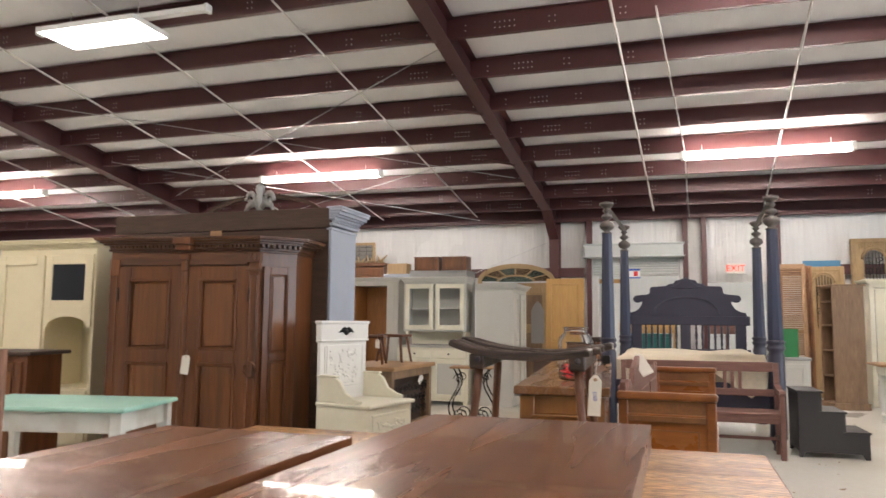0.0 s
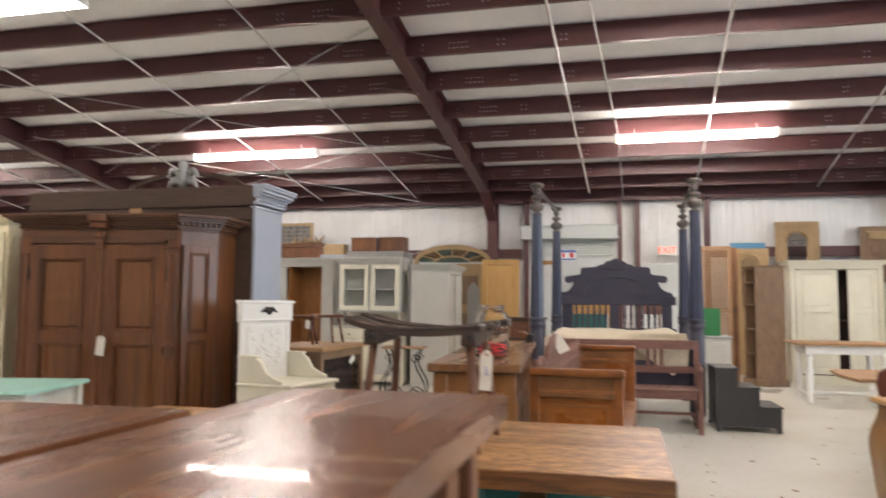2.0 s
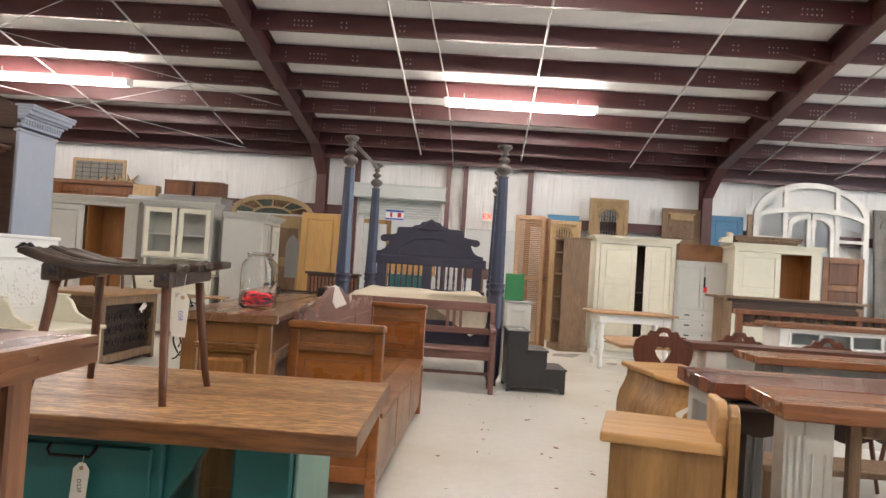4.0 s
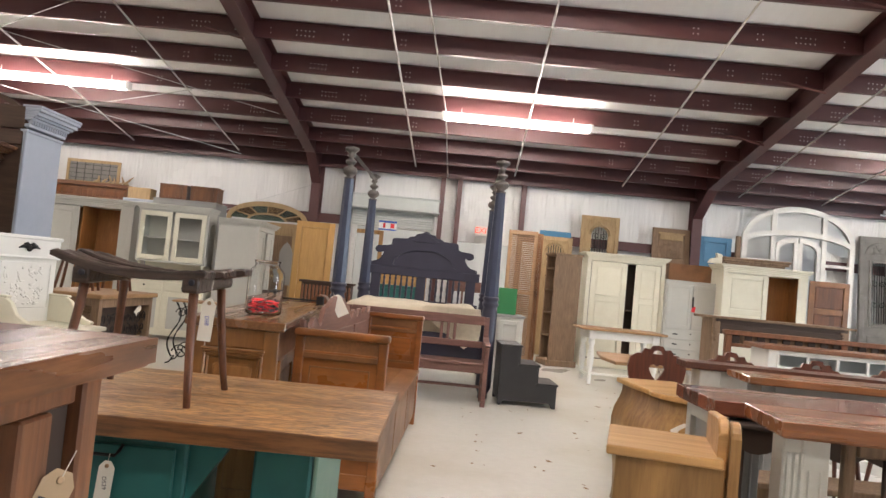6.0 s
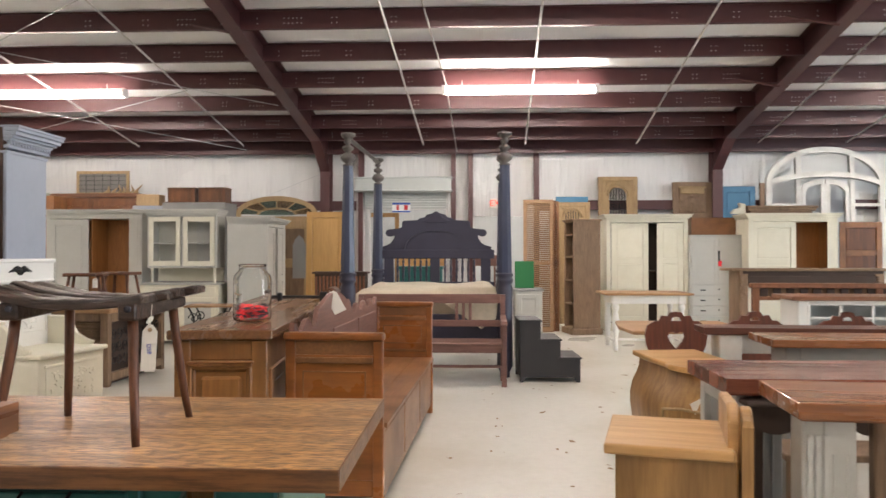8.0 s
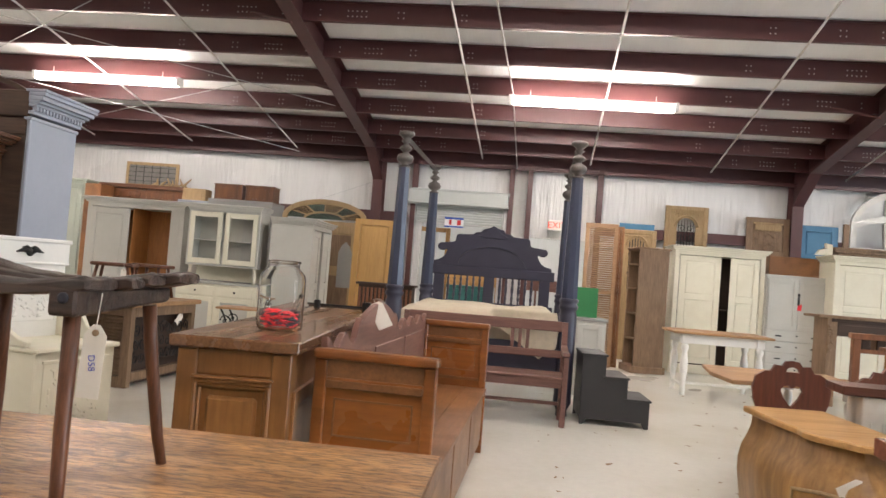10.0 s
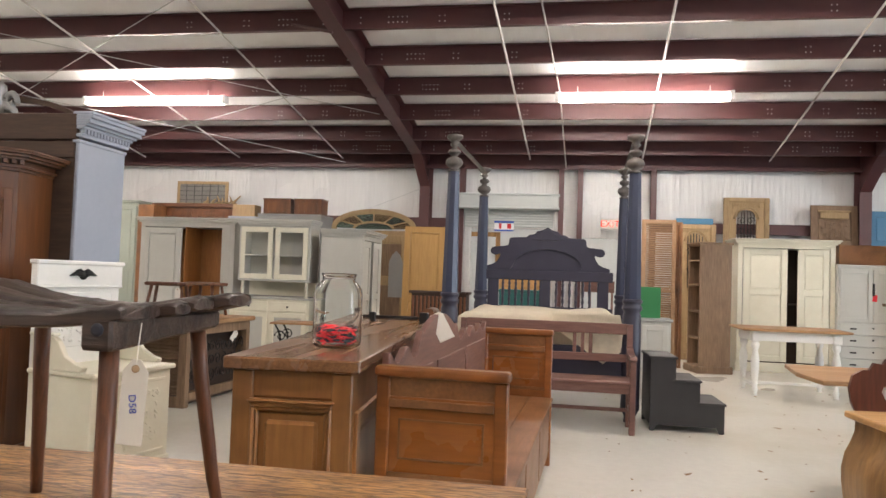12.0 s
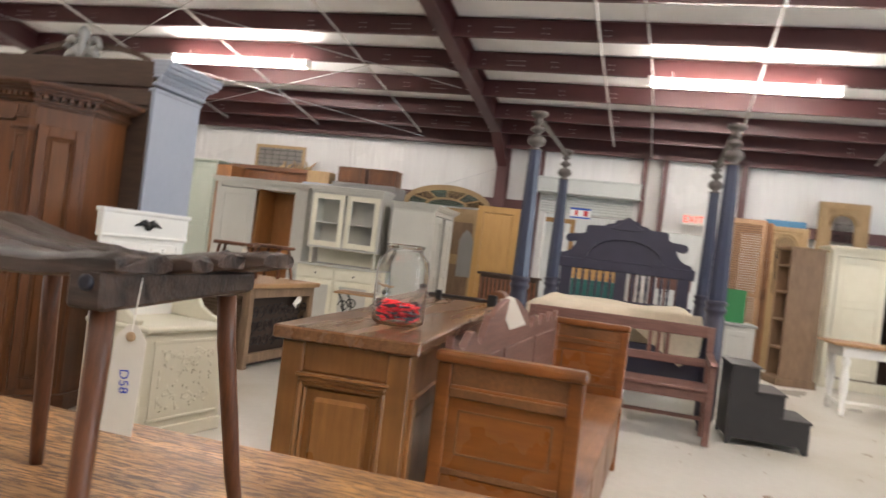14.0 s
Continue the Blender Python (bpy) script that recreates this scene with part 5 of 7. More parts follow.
tag(-5.15, 5.556, 0.50, 14, 0.04, 0.13, M_TAG, 0, "", None, "small paper price tag hanging from the drawer knob", 10, 0.03)

t = thing("mint_table", "white farm table with a mint green painted top", "table", -3.76, 4.02, 0, rz=12)
part("tabletop", box(-0.62, -0.36, 0.69, 0.62, 0.36, 0.72, 0.010, 2), M_MINT, t)
part("apron", boxes([(-0.56, -0.31, 0.56, 0.56, -0.29, 0.69), (-0.56, 0.29, 0.56, 0.56, 0.31, 0.69), (-0.56, -0.29, 0.56, -0.54, 0.29, 0.69), (0.54, -0.29, 0.56, 0.56, 0.29, 0.69)], 0.003), M_WORN, t)
for x in (-0.55, 0.55):
    for y in (-0.30, 0.30):
        part("leg", prism([(x - 0.04, 0.69), (x + 0.04, 0.69), (x + 0.04, 0.52), (x + 0.025, 0.45), (x + 0.02, 0), (x - 0.02, 0), (x - 0.025, 0.45), (x - 0.04, 0.52)], 0.06, "y", y - 0.03, bevel=0.004), M_WORN, t)

k = thing("side_cabinet", "dark brown side cabinet with overhanging top", "cabinet", -5.05, 4.75, 0, rz=10)
part("top", box(-0.36, -0.25, 0.97, 0.36, 0.25, 1.0, 0.006), M_DARK, k)
part("body", box(-0.30, -0.21, 0.05, 0.30, 0.22, 0.97, 0.005), M_BROWN, k)
panelled(k, -0.27, 0.10, 0.27, 0.92, -0.235, (1, 1), M_BROWN, M_PANEL, 0.06)
for x in (-0.28, 0.22):
    part("foot", box(x, -0.2, 0, x + 0.06, 0.2, 0.05, 0.004), M_BROWN, k)
o = thing("shutter_door", "old pinkish-brown louvred door leaning on the cabinet", "door", -3.12, 2.62, 0, rz=24)
panelled(o, -0.30, 0.79, 0.30, 1.12, -0.02, (1,), M_PINKWOOD, M_PINKWOOD, 0.065, 0.035, "panel_half")
part("frame", boxes([(-0.30, -0.02, 0, -0.235, 0.015, 0.79), (0.235, -0.02, 0, 0.30, 0.015, 0.79), (-0.235, -0.02, 0, 0.235, 0.015, 0.12)], 0.004), M_PINKWOOD, o)
for i in range(21):
    part("louvre", box(-0.24, -0.02, -0.002, 0.24, 0.02, 0.006, 0.002), M_PINKWOOD, o, m=pose(0, 0, 0.14 + i * 0.031, 35, 0, 0))
for x in (-0.27, 0.27):
    part("peg", lathe([(0.008, 0), (0.008, 0.004)], seg=8), M_BROWN, o, m=pose(x, -0.019, 1.085, 90, 0, 0))
g = thing("headboard_panel", "pale sage painted curved bed headboard", "headboard", -6.9, 6.2, 0, rz=16)
part("board", prism([(-0.7, 0), (0.45, 0), (0.45, 1.66), (0.38, 1.70)] + [(0.38 - 0.08 * i, 1.70 + 0.12 * math.sin(min(i, 6) / 6 * math.pi / 2)) for i in range(1, 9)] + [(-0.7, 1.78)], 0.05, "y", 0, bevel=0.006), M_DRAB, g)
part("rim_moulding", tube([(0.40, -0.012, 0.4), (0.40, -0.012, 1.60), (0.35, -0.012, 1.66)] + [(0.35 - 0.08 * i, -0.012, 1.66 + 0.12 * math.sin(min(i, 6) / 6 * math.pi / 2)) for i in range(1, 9)] + [(-0.7, -0.012, 1.74)], 0.018, 8), M_DRAB, g)
part("swag", tube([(0.05, -0.01, 1.58), (0.15, -0.01, 1.54), (0.25, -0.01, 1.53), (0.36, -0.01, 1.56)], 0.012, 6), M_IRON, g)

# ---- middle ground, beyond the hall seat ----
l = thing("lattice_counter", "grey wooden counter with iron lattice panel and oak top", "counter", -3.2, 7.5, 0, rz=-2)
part("countertop", box(-0.36, -0.04, 0.72, 0.44, 1.24, 0.765, 0.008), M_OAK, l)
part("frame", boxes([(-0.32, 0.0, 0, -0.24, 0.05, 0.72), (0.32, 0.0, 0, 0.40, 0.07, 0.72), (0.34, 1.13, 0, 0.40, 1.2, 0.72), (-0.24, 0.0, 0.64, 0.32, 0.04, 0.72), (-0.24, 0.0, 0.0, 0.32, 0.04, 0.10), (0.35, 0.07, 0.63, 0.40, 1.13, 0.72), (0.35, 0.07, 0.05, 0.40, 1.13, 0.13), (-0.32, 1.15, 0, 0.34, 1.2, 0.72)], 0.004), M_RUSTIC, l)
# solid dark block, the shade inside the counter put into its colour
part("inner_shade", boxes([(-0.28, 0.1, 0.0, 0.30, 1.1, 0.70)], 0), M_DARK, l)
for i in range(17):
    part("louvre", box(-0.24, -0.02, -0.002, 0.32, 0.02, 0.006, 0.002), M_RUSTIC, l, m=pose(0, 0.022, 0.125 + i * 0.031, 35, 0, 0))
bm = bmesh.new()
random.seed(2)
for i in range(9):
    y = 0.16 + i * 0.112
    for zz, f in ((0.25, 1), (0.38, -1), (0.51, 1)):
        tube([(0.37, y + p[0] * 0.9, zz + p[2]) for p in scroll(0, 0, 0.062, 1.3, a0=i + zz * 7, flip=f, n=16)], 0.006, 5, bm)
part("iron_lattice", bm, M_IRON, l, "dark scrolling iron lattice")
l = thing("iron_table", "small table with black iron scroll legs", "table", -2.25, 8.75, 0, rz=8)
part("tabletop", box(-0.26, -0.18, 0.70, 0.26, 0.2, 0.72, 0.005), M_OAK, l)
for y in (-0.15, 0.16):
    for sgn in (-1, 1):
        pts = [(sgn * (0.21 - 0.06 * math.sin(u * math.pi * 2)), y, 0.70 - 0.62 * u) for u in [i / 14 for i in range(15)]]
        part("scroll_leg", tube(pts, 0.010, 6), M_IRON, l)
        part("scroll", tube([(sgn * 0.12 + sgn * p[0], y, 0.14 + p[2]) for p in scroll(0, 0, 0.09, 1.5)], 0.008, 6), M_IRON, l)
        part("scroll", tube([(sgn * 0.15 + sgn * p[0], y, 0.58 + p[2]) for p in scroll(0, 0, 0.06, 1.4)], 0.007, 6), M_IRON, l)
        part("foot", tube([(sgn * 0.18, y, 0.1), (sgn * 0.23, y, 0.02), (sgn * 0.27, y, 0.008)], 0.009, 6), M_IRON, l)
tag(-2.79, 8.45, 0.62, 75, 0.07, 0.12, M_TAG, 0, "", None, "cream paper tag on the lattice counter", 40, 0.02)
def small_stool(x, y, z, rz):
    s = thing("wooden_stool", "small dark wooden stool standing on a counter", "stool", x, y, z, rz, group="small stools")
    part("seat", box(-0.2, -0.11, 0.30, 0.2, 0.11, 0.335, 0.012), M_STOOLLEG, s)
    for a in (-1, 1):
        for b in (-1, 1):
            part("leg", tube([(a * 0.14, b * 0.07, 0.30), (a * 0.19, b * 0.10, 0)], 0.016, 6), M_STOOLLEG, s)
    return s
s = small_stool(-3.3, 8.0, 0.765, 10)
copy_thing(s, pose(-3.2, 8.55, 0.765, 0, 0, -15))
tag(-3.15, 7.9, 1.05, 20, 0.05, 0.1, M_TAG)

# ---- tables and seats along the aisle ----
b = thing("bombe_cabinet", "honey pine bombe cabinet with swelling sides", "cabinet", 1.92, 4.52, 0, rz=8)
def bombe(bm):
    prof = [(1.02, 0.0), (0.98, 0.03), (0.96, 0.08), (0.98, 0.16), (1.05, 0.26), (1.14, 0.36), (1.20, 0.44), (1.20, 0.50), (1.12, 0.56), (0.97, 0.61), (0.88, 0.65), (0.86, 0.70)]
    plan = [(-0.17, 0.36), (-0.185, 0.10), (-0.18, -0.12), (-0.155, -0.25), (-0.11, -0.34), (-0.05, -0.385), (0.12, -0.385), (0.15, -0.25), (0.17, 0.0), (0.18, 0.36)]
    rings = [[bm.verts.new((x * k, y * (k if y < 0 else 1), z)) for x, y in plan] for k, z in prof]
    for p, q in zip(rings, rings[1:]):
        for i in range(len(plan)):
            j = (i + 1) % len(plan)
            bm.faces.new((p[i], p[j], q[j], q[i])).smooth = i not in (5, 9)
    bm.faces.new(rings[0][::-1]), bm.faces.new(rings[-1])
    bmesh.ops.recalc_face_normals(bm, faces=bm.faces[:])
    return bm
part("body", bombe(bmesh.new()), M_PINE, b)
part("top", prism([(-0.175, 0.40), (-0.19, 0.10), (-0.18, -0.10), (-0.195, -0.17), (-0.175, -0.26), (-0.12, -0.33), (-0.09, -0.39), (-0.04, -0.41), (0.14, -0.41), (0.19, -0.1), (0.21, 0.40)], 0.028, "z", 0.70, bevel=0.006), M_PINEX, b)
part("door_moulding", tube([(-0.178 * k, -0.13 * k, z) for k, z in ((1.0, 0.14), (1.07, 0.26), (1.16, 0.36), (1.22, 0.44), (1.22, 0.50))] + [(-0.155 * 1.20, -0.25 * 1.20, 0.525), (-0.115 * 1.18, -0.34 * 1.18, 0.53), (-0.06 * 1.2, -0.385 * 1.2, 0.50)] + [(-0.06 * k, -0.387 * k, z) for k, z in ((1.20, 0.44), (1.14, 0.36), (1.06, 0.26), (1.0, 0.14))], 0.008, 6), M_CARVED, b)
part("carved_plaque", box(-0.055, -0.014, -0.03, 0.055, 0.012, 0.03, 0.010, 2), M_CARVED, b, m=pose(-0.150, -0.375, 0.455, 4, -14, -50))
for x, y in ((-0.10, -0.2), (0.08, -0.27), (-0.10, 0.26), (0.10, 0.26)):
    part("foot", box(x - 0.03, y - 0.03, 0, x + 0.03, y + 0.03, 0.03, 0.006), M_PINE, b)
tag(1.905, 4.136, 0.585, 6, 0.06, 0.10, M_TAG, 0, "", None, "cream paper tag on the bombe cabinet", 62, 0.02)

p = thing("pine_seat", "honey pine box seat with a low rounded back", "seat", 1.355, 2.73, 0, rz=-14)
part("box", boxes([(-0.165, -0.165, 0.0, 0.16, 0.17, 0.735)], 0.006), M_PINE, p)
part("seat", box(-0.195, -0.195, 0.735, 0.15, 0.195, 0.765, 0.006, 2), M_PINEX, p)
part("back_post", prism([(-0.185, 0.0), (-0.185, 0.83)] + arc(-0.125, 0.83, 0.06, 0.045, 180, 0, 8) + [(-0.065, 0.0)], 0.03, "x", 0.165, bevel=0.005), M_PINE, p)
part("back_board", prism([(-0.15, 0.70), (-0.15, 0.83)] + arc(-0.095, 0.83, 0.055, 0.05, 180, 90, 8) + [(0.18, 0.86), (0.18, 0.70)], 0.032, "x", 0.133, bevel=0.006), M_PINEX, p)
part("base_moulding", box(-0.175, -0.178, 0, 0.165, -0.165, 0.09, 0.004), M_PINE, p)

def plank_table(x, y, length, width, h, rz, mat, legmat, n, label, thick=0.05, leg="square", apron=True, size=0.12):
    """A long table whose left end stands at x, y (middle of that end)."""
    t = thing("plank_table", label, "table", x, y, 0, rz, group="long tables in the aisle")
    top = part("tabletop", box(0.01, -width / 2 + 0.01, h - thick, length - 0.01, width / 2 - 0.01, h - thick + 0.006, 0), mat, t)
    planks(top, 0, length, -width / 2, width / 2, h - thick + 0.006, h, n, mat, "x", gap=0.001, bevel=0.002)
    if apron:
        part("apron", boxes([(0.16, -width / 2 + 0.07, h - thick - 0.11, length - 0.16, -width / 2 + 0.09, h - thick), (0.16, width / 2 - 0.09, h - thick - 0.11, length - 0.16, width / 2 - 0.07, h - thick)], 0.003), legmat, t)
    for lx in (0.09, length - 0.21):
        for ly in (-width / 2 + 0.08, width / 2 - 0.08 - size):
            if leg == "square":
                part("leg", boxes([(lx, ly, 0, lx + size, ly + size, h - thick), (lx + size * 0.25, ly - 0.006, 0.08, lx + size * 0.33, ly, h - 0.15), (lx + size * 0.67, ly - 0.006, 0.08, lx + size * 0.75, ly, h - 0.15)], 0.004), legmat, t)
            else:
                turned_leg(t, lx + 0.06, ly + 0.06, 0, h - thick, legmat, 1.3)
    return t
M_REDPLANK = wood("patchwork_plank", (0.25, 0.085, 0.048), (0.12, 0.04, 0.025), "x", 0.24, vary=0.35, coat=0.25)
M_ORANGEPLANK = wood("orange_plank", (0.30, 0.115, 0.040), (0.16, 0.055, 0.022), "x", 0.26, vary=0.12, coat=0.2)
M_DARKPLANK = wood("dark_red_plank", (0.15, 0.058, 0.038), (0.075, 0.03, 0.02), "x", 0.3, vary=0.15)
plank_table(1.575, 3.155, 1.9, 0.44, 0.888, 0, M_REDPLANK, M_GREY, 5, "long plank table with patched reddish boards and grey legs", 0.055, apron=False)
plank_table(1.628, 2.672, 1.7, 0.36, 0.90, -5, M_ORANGEPLANK, M_WORN, 2, "narrow polished plank table on worn white legs", 0.05, apron=False, size=0.085)
plank_table(2.22, 4.34, 2.0, 0.36, 0.875, -2, M_ORANGEPLANK, M_GREY, 4, "orange-brown plank table on grey legs", 0.04)
plank_table(2.04, 4.76, 2.1, 0.22, 0.885, -3, M_DARKPLANK, M_WORN, 2, "dark reddish plank table on worn white legs", 0.04)
t = thing("grey_end_cabinet", "grey painted cabinet with a recessed side panel", "cabinet", 1.62, 3.17, 0)
panelled(t, -0.19, 0.03, 0.19, 0.825, 0.0, (1,), M_PALEGREY, M_GREY, 0.05, 0.03, "end_panel", pose(0, 0, 0, 0, 0, -90), raised=False)
part("body", box(0.03, -0.18, 0.02, 0.06, 0.18, 0.825, 0.004), M_GREY, t)
t = thing("fluted_pilaster", "worn white fluted pilaster under the table end", "pilaster", 1.70, 2.60, 0)
part("shaft", boxes([(-0.045, -0.03, 0, 0.025, 0.05, 0.845)], 0.005), M_WORN, t)
for x in (-0.03, -0.008, 0.014):
    part("flute", box(x - 0.006, -0.038, 0.08, x + 0.008, -0.03, 0.80, 0.003), M_WORN, t)
t = thing("scalloped_side_table", "dark mahogany side table with scalloped apron under the table", "table", 2.05, 2.98, 0, rz=-3)
part("tabletop", box(-0.42, -0.1, 0.80, 0.52, 0.14, 0.82, 0.006), M_DARK, t)
o = [(-0.40, 0.80), (-0.40, 0.74)] + [(-0.40 + 0.90 * i / 32, 0.74 - 0.025 * abs(math.sin(i / 32 * math.pi * 6))) for i in range(1, 33)] + [(0.50, 0.80)]
part("apron", prism(o, 0.02, "y", -0.09), M_DARK, t)
for x in (-0.39, 0.46):
    for y in (-0.08, 0.10):
        part("leg", box(x, y, 0, x + 0.03, y + 0.03, 0.80, 0.004), M_DARK, t)
g = thing("iron_gate", "black wrought iron gate panel with scrolls and leaves", "iron gate", 2.08, 2.58, 0, rz=-3)
part("top_bar", box(-0.195, -0.02, 0.800, 0.55, 0.02, 0.842, 0.006), M_RUSTIC, g)
part("post", box(-0.230, -0.02, 0.0, -0.196, 0.02, 0.84, 0.006), M_RUSTIC, g)
for x in (-0.10, -0.06, 0.065, 0.12, 0.35, 0.48):
    part("bar", tube([(x, 0, 0.0), (x, 0, 0.802)], 0.008, 6), M_RUSTIRON, g)
part("ring", tube([(0.24 + 0.055 * math.cos(a * 0.4), 0, 0.69 + 0.055 * math.sin(a * 0.4)) for a in range(16)], 0.006, 6, closed=True), M_RUSTIRON, g)
for a0, cx, cz, f in ((0, 0.003, 0.735, 1), (2, 0.003, 0.57, -1), (1, 0.2, 0.60, 1), (3, 0.42, 0.62, 1), (2, 0.003, 0.42, 1), (1, 0.22, 0.25, -1)):
    part("scroll", tube([(q[0], 0, q[2]) for q in scroll(cx, cz, 0.06, 1.4, a0, flip=f)], 0.006, 6), M_RUSTIRON, g)
for x, z, r in ((-0.02, 0.62, 30), (0.03, 0.52, -40), (0.2, 0.55, 60)):
    part("iron_leaf", prism([(-0.03, 0), (-0.01, 0.015), (0.03, 0), (-0.01, -0.015)], 0.004, "y"), M_RUSTIRON, g, m=pose(x, 0, z, 0, r, 0))
t = thing("floor_bench", "low brown bench standing behind the tables", "bench", 3.0, 3.85, 0, rz=-2)
part("seat", box(-0.9, -0.14, 0.40, 0.9, 0.14, 0.43, 0.005), M_RUSTIC, t)
for x in (-0.8, 0.75):
    part("leg", box(x, -0.12, 0, x + 0.05, 0.12, 0.40, 0.004), M_RUSTIC, t)
part("stretcher", box(-0.75, -0.015, 0.14, 0.75, 0.015, 0.19, 0.004), M_RUSTIC, t)

def heart_chair(x, y, rz=0):
    c = thing("heart_chair", "reddish farmhouse chair with a heart cut-out back", "chair", x, y, 0, rz, group="heart-back chairs")
    edge = [(-0.11, 0.45), (-0.13, 0.56), (-0.19, 0.70), (-0.20, 0.77), (-0.185, 0.83), (-0.14, 0.86), (-0.11, 0.86), (-0.09, 0.895), (-0.05, 0.89), (-0.035, 0.915), (0.0, 0.92)]
    o = edge + [(-a, z) for a, z in edge[:-1]][::-1]
    heart = [(0.0, 0.675), (0.04, 0.725), (0.055, 0.76), (0.045, 0.785), (0.02, 0.79), (0.0, 0.775), (-0.02, 0.79), (-0.045, 0.785), (-0.055, 0.76), (-0.04, 0.725)]
    grip = [(-0.035, 0.86), (0.035, 0.86), (0.026, 0.88), (0.0, 0.888), (-0.026, 0.88)]
    part("backrest", prism(o, 0.025, "y", 0.17, holes=(heart, grip)), M_CHAIRRED, c)
    part("seat", prism([(-0.19, -0.19), (0.19, -0.19), (0.16, 0.2), (-0.16, 0.2)], 0.03, "z", 0.44, bevel=0.006), M_CHAIRRED, c)
    for a in (-1, 1):
        for b2 in (-1, 1):
            part("leg", tube([(a * 0.13, b2 * 0.13, 0.44), (a * 0.18, b2 * 0.18, 0)], [0.018, 0.012], 8), M_CHAIRRED, c)
    return c
M_CHAIRRED = wood("red_brown_chair", (0.150, 0.045, 0.024), (0.08, 0.024, 0.014), "z", 0.36)
h = heart_chair(2.07, 5.17)
for x, y, r in ((2.60, 5.22, 2), (3.17, 5.2, -2), (3.74, 5.22, 3)):
    copy_thing(h, pose(x, y, 0, 0, 0, r))

# consoles and benches behind
t = thing("hall_console", "tall dark rustic console with carved bracket ends", "console", 5.27, 10.85, 0, rz=-1)
part("tabletop", box(-1.02, -0.25, 1.07, 1.10, 0.25, 1.105, 0.006), M_RUSTIC, t)
part("apron", boxes([(-0.85, -0.2, 0.86, 1.0, -0.17, 1.07), (-0.85, -0.215, 1.03, 1.0, -0.17, 1.07), (-0.78, -0.212, 0.90, 0.95, -0.2, 1.0)], 0.005), M_DARK, t)
for x in (-0.9, 0.9):
    part("end_panel", box(x, -0.21, 0, x + 0.12, 0.22, 1.07, 0.006), M_RUSTIC, t)
    floral(t, x + 0.02, x + 0.10, 0.65, 0.98, -0.215, M_RUSTIC, 8, 10)
part("shelf", box(-0.78, -0.18, 0.2, 0.9, 0.2, 0.23, 0.004), M_RUSTIC, t)
t = thing("slatted_bench", "long brown bench with a slatted open back", "bench", 5.05, 8.55, 0, rz=-2)
part("top_rail", box(-1.30, -0.04, 0.93, 1.4, 0.05, 0.985, 0.006), M_PUBLEG, t)
part("mid_rail", box(-1.25, -0.03, 0.80, 1.4, 0.03, 0.84, 0.005), M_PUBLEG, t)
for i in range(19):
    part("slat", box(-1.2 + i * 0.14, -0.012, 0.84, -1.12 + i * 0.14, 0.012, 0.93, 0.004), M_DARK, t)
part("back_board", box(-1.25, 0.02, 0.84, 1.4, 0.03, 0.93, 0), M_RUSTIC, t)
for x in (-1.28, 0.0, 1.3):
    part("post", box(x, -0.03, 0, x + 0.07, 0.04, 0.95, 0.005), M_PUBLEG, t)
part("seat", box(-1.28, -0.48, 0.42, 1.4, -0.03, 0.45, 0.005), M_PUBLEG, t)
for x in (-1.26, 1.3):
    part("front_leg", box(x, -0.46, 0, x + 0.06, -0.40, 0.42, 0.005), M_PUBLEG, t)
t = thing("white_sideboard", "white painted sideboard with glazed doors and wood top", "sideboard", 4.9, 7.75, 0, rz=-2)
part("top", box(-1.15, -0.27, 0.86, 1.5, 0.27, 0.90, 0.006), M_PUBLEG, t)
part("frame", boxes([(-1.08, -0.22, 0.05, -0.98, -0.19, 0.86), (1.35, -0.22, 0.05, 1.43, -0.19, 0.86), (-0.98, -0.22, 0.815, 1.35, -0.19, 0.86), (-0.98, -0.22, 0.05, 1.35, -0.19, 0.15), (-1.08, -0.19, 0.05, -1.05, 0.22, 0.86), (1.40, -0.19, 0.05, 1.43, 0.22, 0.86), (-1.05, 0.2, 0.05, 1.40, 0.22, 0.86)], 0.004), M_WHITE, t)
for i in range(8):
    x = -0.98 + i * 0.29
    part("glazing_bar", box(x - 0.014, -0.225, 0.15, x + 0.014, -0.195, 0.815, 0.003), M_WHITE, t)
part("glazing_rail", box(-0.98, -0.223, 0.68, 1.35, -0.197, 0.705, 0.003), M_WHITE, t)
for i in range(8):
    part("pane", box(-0.968 + i * 0.29, -0.211, 0.15, -0.706 + i * 0.29, -0.207, 0.815, 0), M_FROST, t)
for x in (-1.06, 1.35):
    for y in (-0.2, 0.14):
        part("foot", box(x, y, 0, x + 0.06, y + 0.06, 0.05, 0.004), M_WHITE, t)

# ---- back row, east part ----
t = thing("farm_table", "white farm table with turned legs and oak top", "table", 3.09, 10.80, 0)
part("tabletop", box(-0.58, -0.40, 0.745, 0.60, 0.40, 0.775, 0.006), M_OAK, t)
part("apron", boxes([(-0.46, -0.32, 0.63, 0.48, -0.30, 0.745), (-0.46, 0.30, 0.63, 0.48, 0.32, 0.745), (-0.48, -0.3, 0.63, -0.46, 0.3, 0.745), (0.48, -0.3, 0.63, 0.50, 0.3, 0.745)], 0.003), M_WHITE, t)
for x in (-0.42, 0.46):
    for y in (-0.29, 0.29):
        turned_leg(t, x, y, 0, 0.745, M_WHITE, 1.25)
part("stretcher", boxes([(-0.42, -0.02, 0.10, 0.46, 0.02, 0.13)], 0.003), M_WHITE, t), part("stretcher", box(-0.44, -0.29, 0.1, -0.40, 0.29, 0.13, 0.003), M_WHITE, t), part("stretcher", box(0.44, -0.29, 0.1, 0.48, 0.29, 0.13, 0.003), M_WHITE, t)
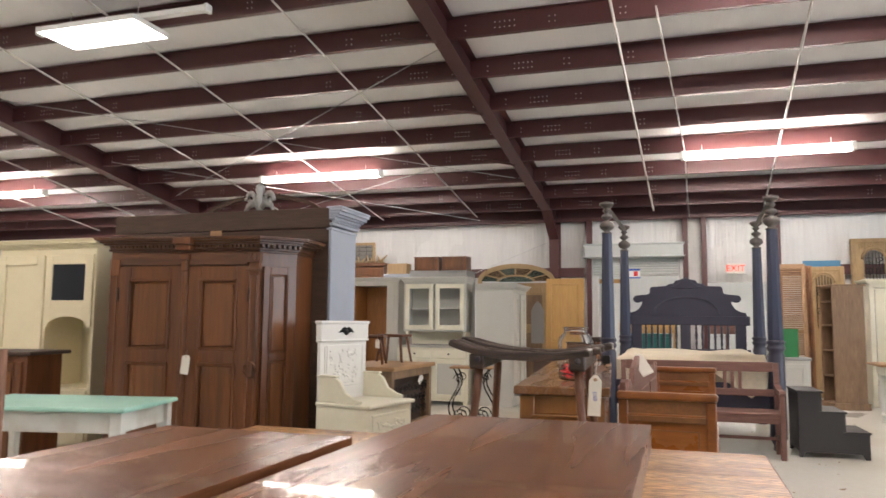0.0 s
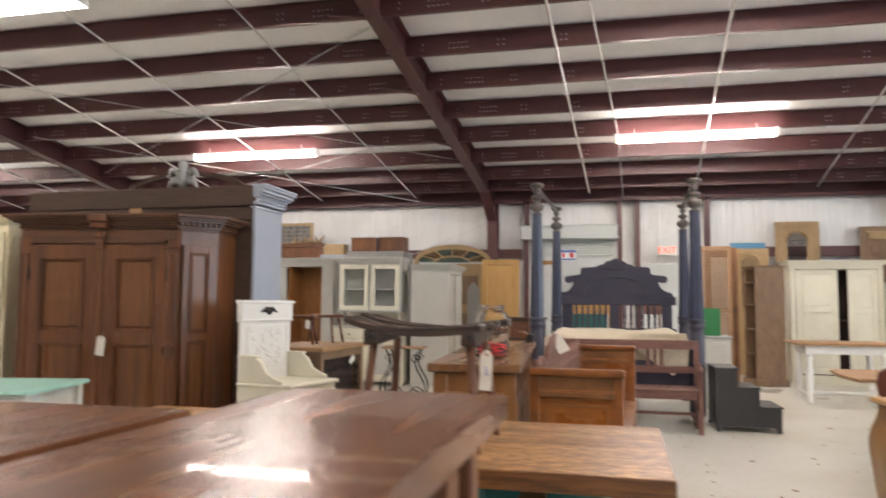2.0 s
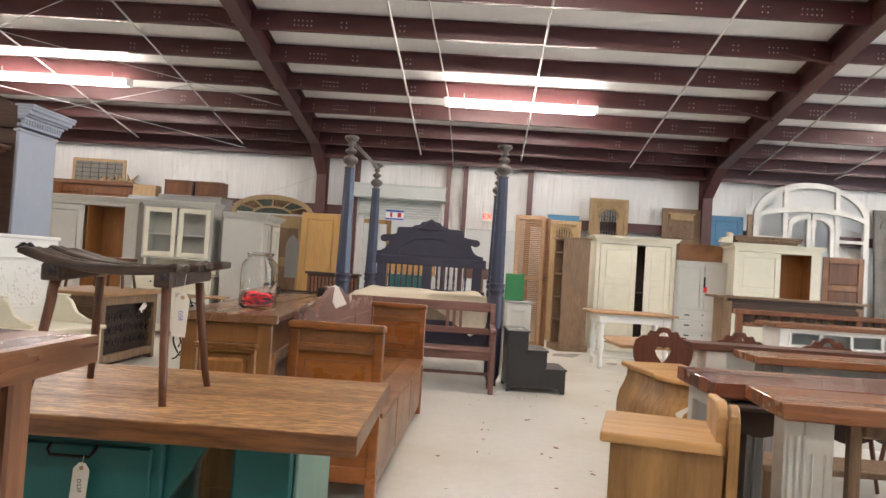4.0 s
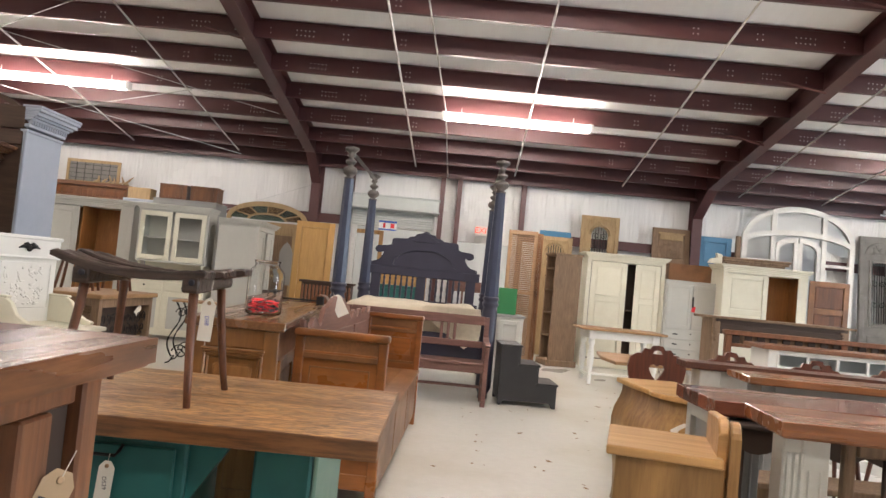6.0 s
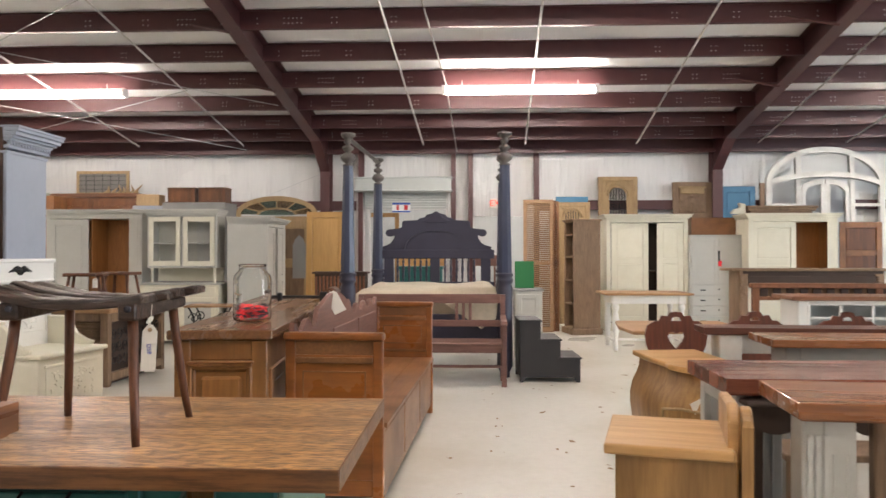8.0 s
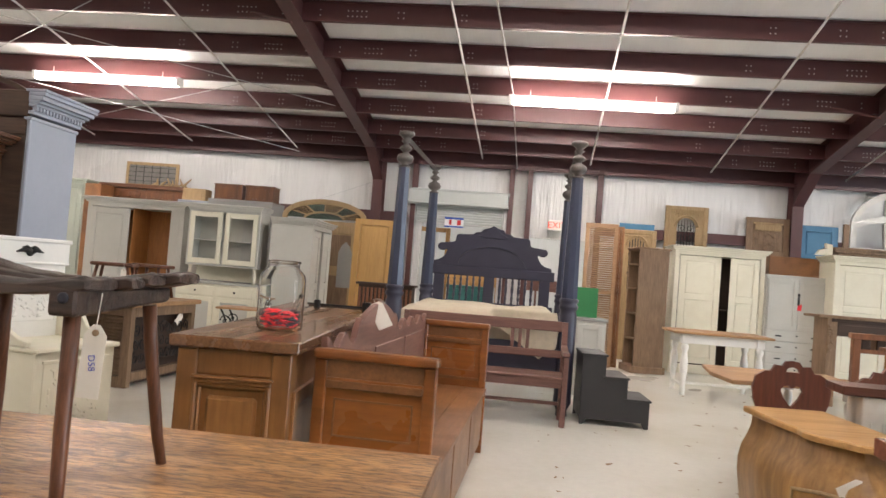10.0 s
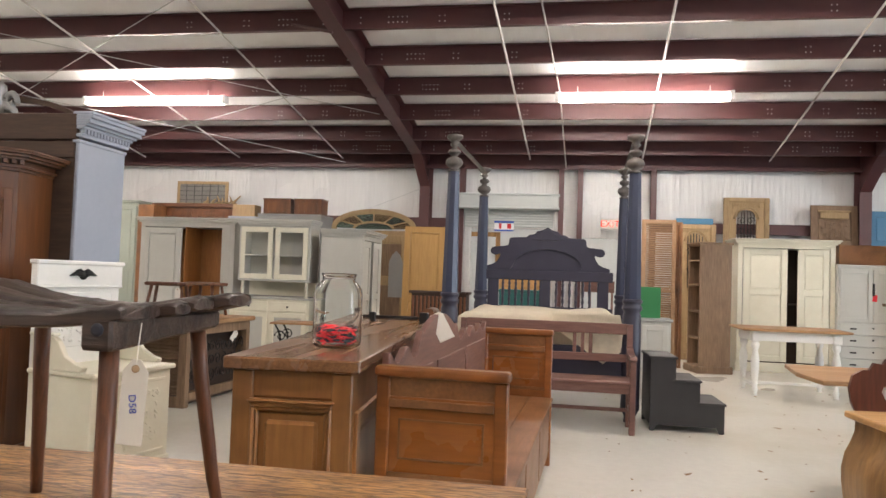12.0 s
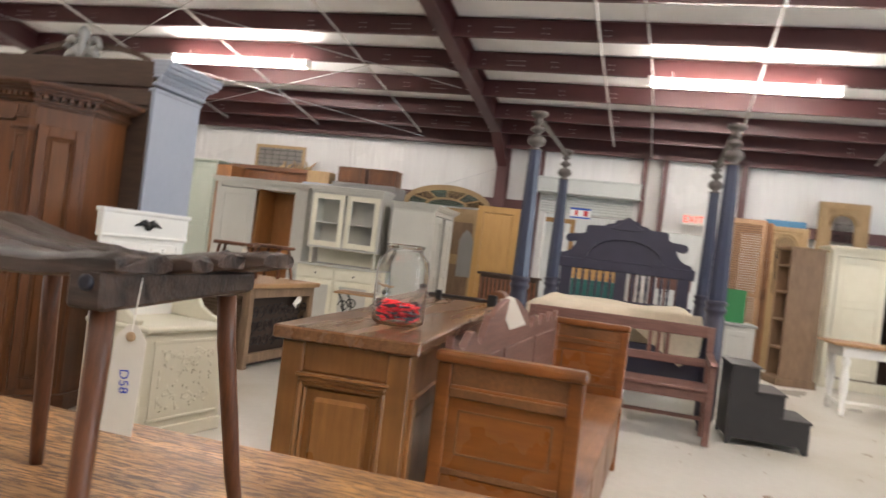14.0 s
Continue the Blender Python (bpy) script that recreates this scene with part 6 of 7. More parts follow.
t = thing("corner_table", "oak topped corner table with a pointed end and white legs", "table", 2.45, 6.1, 0)
part("tabletop", prism([(-0.535, 0.49), (-0.60, 0.02), (-0.57, -0.36), (0.30, -0.20), (0.30, 0.50)], 0.025, "z", 0.725, bevel=0.004), M_OAK, t)
for x in (0.0, 0.22):
    for y in (-0.05, 0.35):
        turned_leg(t, x, y, 0, 0.725, M_WHITE, 0.8, square=0.08)

def armoire2(name, label, x, y, w, d, h, mat, doors, inner, rz=0, rows=(2, 1), corn=True):
    a = thing(name, label, "armoire", x, y, 0, rz)
    case(a, w, d, h - 0.10, mat, inside=inner)
    part("plinth", boxes([(-w / 2 - 0.015, -0.02, 0.0, w / 2 + 0.015, 0.02, 0.14)], 0.006), mat, a)
    for x0, x1 in doors:
        panelled(a, x0, 0.16, x1, h - 0.14, -0.022, rows, mat, stile=0.085, thick=0.024)
    part("face_frame", boxes([(-w / 2, -0.024, 0.14, -w / 2 + 0.07, 0.0, h - 0.1), (w / 2 - 0.07, -0.024, 0.14, w / 2, 0.0, h - 0.1), (-w / 2 + 0.07, -0.023, h - 0.13, w / 2 - 0.07, 0.0, h - 0.1)], 0.003), mat, a)
    if corn:
        cornice(a, -w / 2, w / 2, -0.024, d, h - 0.10, mat)
    return a
# inside back is dark brown, the shade of the door gap put into colour
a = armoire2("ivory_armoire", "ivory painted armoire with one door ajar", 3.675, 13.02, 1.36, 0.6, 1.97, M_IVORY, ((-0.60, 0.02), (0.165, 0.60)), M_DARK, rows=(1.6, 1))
part("shelf", box(-0.64, 0.02, 1.0, 0.64, 0.58, 1.02, 0), M_BACK, a)
b = thing("rustic_bookcase", "tall rustic brown bookcase with open shelves", "bookcase", 2.55, 12.42, 0, rz=12)
W, D, Hh = 0.28, 0.42, 1.84
part("side", box(-0.20, 0.0, 0.05, 0.26, 0.03, Hh, 0.004), M_RUSTIC, b), part("side", box(-0.20, 0.42, 0.05, 0.26, 0.45, Hh, 0.004), M_RUSTIC, b)
part("back_panel", box(0.24, 0.03, 0.05, 0.26, 0.42, Hh, 0.002), M_RUSTIC, b)
for z in (0.08, 0.48, 0.86, 1.24, 1.60, Hh - 0.02):
    part("shelf", box(-0.20, 0.03, z, 0.24, 0.42, z + 0.025, 0.002), M_RUSTIC, b)
part("plinth", box(-0.24, -0.035, 0, 0.29, 0.48, 0.10, 0.008), M_RUSTIC, b)
part("cornice", boxes([(-0.23, -0.025, Hh, 0.28, 0.47, Hh + 0.03)], 0.006), M_RUSTIC, b)
c = thing("white_chest", "pale grey linen press with drawers below", "cabinet", 4.83, 12.92, 0)
W, Hh = 0.47, 1.60
part("body", box(-W, 0.0, 0.05, W, 0.5, Hh, 0.006), M_PALEGREY, c)
part("top", box(-W - 0.015, -0.015, Hh, W + 0.015, 0.5, Hh + 0.025, 0.005), M_PALEGREY, c)
for x0, x1 in ((-W + 0.03, -0.005), (0.005, W - 0.03)):
    panelled(c, x0, 0.80, x1, 1.56, -0.02, (1,), M_PALEGREY, stile=0.06, thick=0.022, raised=False)
for i in range(4):
    d = part("drawer", box(-W + 0.03, -0.018, 0.10 + i * 0.172, W - 0.03, 0.0, 0.262 + i * 0.172, 0.006), M_PALEGREY, c)
    for x in (-0.26, 0.26):
        part("cup_pull", box(x - 0.045, -0.035, 0.175 + i * 0.172, x + 0.045, -0.018, 0.195 + i * 0.172, 0.006), M_IRON, d)
    knob(d, 0, -0.02, 0.2 + i * 0.172, M_IRON, 0.012)
part("lock", box(-0.01, -0.03, 1.18, 0.02, -0.02, 1.36, 0.002), M_IRON, c)
tag(4.86, 12.895, 1.20, 0, 0.06, 0.10, M_RED, 0, "", None, "red and white price tag on the linen press", 8, 0.1)
tag(5.14, 12.895, 0.66, 0, 0.07, 0.14, M_RED)
for x in (-W, W - 0.06):
    part("foot", box(x, 0, 0, x + 0.06, 0.5, 0.05, 0.004), M_PALEGREY, c)
a = armoire2("open_armoire", "ivory armoire with a door swung open on golden wood", 5.92, 12.62, 1.42, 0.55, 1.96, M_IVORY, ((-0.66, 0.05),), M_GOLDEN, rows=(1.6, 1))
part("inner_side", boxes([(0.66, 0.02, 0.1, 0.68, 0.53, 1.84), (0.05, 0.02, 1.0, 0.66, 0.5, 1.02)], 0.002), M_GOLDEN, a)
part("jamb", box(0.55, -0.024, 0.14, 0.645, 0.0, 1.86, 0.003), M_IVORY, a)
panelled(a, 0.73, 0.16, 1.40, 1.82, -0.05, (1.3, 1, 1), M_SETTLEDARK, M_BROWN, 0.09, 0.024, "open_door", label="open brown inner face of the door")
t = thing("carved_cornice", "loose dark carved cornice lying on the armoire", "cornice", 5.72, 12.68, 1.963)
part("moulding", boxes([(-0.45, 0, 0, 0.55, 0.35, 0.05), (-0.50, -0.04, 0.05, 0.60, 0.38, 0.09), (-0.52, -0.06, 0.09, 0.62, 0.4, 0.13)], 0.008), M_RUSTIC, t)
part("bracket", prism([(-0.75, 0.0), (-0.52, 0.0), (-0.52, 0.16), (-0.62, 0.18), (-0.60, 0.10), (-0.70, 0.08)], 0.1, "y", 0.0, bevel=0.01), M_IVORY, t)
b = thing("plywood_box", "plain brown wooden box standing on the press", "box", 4.85, 13.2, 1.625)
part("panel", box(-0.38, 0, 0, 0.40, 0.25, 0.30, 0.004), M_SETTLEDARK, b)

def old_door(name, label, x, y, w, h, mat, mat2, rows, lean=4, rz=0, thick=0.045, stile=0.11):
    d = thing(name, label, "door", x, y, 0)
    d.matrix_basis = pose(x, y, 0, -lean, 0, rz)
    panelled(d, -w / 2, 0, w / 2, h, 0, rows, mat, mat2, stile, thick, "leaf")
    return d
def grille(parent, x0, x1, z0, z1, y, arched=True):
    n = 6
    for i in range(n):
        x = x0 + (x1 - x0) * (i + 0.5) / n
        part("grille_bar", tube([(x, y, z0), (x, y, z1 - (0.06 * abs(i - 2.5) / 2.5 if arched else 0))], 0.008, 5), M_IRON, parent)
    for cz in (z0 + (z1 - z0) * 0.3, z0 + (z1 - z0) * 0.65):
        for f in (-1, 1):
            part("grille_scroll", tube([((x0 + x1) / 2 + f * 0.08 + q[0], y - 0.008, q[2]) for q in scroll(0, cz, 0.07, 1.3, flip=f)], 0.007, 5), M_IRON, parent)
def carved_panel(x, y, w, h, zg0, zg1, label, mat):
    d = thing("carved_door", label, "door", x, y, 0, group="carved doors")
    d.matrix_basis = pose(x, y, 0, -1.5, 0, 0)
    hole = [(-w * 0.22, zg0), (w * 0.22, zg0)] + arc(0, zg1 - w * 0.22, w * 0.22, w * 0.22, 0, 180, 12)
    part("leaf", prism([(-w / 2, 0), (w / 2, 0), (w / 2, h), (-w / 2, h)], 0.06, "y", 0, holes=(hole,)), mat, d)
    part("frame", boxes([(-w / 2, -0.02, 0, -w / 2 + 0.09, 0, h), (w / 2 - 0.09, -0.02, 0, w / 2, 0, h), (-w / 2 + 0.09, -0.02, h - 0.08, w / 2 - 0.09, 0, h), (-w / 2 + 0.09, -0.02, 0, w / 2 - 0.09, 0, 0.12)], 0.008), mat, d)
    part("arch_moulding", tube([(p[0], -0.01, p[1]) for p in arc(0, zg1 - w * 0.22, w * 0.27, w * 0.27, 0, 180, 14)], 0.018, 6), mat, d)
    floral(d, -w * 0.30, w * 0.30, zg1 + 0.02, h - 0.1, -0.012, mat, 12, 22)
    grille(d, -w * 0.21, w * 0.21, zg0, zg1, 0.03)
    return d
carved_panel(3.71, 15.62, 0.80, 2.90, 2.10, 2.68, "tan carved door with an arched iron grille", M_CARVED)
carved_panel(2.60, 14.3, 0.66, 2.28, 1.2, 2.14, "tan carved door with scrolling iron grille", M_CARVED)
d = old_door("panel_door", "brown carved square panel door with grille", 5.215, 15.5, 0.79, 2.79, M_RUSTIC, M_RUSTIC, (3, 1))
part("frame_moulding", boxes([(-0.28, -0.02, 2.66, 0.28, 0.0, 2.70), (-0.24, -0.03, 2.54, 0.24, 0.0, 2.66)], 0.01), M_CARVED, d)
floral(d, -0.23, 0.23, 2.12, 2.52, 0.008, M_RUSTIC, 17, 60)
old_door("blue_door", "bright blue painted panel door against the wall", 6.14, 15.6, 0.69, 2.69, M_BLUE, M_BLUE, (2, 1.5, 1), 1.5)
d = thing("shutter", "tan louvred shutter standing upright", "shutter", 1.83, 12.8, 0)
d.matrix_basis = pose(1.83, 12.8, 0, -2, 0, 0)
part("frame", boxes([(-0.25, -0.02, 0, -0.19, 0.02, 2.22), (0.19, -0.02, 0, 0.25, 0.02, 2.22), (-0.19, -0.02, 0, 0.19, 0.02, 0.09), (-0.19, -0.02, 2.15, 0.19, 0.02, 2.22), (-0.19, -0.02, 1.12, 0.19, 0.02, 1.18)], 0.004), M_SHUTTER, d)
for i in range(62):
    part("louvre", box(-0.19, -0.018, -0.003, 0.19, 0.018, 0.005, 0.001), M_SHUTTER, d, m=pose(0, 0.002, 0.09 + i * 0.0335, 38, 0, 0))
d = old_door("narrow_board", "narrow orange-brown board beside the shutter", 2.13, 12.9, 0.12, 2.20, M_SETTLEDARK, M_SETTLEDARK, (1,), 2, stile=0.04)
d = old_door("blue_topped_board", "weathered blue-topped door behind the carved door", 2.65, 14.75, 0.62, 2.31, M_CARVED, M_CARVED, (1, 1), 1)
part("top_rail", box(-0.31, -0.002, 2.31, 0.31, 0.047, 2.42, 0.004), M_BLUE, d, "chipped blue painted top rail")
k = thing("small_cabinet", "small pale grey cabinet with a recessed door", "cabinet", 1.43, 9.6, 0)
part("body", box(-0.17, 0.0, 0.0, 0.17, 0.45, 0.84, 0.005), M_PALEGREY, k)
part("top", box(-0.19, -0.02, 0.84, 0.19, 0.47, 0.87, 0.005), M_GREY, k)
panelled(k, -0.14, 0.06, 0.14, 0.80, -0.018, (1,), M_PALEGREY, M_PALEGREY, 0.055, 0.02, raised=False)
g = thing("green_board", "green painted board standing on the small cabinet", "board", 1.40, 9.80, 0.87)
part("panel", box(-0.13, 0, 0, 0.11, 0.025, 0.34, 0.003), M_GREENBOARD, g)

w = thing("arched_window", "large white arched window with divided panes", "window", 8.0, 15.55, 0)
w.matrix_basis = pose(7.84, 15.5, 0, -1.5, 0, 0)
OW, OZ = 1.18, 2.72
out = [(-OW, 0), (OW, 0)] + arc(0, OZ, OW, 0.76, 0, 180, 24)
inn = [(-OW + 0.11, 0.09), (OW - 0.11, 0.09)] + arc(0, OZ, OW - 0.11, 0.65, 0, 180, 24)
part("outer_frame", prism(out, 0.08, "y", 0, holes=(inn,)), M_WINDOW, w)
tr0 = arc(0, 2.60, OW - 0.05, 0.27, 180, 0, 16)
part("transom", prism(tr0 + [(a, z + 0.11) for a, z in tr0][::-1], 0.06, "y", -0.005), M_WINDOW, w)
for x in (-0.5, 0.5):
    part("upper_mullion", box(x * 1.06 - 0.05, -0.004, 2.88, x * 1.06 + 0.05, 0.06, 3.36, 0.004), M_WINDOW, w)
    part("mullion", box(x * 1.06 - 0.05, -0.004, 0.09, x * 1.06 + 0.05, 0.06, 2.82, 0.004), M_WINDOW, w)
part("middle_mullion", box(-0.011, 0.004, 0.09, 0.011, 0.05, 2.72, 0.002), M_WINDOW, w)
for x0, x1 in ((-OW + 0.09, -0.55), (0.55, OW - 0.09)):
    for z in (0.9, 1.6, 2.3):
        part("glazing_bar", box(x0, 0, z - 0.03, x1, 0.05, z + 0.03, 0.003), M_WINDOW, w)
for f in (-1, 1):
    head = [(f * 0.47 * math.cos(radians(a)), 2.62 + 0.20 * math.sin(radians(a))) for a in range(0, 91, 10)]
    hole = [(f * 0.085, 0.20), (f * 0.395, 0.20)] + [(f * (0.085 + 0.31 * math.cos(radians(a))), 2.52 + 0.20 * math.sin(radians(a))) for a in range(0, 91, 15)]
    part("arched_sash", prism([(f * 0.012, 0.09), (f * 0.47, 0.09)] + head[:-1] + [(f * 0.012, 2.82)], 0.05, "y", 0, holes=(hole,)), M_WINDOW, w)
part("pane", prism([(-OW + 0.08, 0.09), (0.5, 0.09), (0.5, 2.3), (0.5, 2.62), (OW - 0.1, 2.5), (OW - 0.1, OZ)] + arc(0, OZ, OW - 0.10, 0.66, 0, 180, 20), 0.005, "y", 0.055), M_FROST, w)
part("edge_board", box(-OW - 0.12, 0.0, 0, -OW - 0.02, 0.06, 2.75, 0.006), M_RUSTIC, w)
for x, mat, wd, l2, hh in ((9.56, M_GREYDOOR, 0.82, "weathered grey carved door with an iron grille", 3.0), (10.46, M_SAGEDARK, 0.84, "weathered grey-green door with leaded panel", 3.15)):
    d = thing("grey_door", l2, "door", x, 15.4, 0, group="grey doors")
    d.matrix_basis = pose(x, 15.4, 0, -2, -1.6, 0)
    hole = [(-0.16, 1.2), (0.16, 1.2), (0.16, 2.45), (-0.16, 2.45)]
    part("leaf", prism([(-wd / 2, 0), (wd / 2, 0), (wd / 2, hh), (-wd / 2, hh)], 0.06, "y", 0, holes=(hole,)), mat, d)
    part("surround", boxes([(-wd / 2, -0.02, 0, -wd / 2 + 0.1, 0, hh), (wd / 2 - 0.1, -0.02, 0, wd / 2, 0, hh), (-0.22, -0.03, 1.12, -0.16, 0, 2.5), (0.16, -0.03, 1.12, 0.22, 0, 2.5), (-0.16, -0.03, 1.12, 0.16, 0, 1.2), (-0.16, -0.03, 2.45, 0.16, 0, 2.52), (-0.24, -0.02, 0.3, 0.24, 0, 0.95)], 0.008), mat, d)
    part("crest", prism(arc(0, 2.62, 0.30, 0.26, 0, 180, 14), 0.03, "y", -0.025, bevel=0.006), mat, d)
    floral(d, -0.2, 0.2, 2.62, 2.82, -0.03, mat, 21, 16)
    grille(d, -0.15, 0.15, 1.2, 2.45, 0.03, False)
e = thing("emergency_light", "white twin-head emergency light on the wall", "emergency light", 9.85, 15.85, 3.40)
part("case", box(-0.2, 0, 0, 0.2, 0.09, 0.14, 0.01), M_WHITE_METAL, e)
part("conduit", tube([(0.05, 0.05, 0), (0.05, 0.05, -1.0)], 0.012, 6), M_GALV, e)
for x in (-0.12, 0.12):
    part("lamp_head", lathe([(0.03, 0), (0.05, 0.05), (0.045, 0.06)], seg=12), M_WHITE_METAL, e, m=pose(x, 0.0, 0.16, 70, 0, 0))

# ---- back row, west part ----
a = armoire2("grey_armoire", "pale grey armoire with one door missing", -4.905, 11.2, 1.46, 0.55, 1.96, M_PALEGREY, ((-0.68, -0.09),), M_GOLDEN, rows=(1,))
part("inner_side", boxes([(0.70, 0.02, 0.1, 0.702, 0.53, 1.84), (-0.06, 0.02, 0.1, -0.05, 0.5, 1.84)], 0), M_GOLDEN, a)
part("jamb", box(0.53, -0.024, 0.14, 0.66, 0.0, 1.86, 0.003), M_PALEGREY, a)
g = thing("glazed_hutch", "cream and grey kitchen hutch with glazed upper doors", "hutch", -3.46, 10.9, 0)
W = 0.51
for piece, r in (("side", (-W, 0, 1.10, -W + 0.025, 0.34, 1.84)), ("side", (W - 0.025, 0, 1.10, W, 0.34, 1.84)), ("back_board", (-W, 0.34, 1.10, W, 0.36, 1.84)), ("top_board", (-W, 0, 1.84, W, 0.36, 1.86)), ("bottom_board", (-W + 0.025, 0, 1.10, W - 0.025, 0.34, 1.125)), ("shelf", (-W + 0.025, 0.03, 1.45, W - 0.025, 0.34, 1.465))):
    part(piece, box(*r, 0.003), M_PALEGREY, g)
cornice(g, -W, W, -0.02, 0.36, 1.86, M_PALEGREY, ((0.01, 0.03), (0.03, 0.03), (0.045, 0.03)))
for x0, x1 in ((-W + 0.03, -0.02), (0.02, W - 0.03)):
    d = part("glazed_door", boxes([(x0, -0.022, 1.13, x0 + 0.065, 0, 1.84), (x1 - 0.065, -0.022, 1.13, x1, 0, 1.84), (x0 + 0.065, -0.022, 1.13, x1 - 0.065, 0, 1.20), (x0 + 0.065, -0.022, 1.77, x1 - 0.065, 0, 1.84)], 0.003), M_IVORY, g)
    part("pane", box(x0 + 0.065, -0.012, 1.20, x1 - 0.065, -0.008, 1.77, 0), M_PANE, d)
part("open_back", box(-W + 0.02, 0.33, 0.90, W - 0.02, 0.35, 1.10, 0), M_IVORY, g)
for x in (-W + 0.05, W - 0.05):
    part("column", lathe([(0.03, 0.885), (0.018, 0.92), (0.028, 0.99), (0.018, 1.06), (0.03, 1.10)], x, 0.05, 10), M_IVORY, g)
part("base_case", box(-W - 0.06, -0.10, 0.06, W + 0.06, 0.36, 0.86, 0.005), M_IVORY, g)
part("worktop", box(-W - 0.08, -0.13, 0.86, W + 0.08, 0.36, 0.885, 0.005), M_PALEGREY, g)
for x0, x1 in ((-W - 0.02, -0.02), (0.02, W + 0.02)):
    d = part("drawer", box(x0, -0.118, 0.70, x1, -0.10, 0.83, 0.005), M_IVORY, g)
    knob(d, (x0 + x1) / 2, -0.118, 0.765, M_IRON)
    panelled(g, x0, 0.10, x1, 0.68, -0.122, (1,), M_IVORY, M_PALEGREY, 0.06, 0.022, raised=False)
for x in (-W - 0.04, W - 0.02):
    part("foot", box(x, -0.08, 0, x + 0.06, 0.34, 0.06, 0.004), M_IVORY, g)
# same dark inside back, painting the shade behind the ajar doors
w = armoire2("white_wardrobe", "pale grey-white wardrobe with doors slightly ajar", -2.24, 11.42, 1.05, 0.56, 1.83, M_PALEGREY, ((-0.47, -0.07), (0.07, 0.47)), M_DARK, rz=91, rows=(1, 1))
for x in (-0.5, 0.44):
    part("foot", box(x, 0, -0.0, x + 0.06, 0.5, 0.06, 0.004), M_PALEGREY, w)
v = thing("stained_glass_arch", "arched golden wood window with green stained glass", "window", -2.535, 12.55, 0)
AW = 0.68
part("frame", prism([(-AW, 0), (AW, 0), (AW, 2.0)] + arc(0, 1.98, AW, 0.29, 0, 180, 20), 0.06, "y", 0, holes=([(-AW + 0.07, 1.93), (AW - 0.07, 1.93)] + arc(0, 1.96, AW - 0.07, 0.23, 0, 180, 20),)), M_CARVED, v)
k0, k1 = arc(0, 1.96, 0.34, 0.12, 180, 0, 12), arc(0, 1.96, 0.30, 0.09, 0, 180, 12)
part("inner_arch", prism(k0 + k1, 0.03, "y", 0.01), M_CARVED, v)
for a2 in (30, 60, 90, 120, 150):
    cx, cz = math.cos(radians(a2)), math.sin(radians(a2))
    part("glazing_bar", tube([(0.31 * cx, 0.02, 1.96 + 0.10 * cz), (0.63 * cx, 0.02, 1.96 + 0.235 * cz)], 0.011, 4), M_CARVED, v)
for i, (a0, a1) in enumerate(((2, 29), (31, 59), (61, 89), (91, 119), (121, 149), (151, 178))):
    part("glass_pane", prism(arc(0, 1.96, 0.62, 0.235, a0, a1, 4) + arc(0, 1.96, 0.33, 0.11, a1, a0, 4), 0.004, "y", 0.025), M_STAIN_A if i % 2 else M_STAIN_B, v)
part("centre_pane", prism(arc(0, 1.955, 0.30, 0.09, 0, 180, 12), 0.004, "y", 0.025), M_STAIN_A, v)
panelled(v, -AW + 0.08, 0.1, AW - 0.08, 1.86, -0.012, (1.5, 1), M_CARVED, M_RUSTIC, 0.12, 0.02, "lower_panel")
part("gothic_light", prism([(0.28, 0.9), (0.50, 0.9), (0.50, 1.45), (0.45, 1.56), (0.39, 1.62), (0.33, 1.56), (0.28, 1.45)], 0.012, "y", -0.02), M_GREY, v)
d = old_door("pine_door", "honey pine panelled door leaning upright", -1.61, 12.0, 0.62, 1.98, M_PINEDOOR, M_PINEDOOR, (1, 0.35, 1.6), 3, thick=0.04, stile=0.09)
t = thing("slatted_radiator_cover", "dark brown slatted wooden cabinet", "cabinet", -1.15, 10.4, 0)
part("top", box(-0.30, -0.02, 1.03, 0.45, 0.3, 1.06, 0.004), M_DARK, t)
part("body", box(-0.27, 0.02, 0, 0.42, 0.28, 1.03, 0.004), M_DARK, t)
for i in range(14):
    part("slat", box(-0.26 + i * 0.05, 0.0, 0.08, -0.232 + i * 0.05, 0.02, 1.0, 0.004), M_PUBLEG, t)
t = thing("sleigh_bed_end", "dark brown scrolled wooden sleigh bed end", "bed end", -0.98, 8.2, 0, rz=4)
part("panel", box(-0.42, 0, 0, 0.18, 0.05, 0.86, 0.006), M_DARK, t)
part("scroll_roll", tube([(0.22, -0.25, 0.86), (0.22, 0.25, 0.86)], 0.085, 14), M_BROWN, t)
part("scroll_post", prism([(0.12, 0), (0.20, 0), (0.26, 0.5), (0.305, 0.84), (0.15, 0.84), (0.16, 0.5)], 0.06, "y", -0.02), M_BROWN, t)
t = thing("iron_clamp_bar", "old iron clamp bar lying on the counter", "clamp", -0.60, 6.25, CZ, rz=0)
part("bar", tube([(-0.25, 0, 0.03), (0.18, 0, 0.03)], 0.008, 6), M_IRON, t)
part("jaw", box(0.14, -0.02, 0.0, 0.20, 0.02, 0.07, 0.006), M_IRON, t), part("jaw", box(-0.2, -0.02, 0.0, -0.16, 0.02, 0.06, 0.006), M_IRON, t)

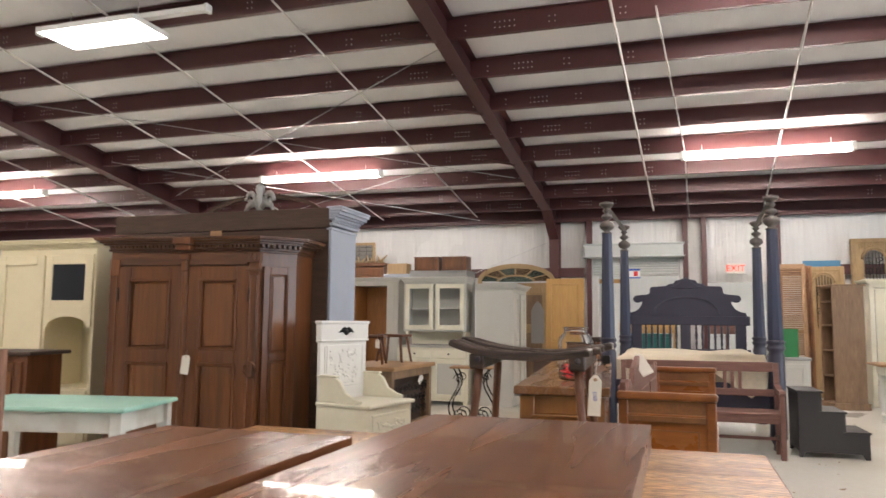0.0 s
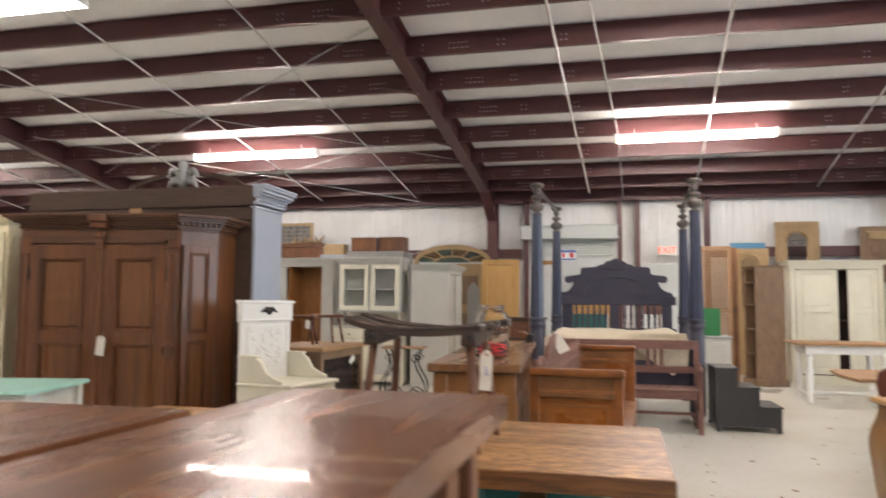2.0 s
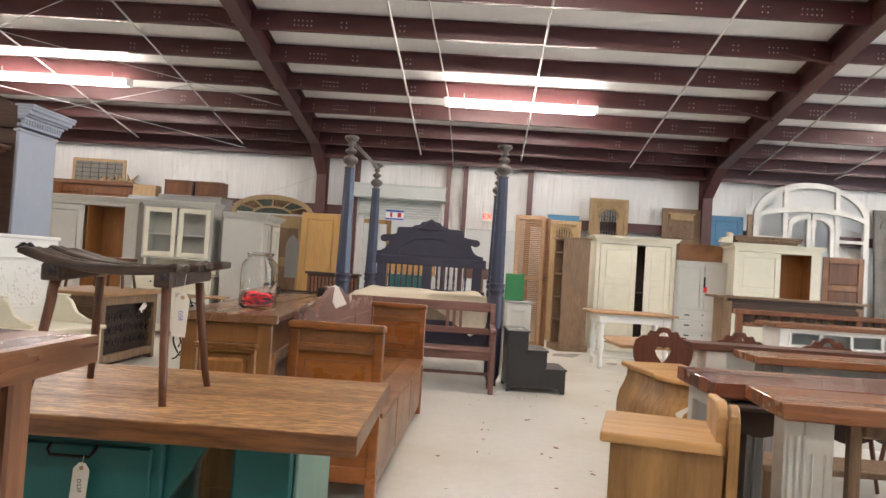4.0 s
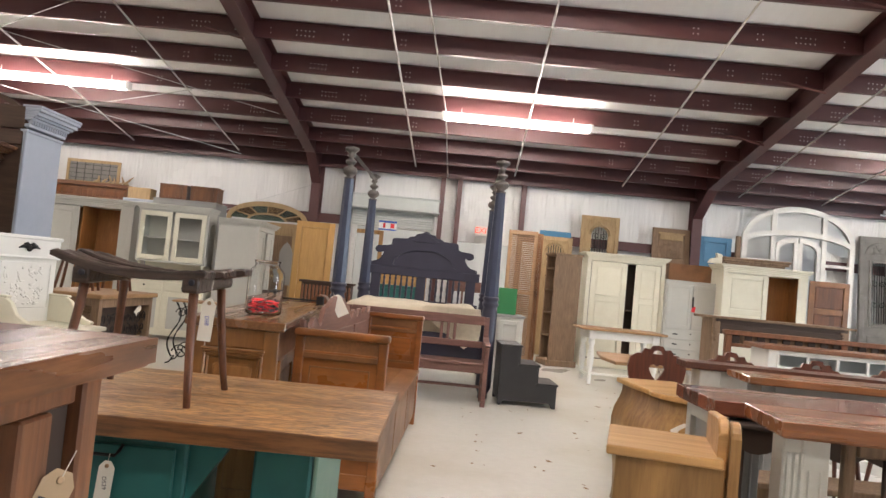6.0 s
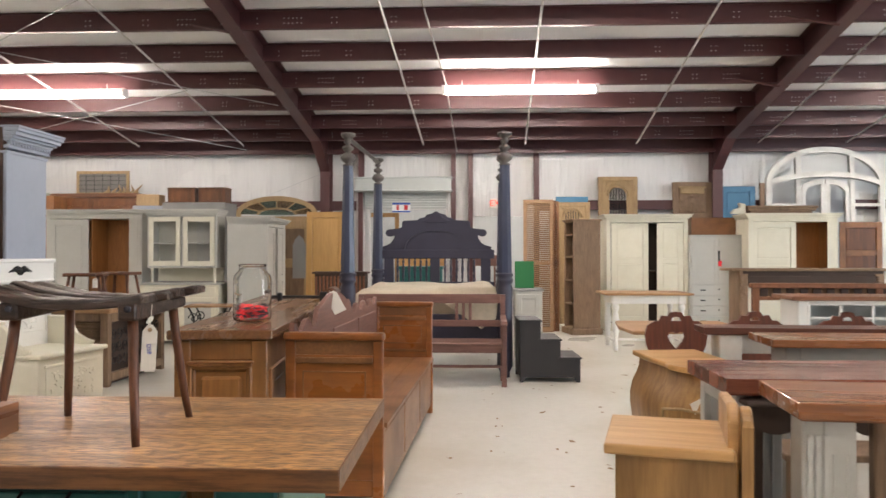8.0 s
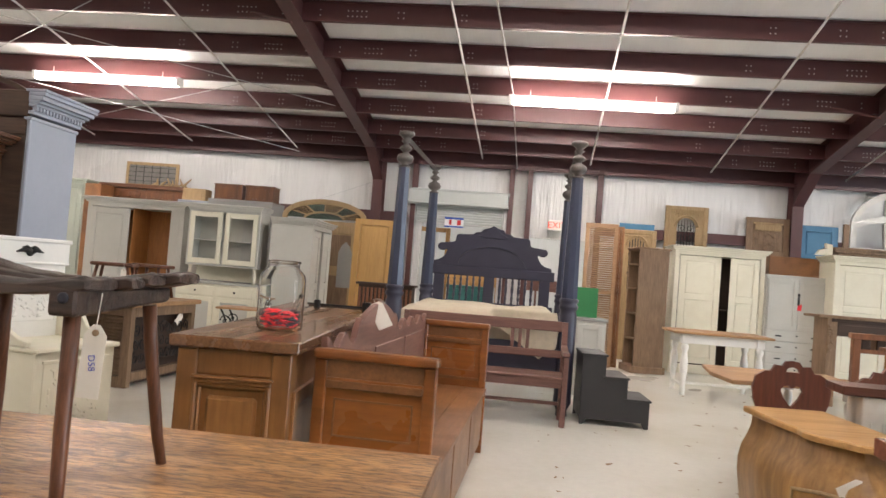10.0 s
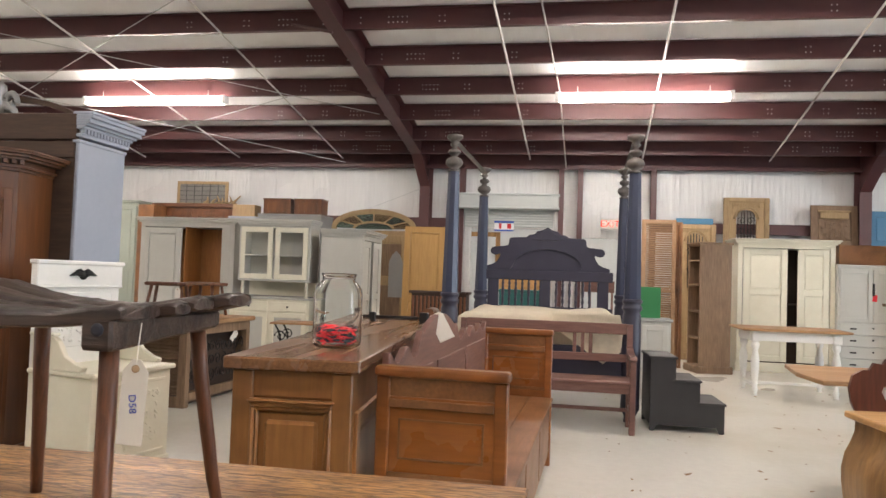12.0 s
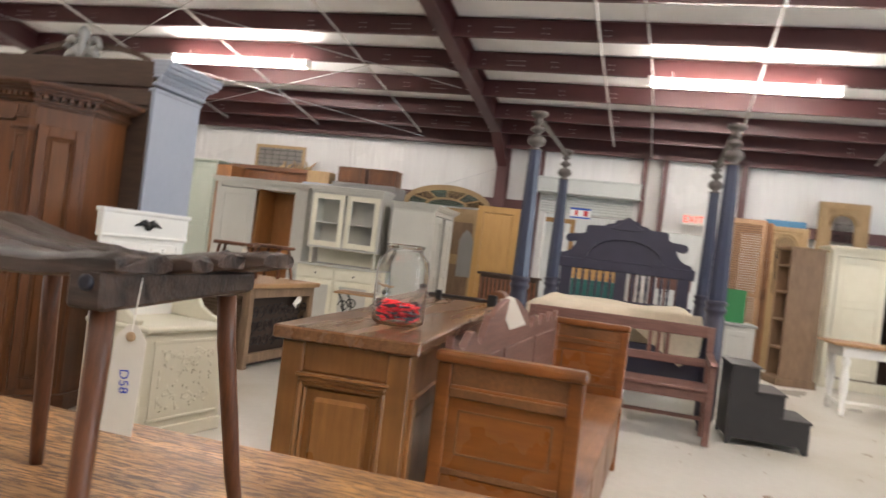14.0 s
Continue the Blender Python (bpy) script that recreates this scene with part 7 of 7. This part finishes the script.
# stack along the west part of the wall
t = thing("brown_armoire", "tall dark brown armoire behind the row", "armoire", -6.75, 14.6, 0)
part("body", box(-0.85, 0, 0.0, 0.90, 0.6, 2.42, 0.006), M_BROWN, t)
part("cornice", boxes([(-0.90, -0.05, 2.42, 0.95, 0.62, 2.50)], 0.01), M_BROWN_X, t)
panelled(t, -0.8, 0.15, 0.0, 2.35, -0.022, (1, 1), M_BROWN, M_PANEL, 0.1), panelled(t, 0.03, 0.15, 0.85, 2.35, -0.022, (1, 1), M_BROWN, M_PANEL, 0.1)
t = thing("window_frame_panel", "framed leaded panel resting on the armoire", "panel", -6.82, 15.1, 2.502)
part("frame", boxes([(-0.55, 0, 0, -0.49, 0.04, 0.50), (0.49, 0, 0, 0.55, 0.04, 0.50), (-0.49, 0, 0, 0.49, 0.04, 0.06), (-0.49, 0, 0.44, 0.49, 0.04, 0.50)], 0.005), M_CARVED, t)
part("infill", box(-0.49, 0.015, 0.06, 0.49, 0.025, 0.44, 0), M_GREYDOOR, t)
for i in range(4):
    part("lead_bar", box(-0.49, 0.006, 0.12 + i * 0.09, 0.49, 0.016, 0.128 + i * 0.09, 0), M_IRON, t)
for i in range(5):
    part("lead_bar", box(-0.35 + i * 0.17, 0.004, 0.06, -0.342 + i * 0.17, 0.014, 0.44, 0), M_IRON, t)
t = thing("driftwood_carving", "pale twisted driftwood carving on the armoire", "carving", -6.35, 14.85, 2.502)
bm = bmesh.new()
random.seed(6)
for i in range(9):
    x = -0.3 + i * 0.085
    tube([(x, 0, 0.02), (x + random.uniform(-0.05, 0.1), 0.03, 0.08), (x + random.uniform(0, 0.12), 0, random.uniform(0.06, 0.22))], [0.03, 0.025, 0.008], 6, bm)
part("wood", bm, M_CARVED, t)
t = thing("grey_green_cabinet", "tall grey-green painted cabinet", "cabinet", -7.95, 14.2, 0)
part("body", box(-0.3, 0, 0, 0.33, 0.5, 2.46, 0.006), M_SAGE, t)
part("cornice", box(-0.34, -0.04, 2.46, 0.37, 0.52, 2.50, 0.006), M_SAGE, t)
panelled(t, -0.26, 0.1, 0.28, 2.4, -0.02, (1, 1), M_SAGE, M_SAGE, 0.08)
t = thing("brown_side_board", "plain brown cabinet side beside the grey-green cabinet", "cabinet", -7.35, 14.1, 0)
part("body", box(-0.22, 0, 0, 0.1, 0.45, 2.42, 0.006), M_SETTLEDARK, t)
t = thing("blue_grey_cabinet", "blue-grey cabinet standing behind the hutch", "cabinet", -4.4, 12.85, 0)
part("body", box(-0.20, 0, 0, 0.90, 0.6, 2.17, 0.006), M_GREY, t)
part("top_board", box(-0.205, -0.01, 2.17, 0.905, 0.605, 2.19, 0.004), M_GREY, t)
part("side_case", box(-0.75, 0.05, 0, -0.202, 0.6, 2.14, 0.006), M_BLUEGREY, t)
def small_chest(x, y, z):
    c = thing("small_chest", "small dark brown chest with an arched panel", "chest", x, y, z, group="chests on the cabinet")
    part("body", box(-0.24, 0, 0, 0.24, 0.3, 0.25, 0.005), M_BROWN, c)
    part("lid", box(-0.25, -0.01, 0.25, 0.25, 0.31, 0.265, 0.004), M_BROWN, c)
    part("arched_panel", prism([(-0.17, 0.04), (0.17, 0.04), (0.17, 0.15)] + arc(0, 0.15, 0.17, 0.06, 0, 180, 10), 0.012, "y", -0.01, bevel=0.003), M_PANEL, c)
    return c
c = small_chest(-4.31, 12.95, 2.19)
copy_thing(c, pose(-3.77, 12.95, 2.19))
b = thing("cardboard_piece", "small tan wooden box on the cabinet", "box", -4.90, 12.95, 2.14)
part("body", box(-0.2, 0, 0, 0.2, 0.25, 0.2, 0.005), M_CARVED, b)
# room behind
for x, mat, l2, n2 in ((-0.6, M_PINEX, "yellow pine bench in the room behind", 4), (0.9, M_MAHOGX, "red-brown bench in the room behind", 3)):
    t = thing("store_bench", l2, "bench", x, 19.2, 0, group="things in the room behind")
    part("seat", box(-0.7, 0, 0.44, 0.7, 0.4, 0.48, 0.005), mat, t)
    part("backrest", box(-0.7, 0.36, 1.0, 0.7, 0.4, 1.28, 0.005), mat, t)
    for i in range(6):
        part("leg", box(-0.68 + i * 0.26, 0.34, 0, -0.63 + i * 0.26, 0.39, 1.0, 0.003), mat, t)
t = thing("storage_chest", "dark green painted storage chest in the room behind", "chest", -0.5, 17.6, 0)
part("body", box(-0.5, 0, 0, 0.5, 0.4, 0.95, 0.01), M_TEAL, t)
part("lid", box(-0.52, -0.02, 0.95, 0.52, 0.42, 1.02, 0.01), M_TEAL, t)
t = thing("yellow_frame", "yellow pine door frame in the room behind", "frame", -1.5, 18.0, 0)
part("frame", boxes([(-0.45, 0, 0, -0.35, 0.06, 2.3), (0.35, 0, 0, 0.45, 0.06, 2.3), (-0.35, 0, 2.2, 0.35, 0.06, 2.3)], 0.005), M_PINE, t)
# litter on the floor
M_LEAF = material("dry_leaf", (0.30, 0.19, 0.10), 0.8, grain=0.5, scale=30)
random.seed(11)
bm = bmesh.new()
for i in range(170):
    x, y = random.uniform(0.6, 4.5), random.uniform(3.2, 12.5)
    r, a = random.uniform(0.007, 0.022) * (1.8 if i % 9 == 0 else 1), random.uniform(0, 6.28)
    vs = [bm.verts.new((x + r * k2 * math.cos(a + q), y + r * k2 * math.sin(a + q), 0.003 + random.uniform(0, 0.008))) for q, k2 in ((0, 1.3), (0.9, 0.5), (2.2, 0.7), (3.3, 1.1), (4.6, 0.45), (5.5, 0.6))]
    bm.faces.new(vs)
tagged(part("leaf_litter", bm, M_LEAF), "dry leaves and scraps scattered on the concrete", "litter", kind="stuff")

# panes let the light through
for ob in bpy.data.objects:
    if ob.name.startswith(("pane", "glass_pane", "centre_pane")):
        ob.visible_shadow = False
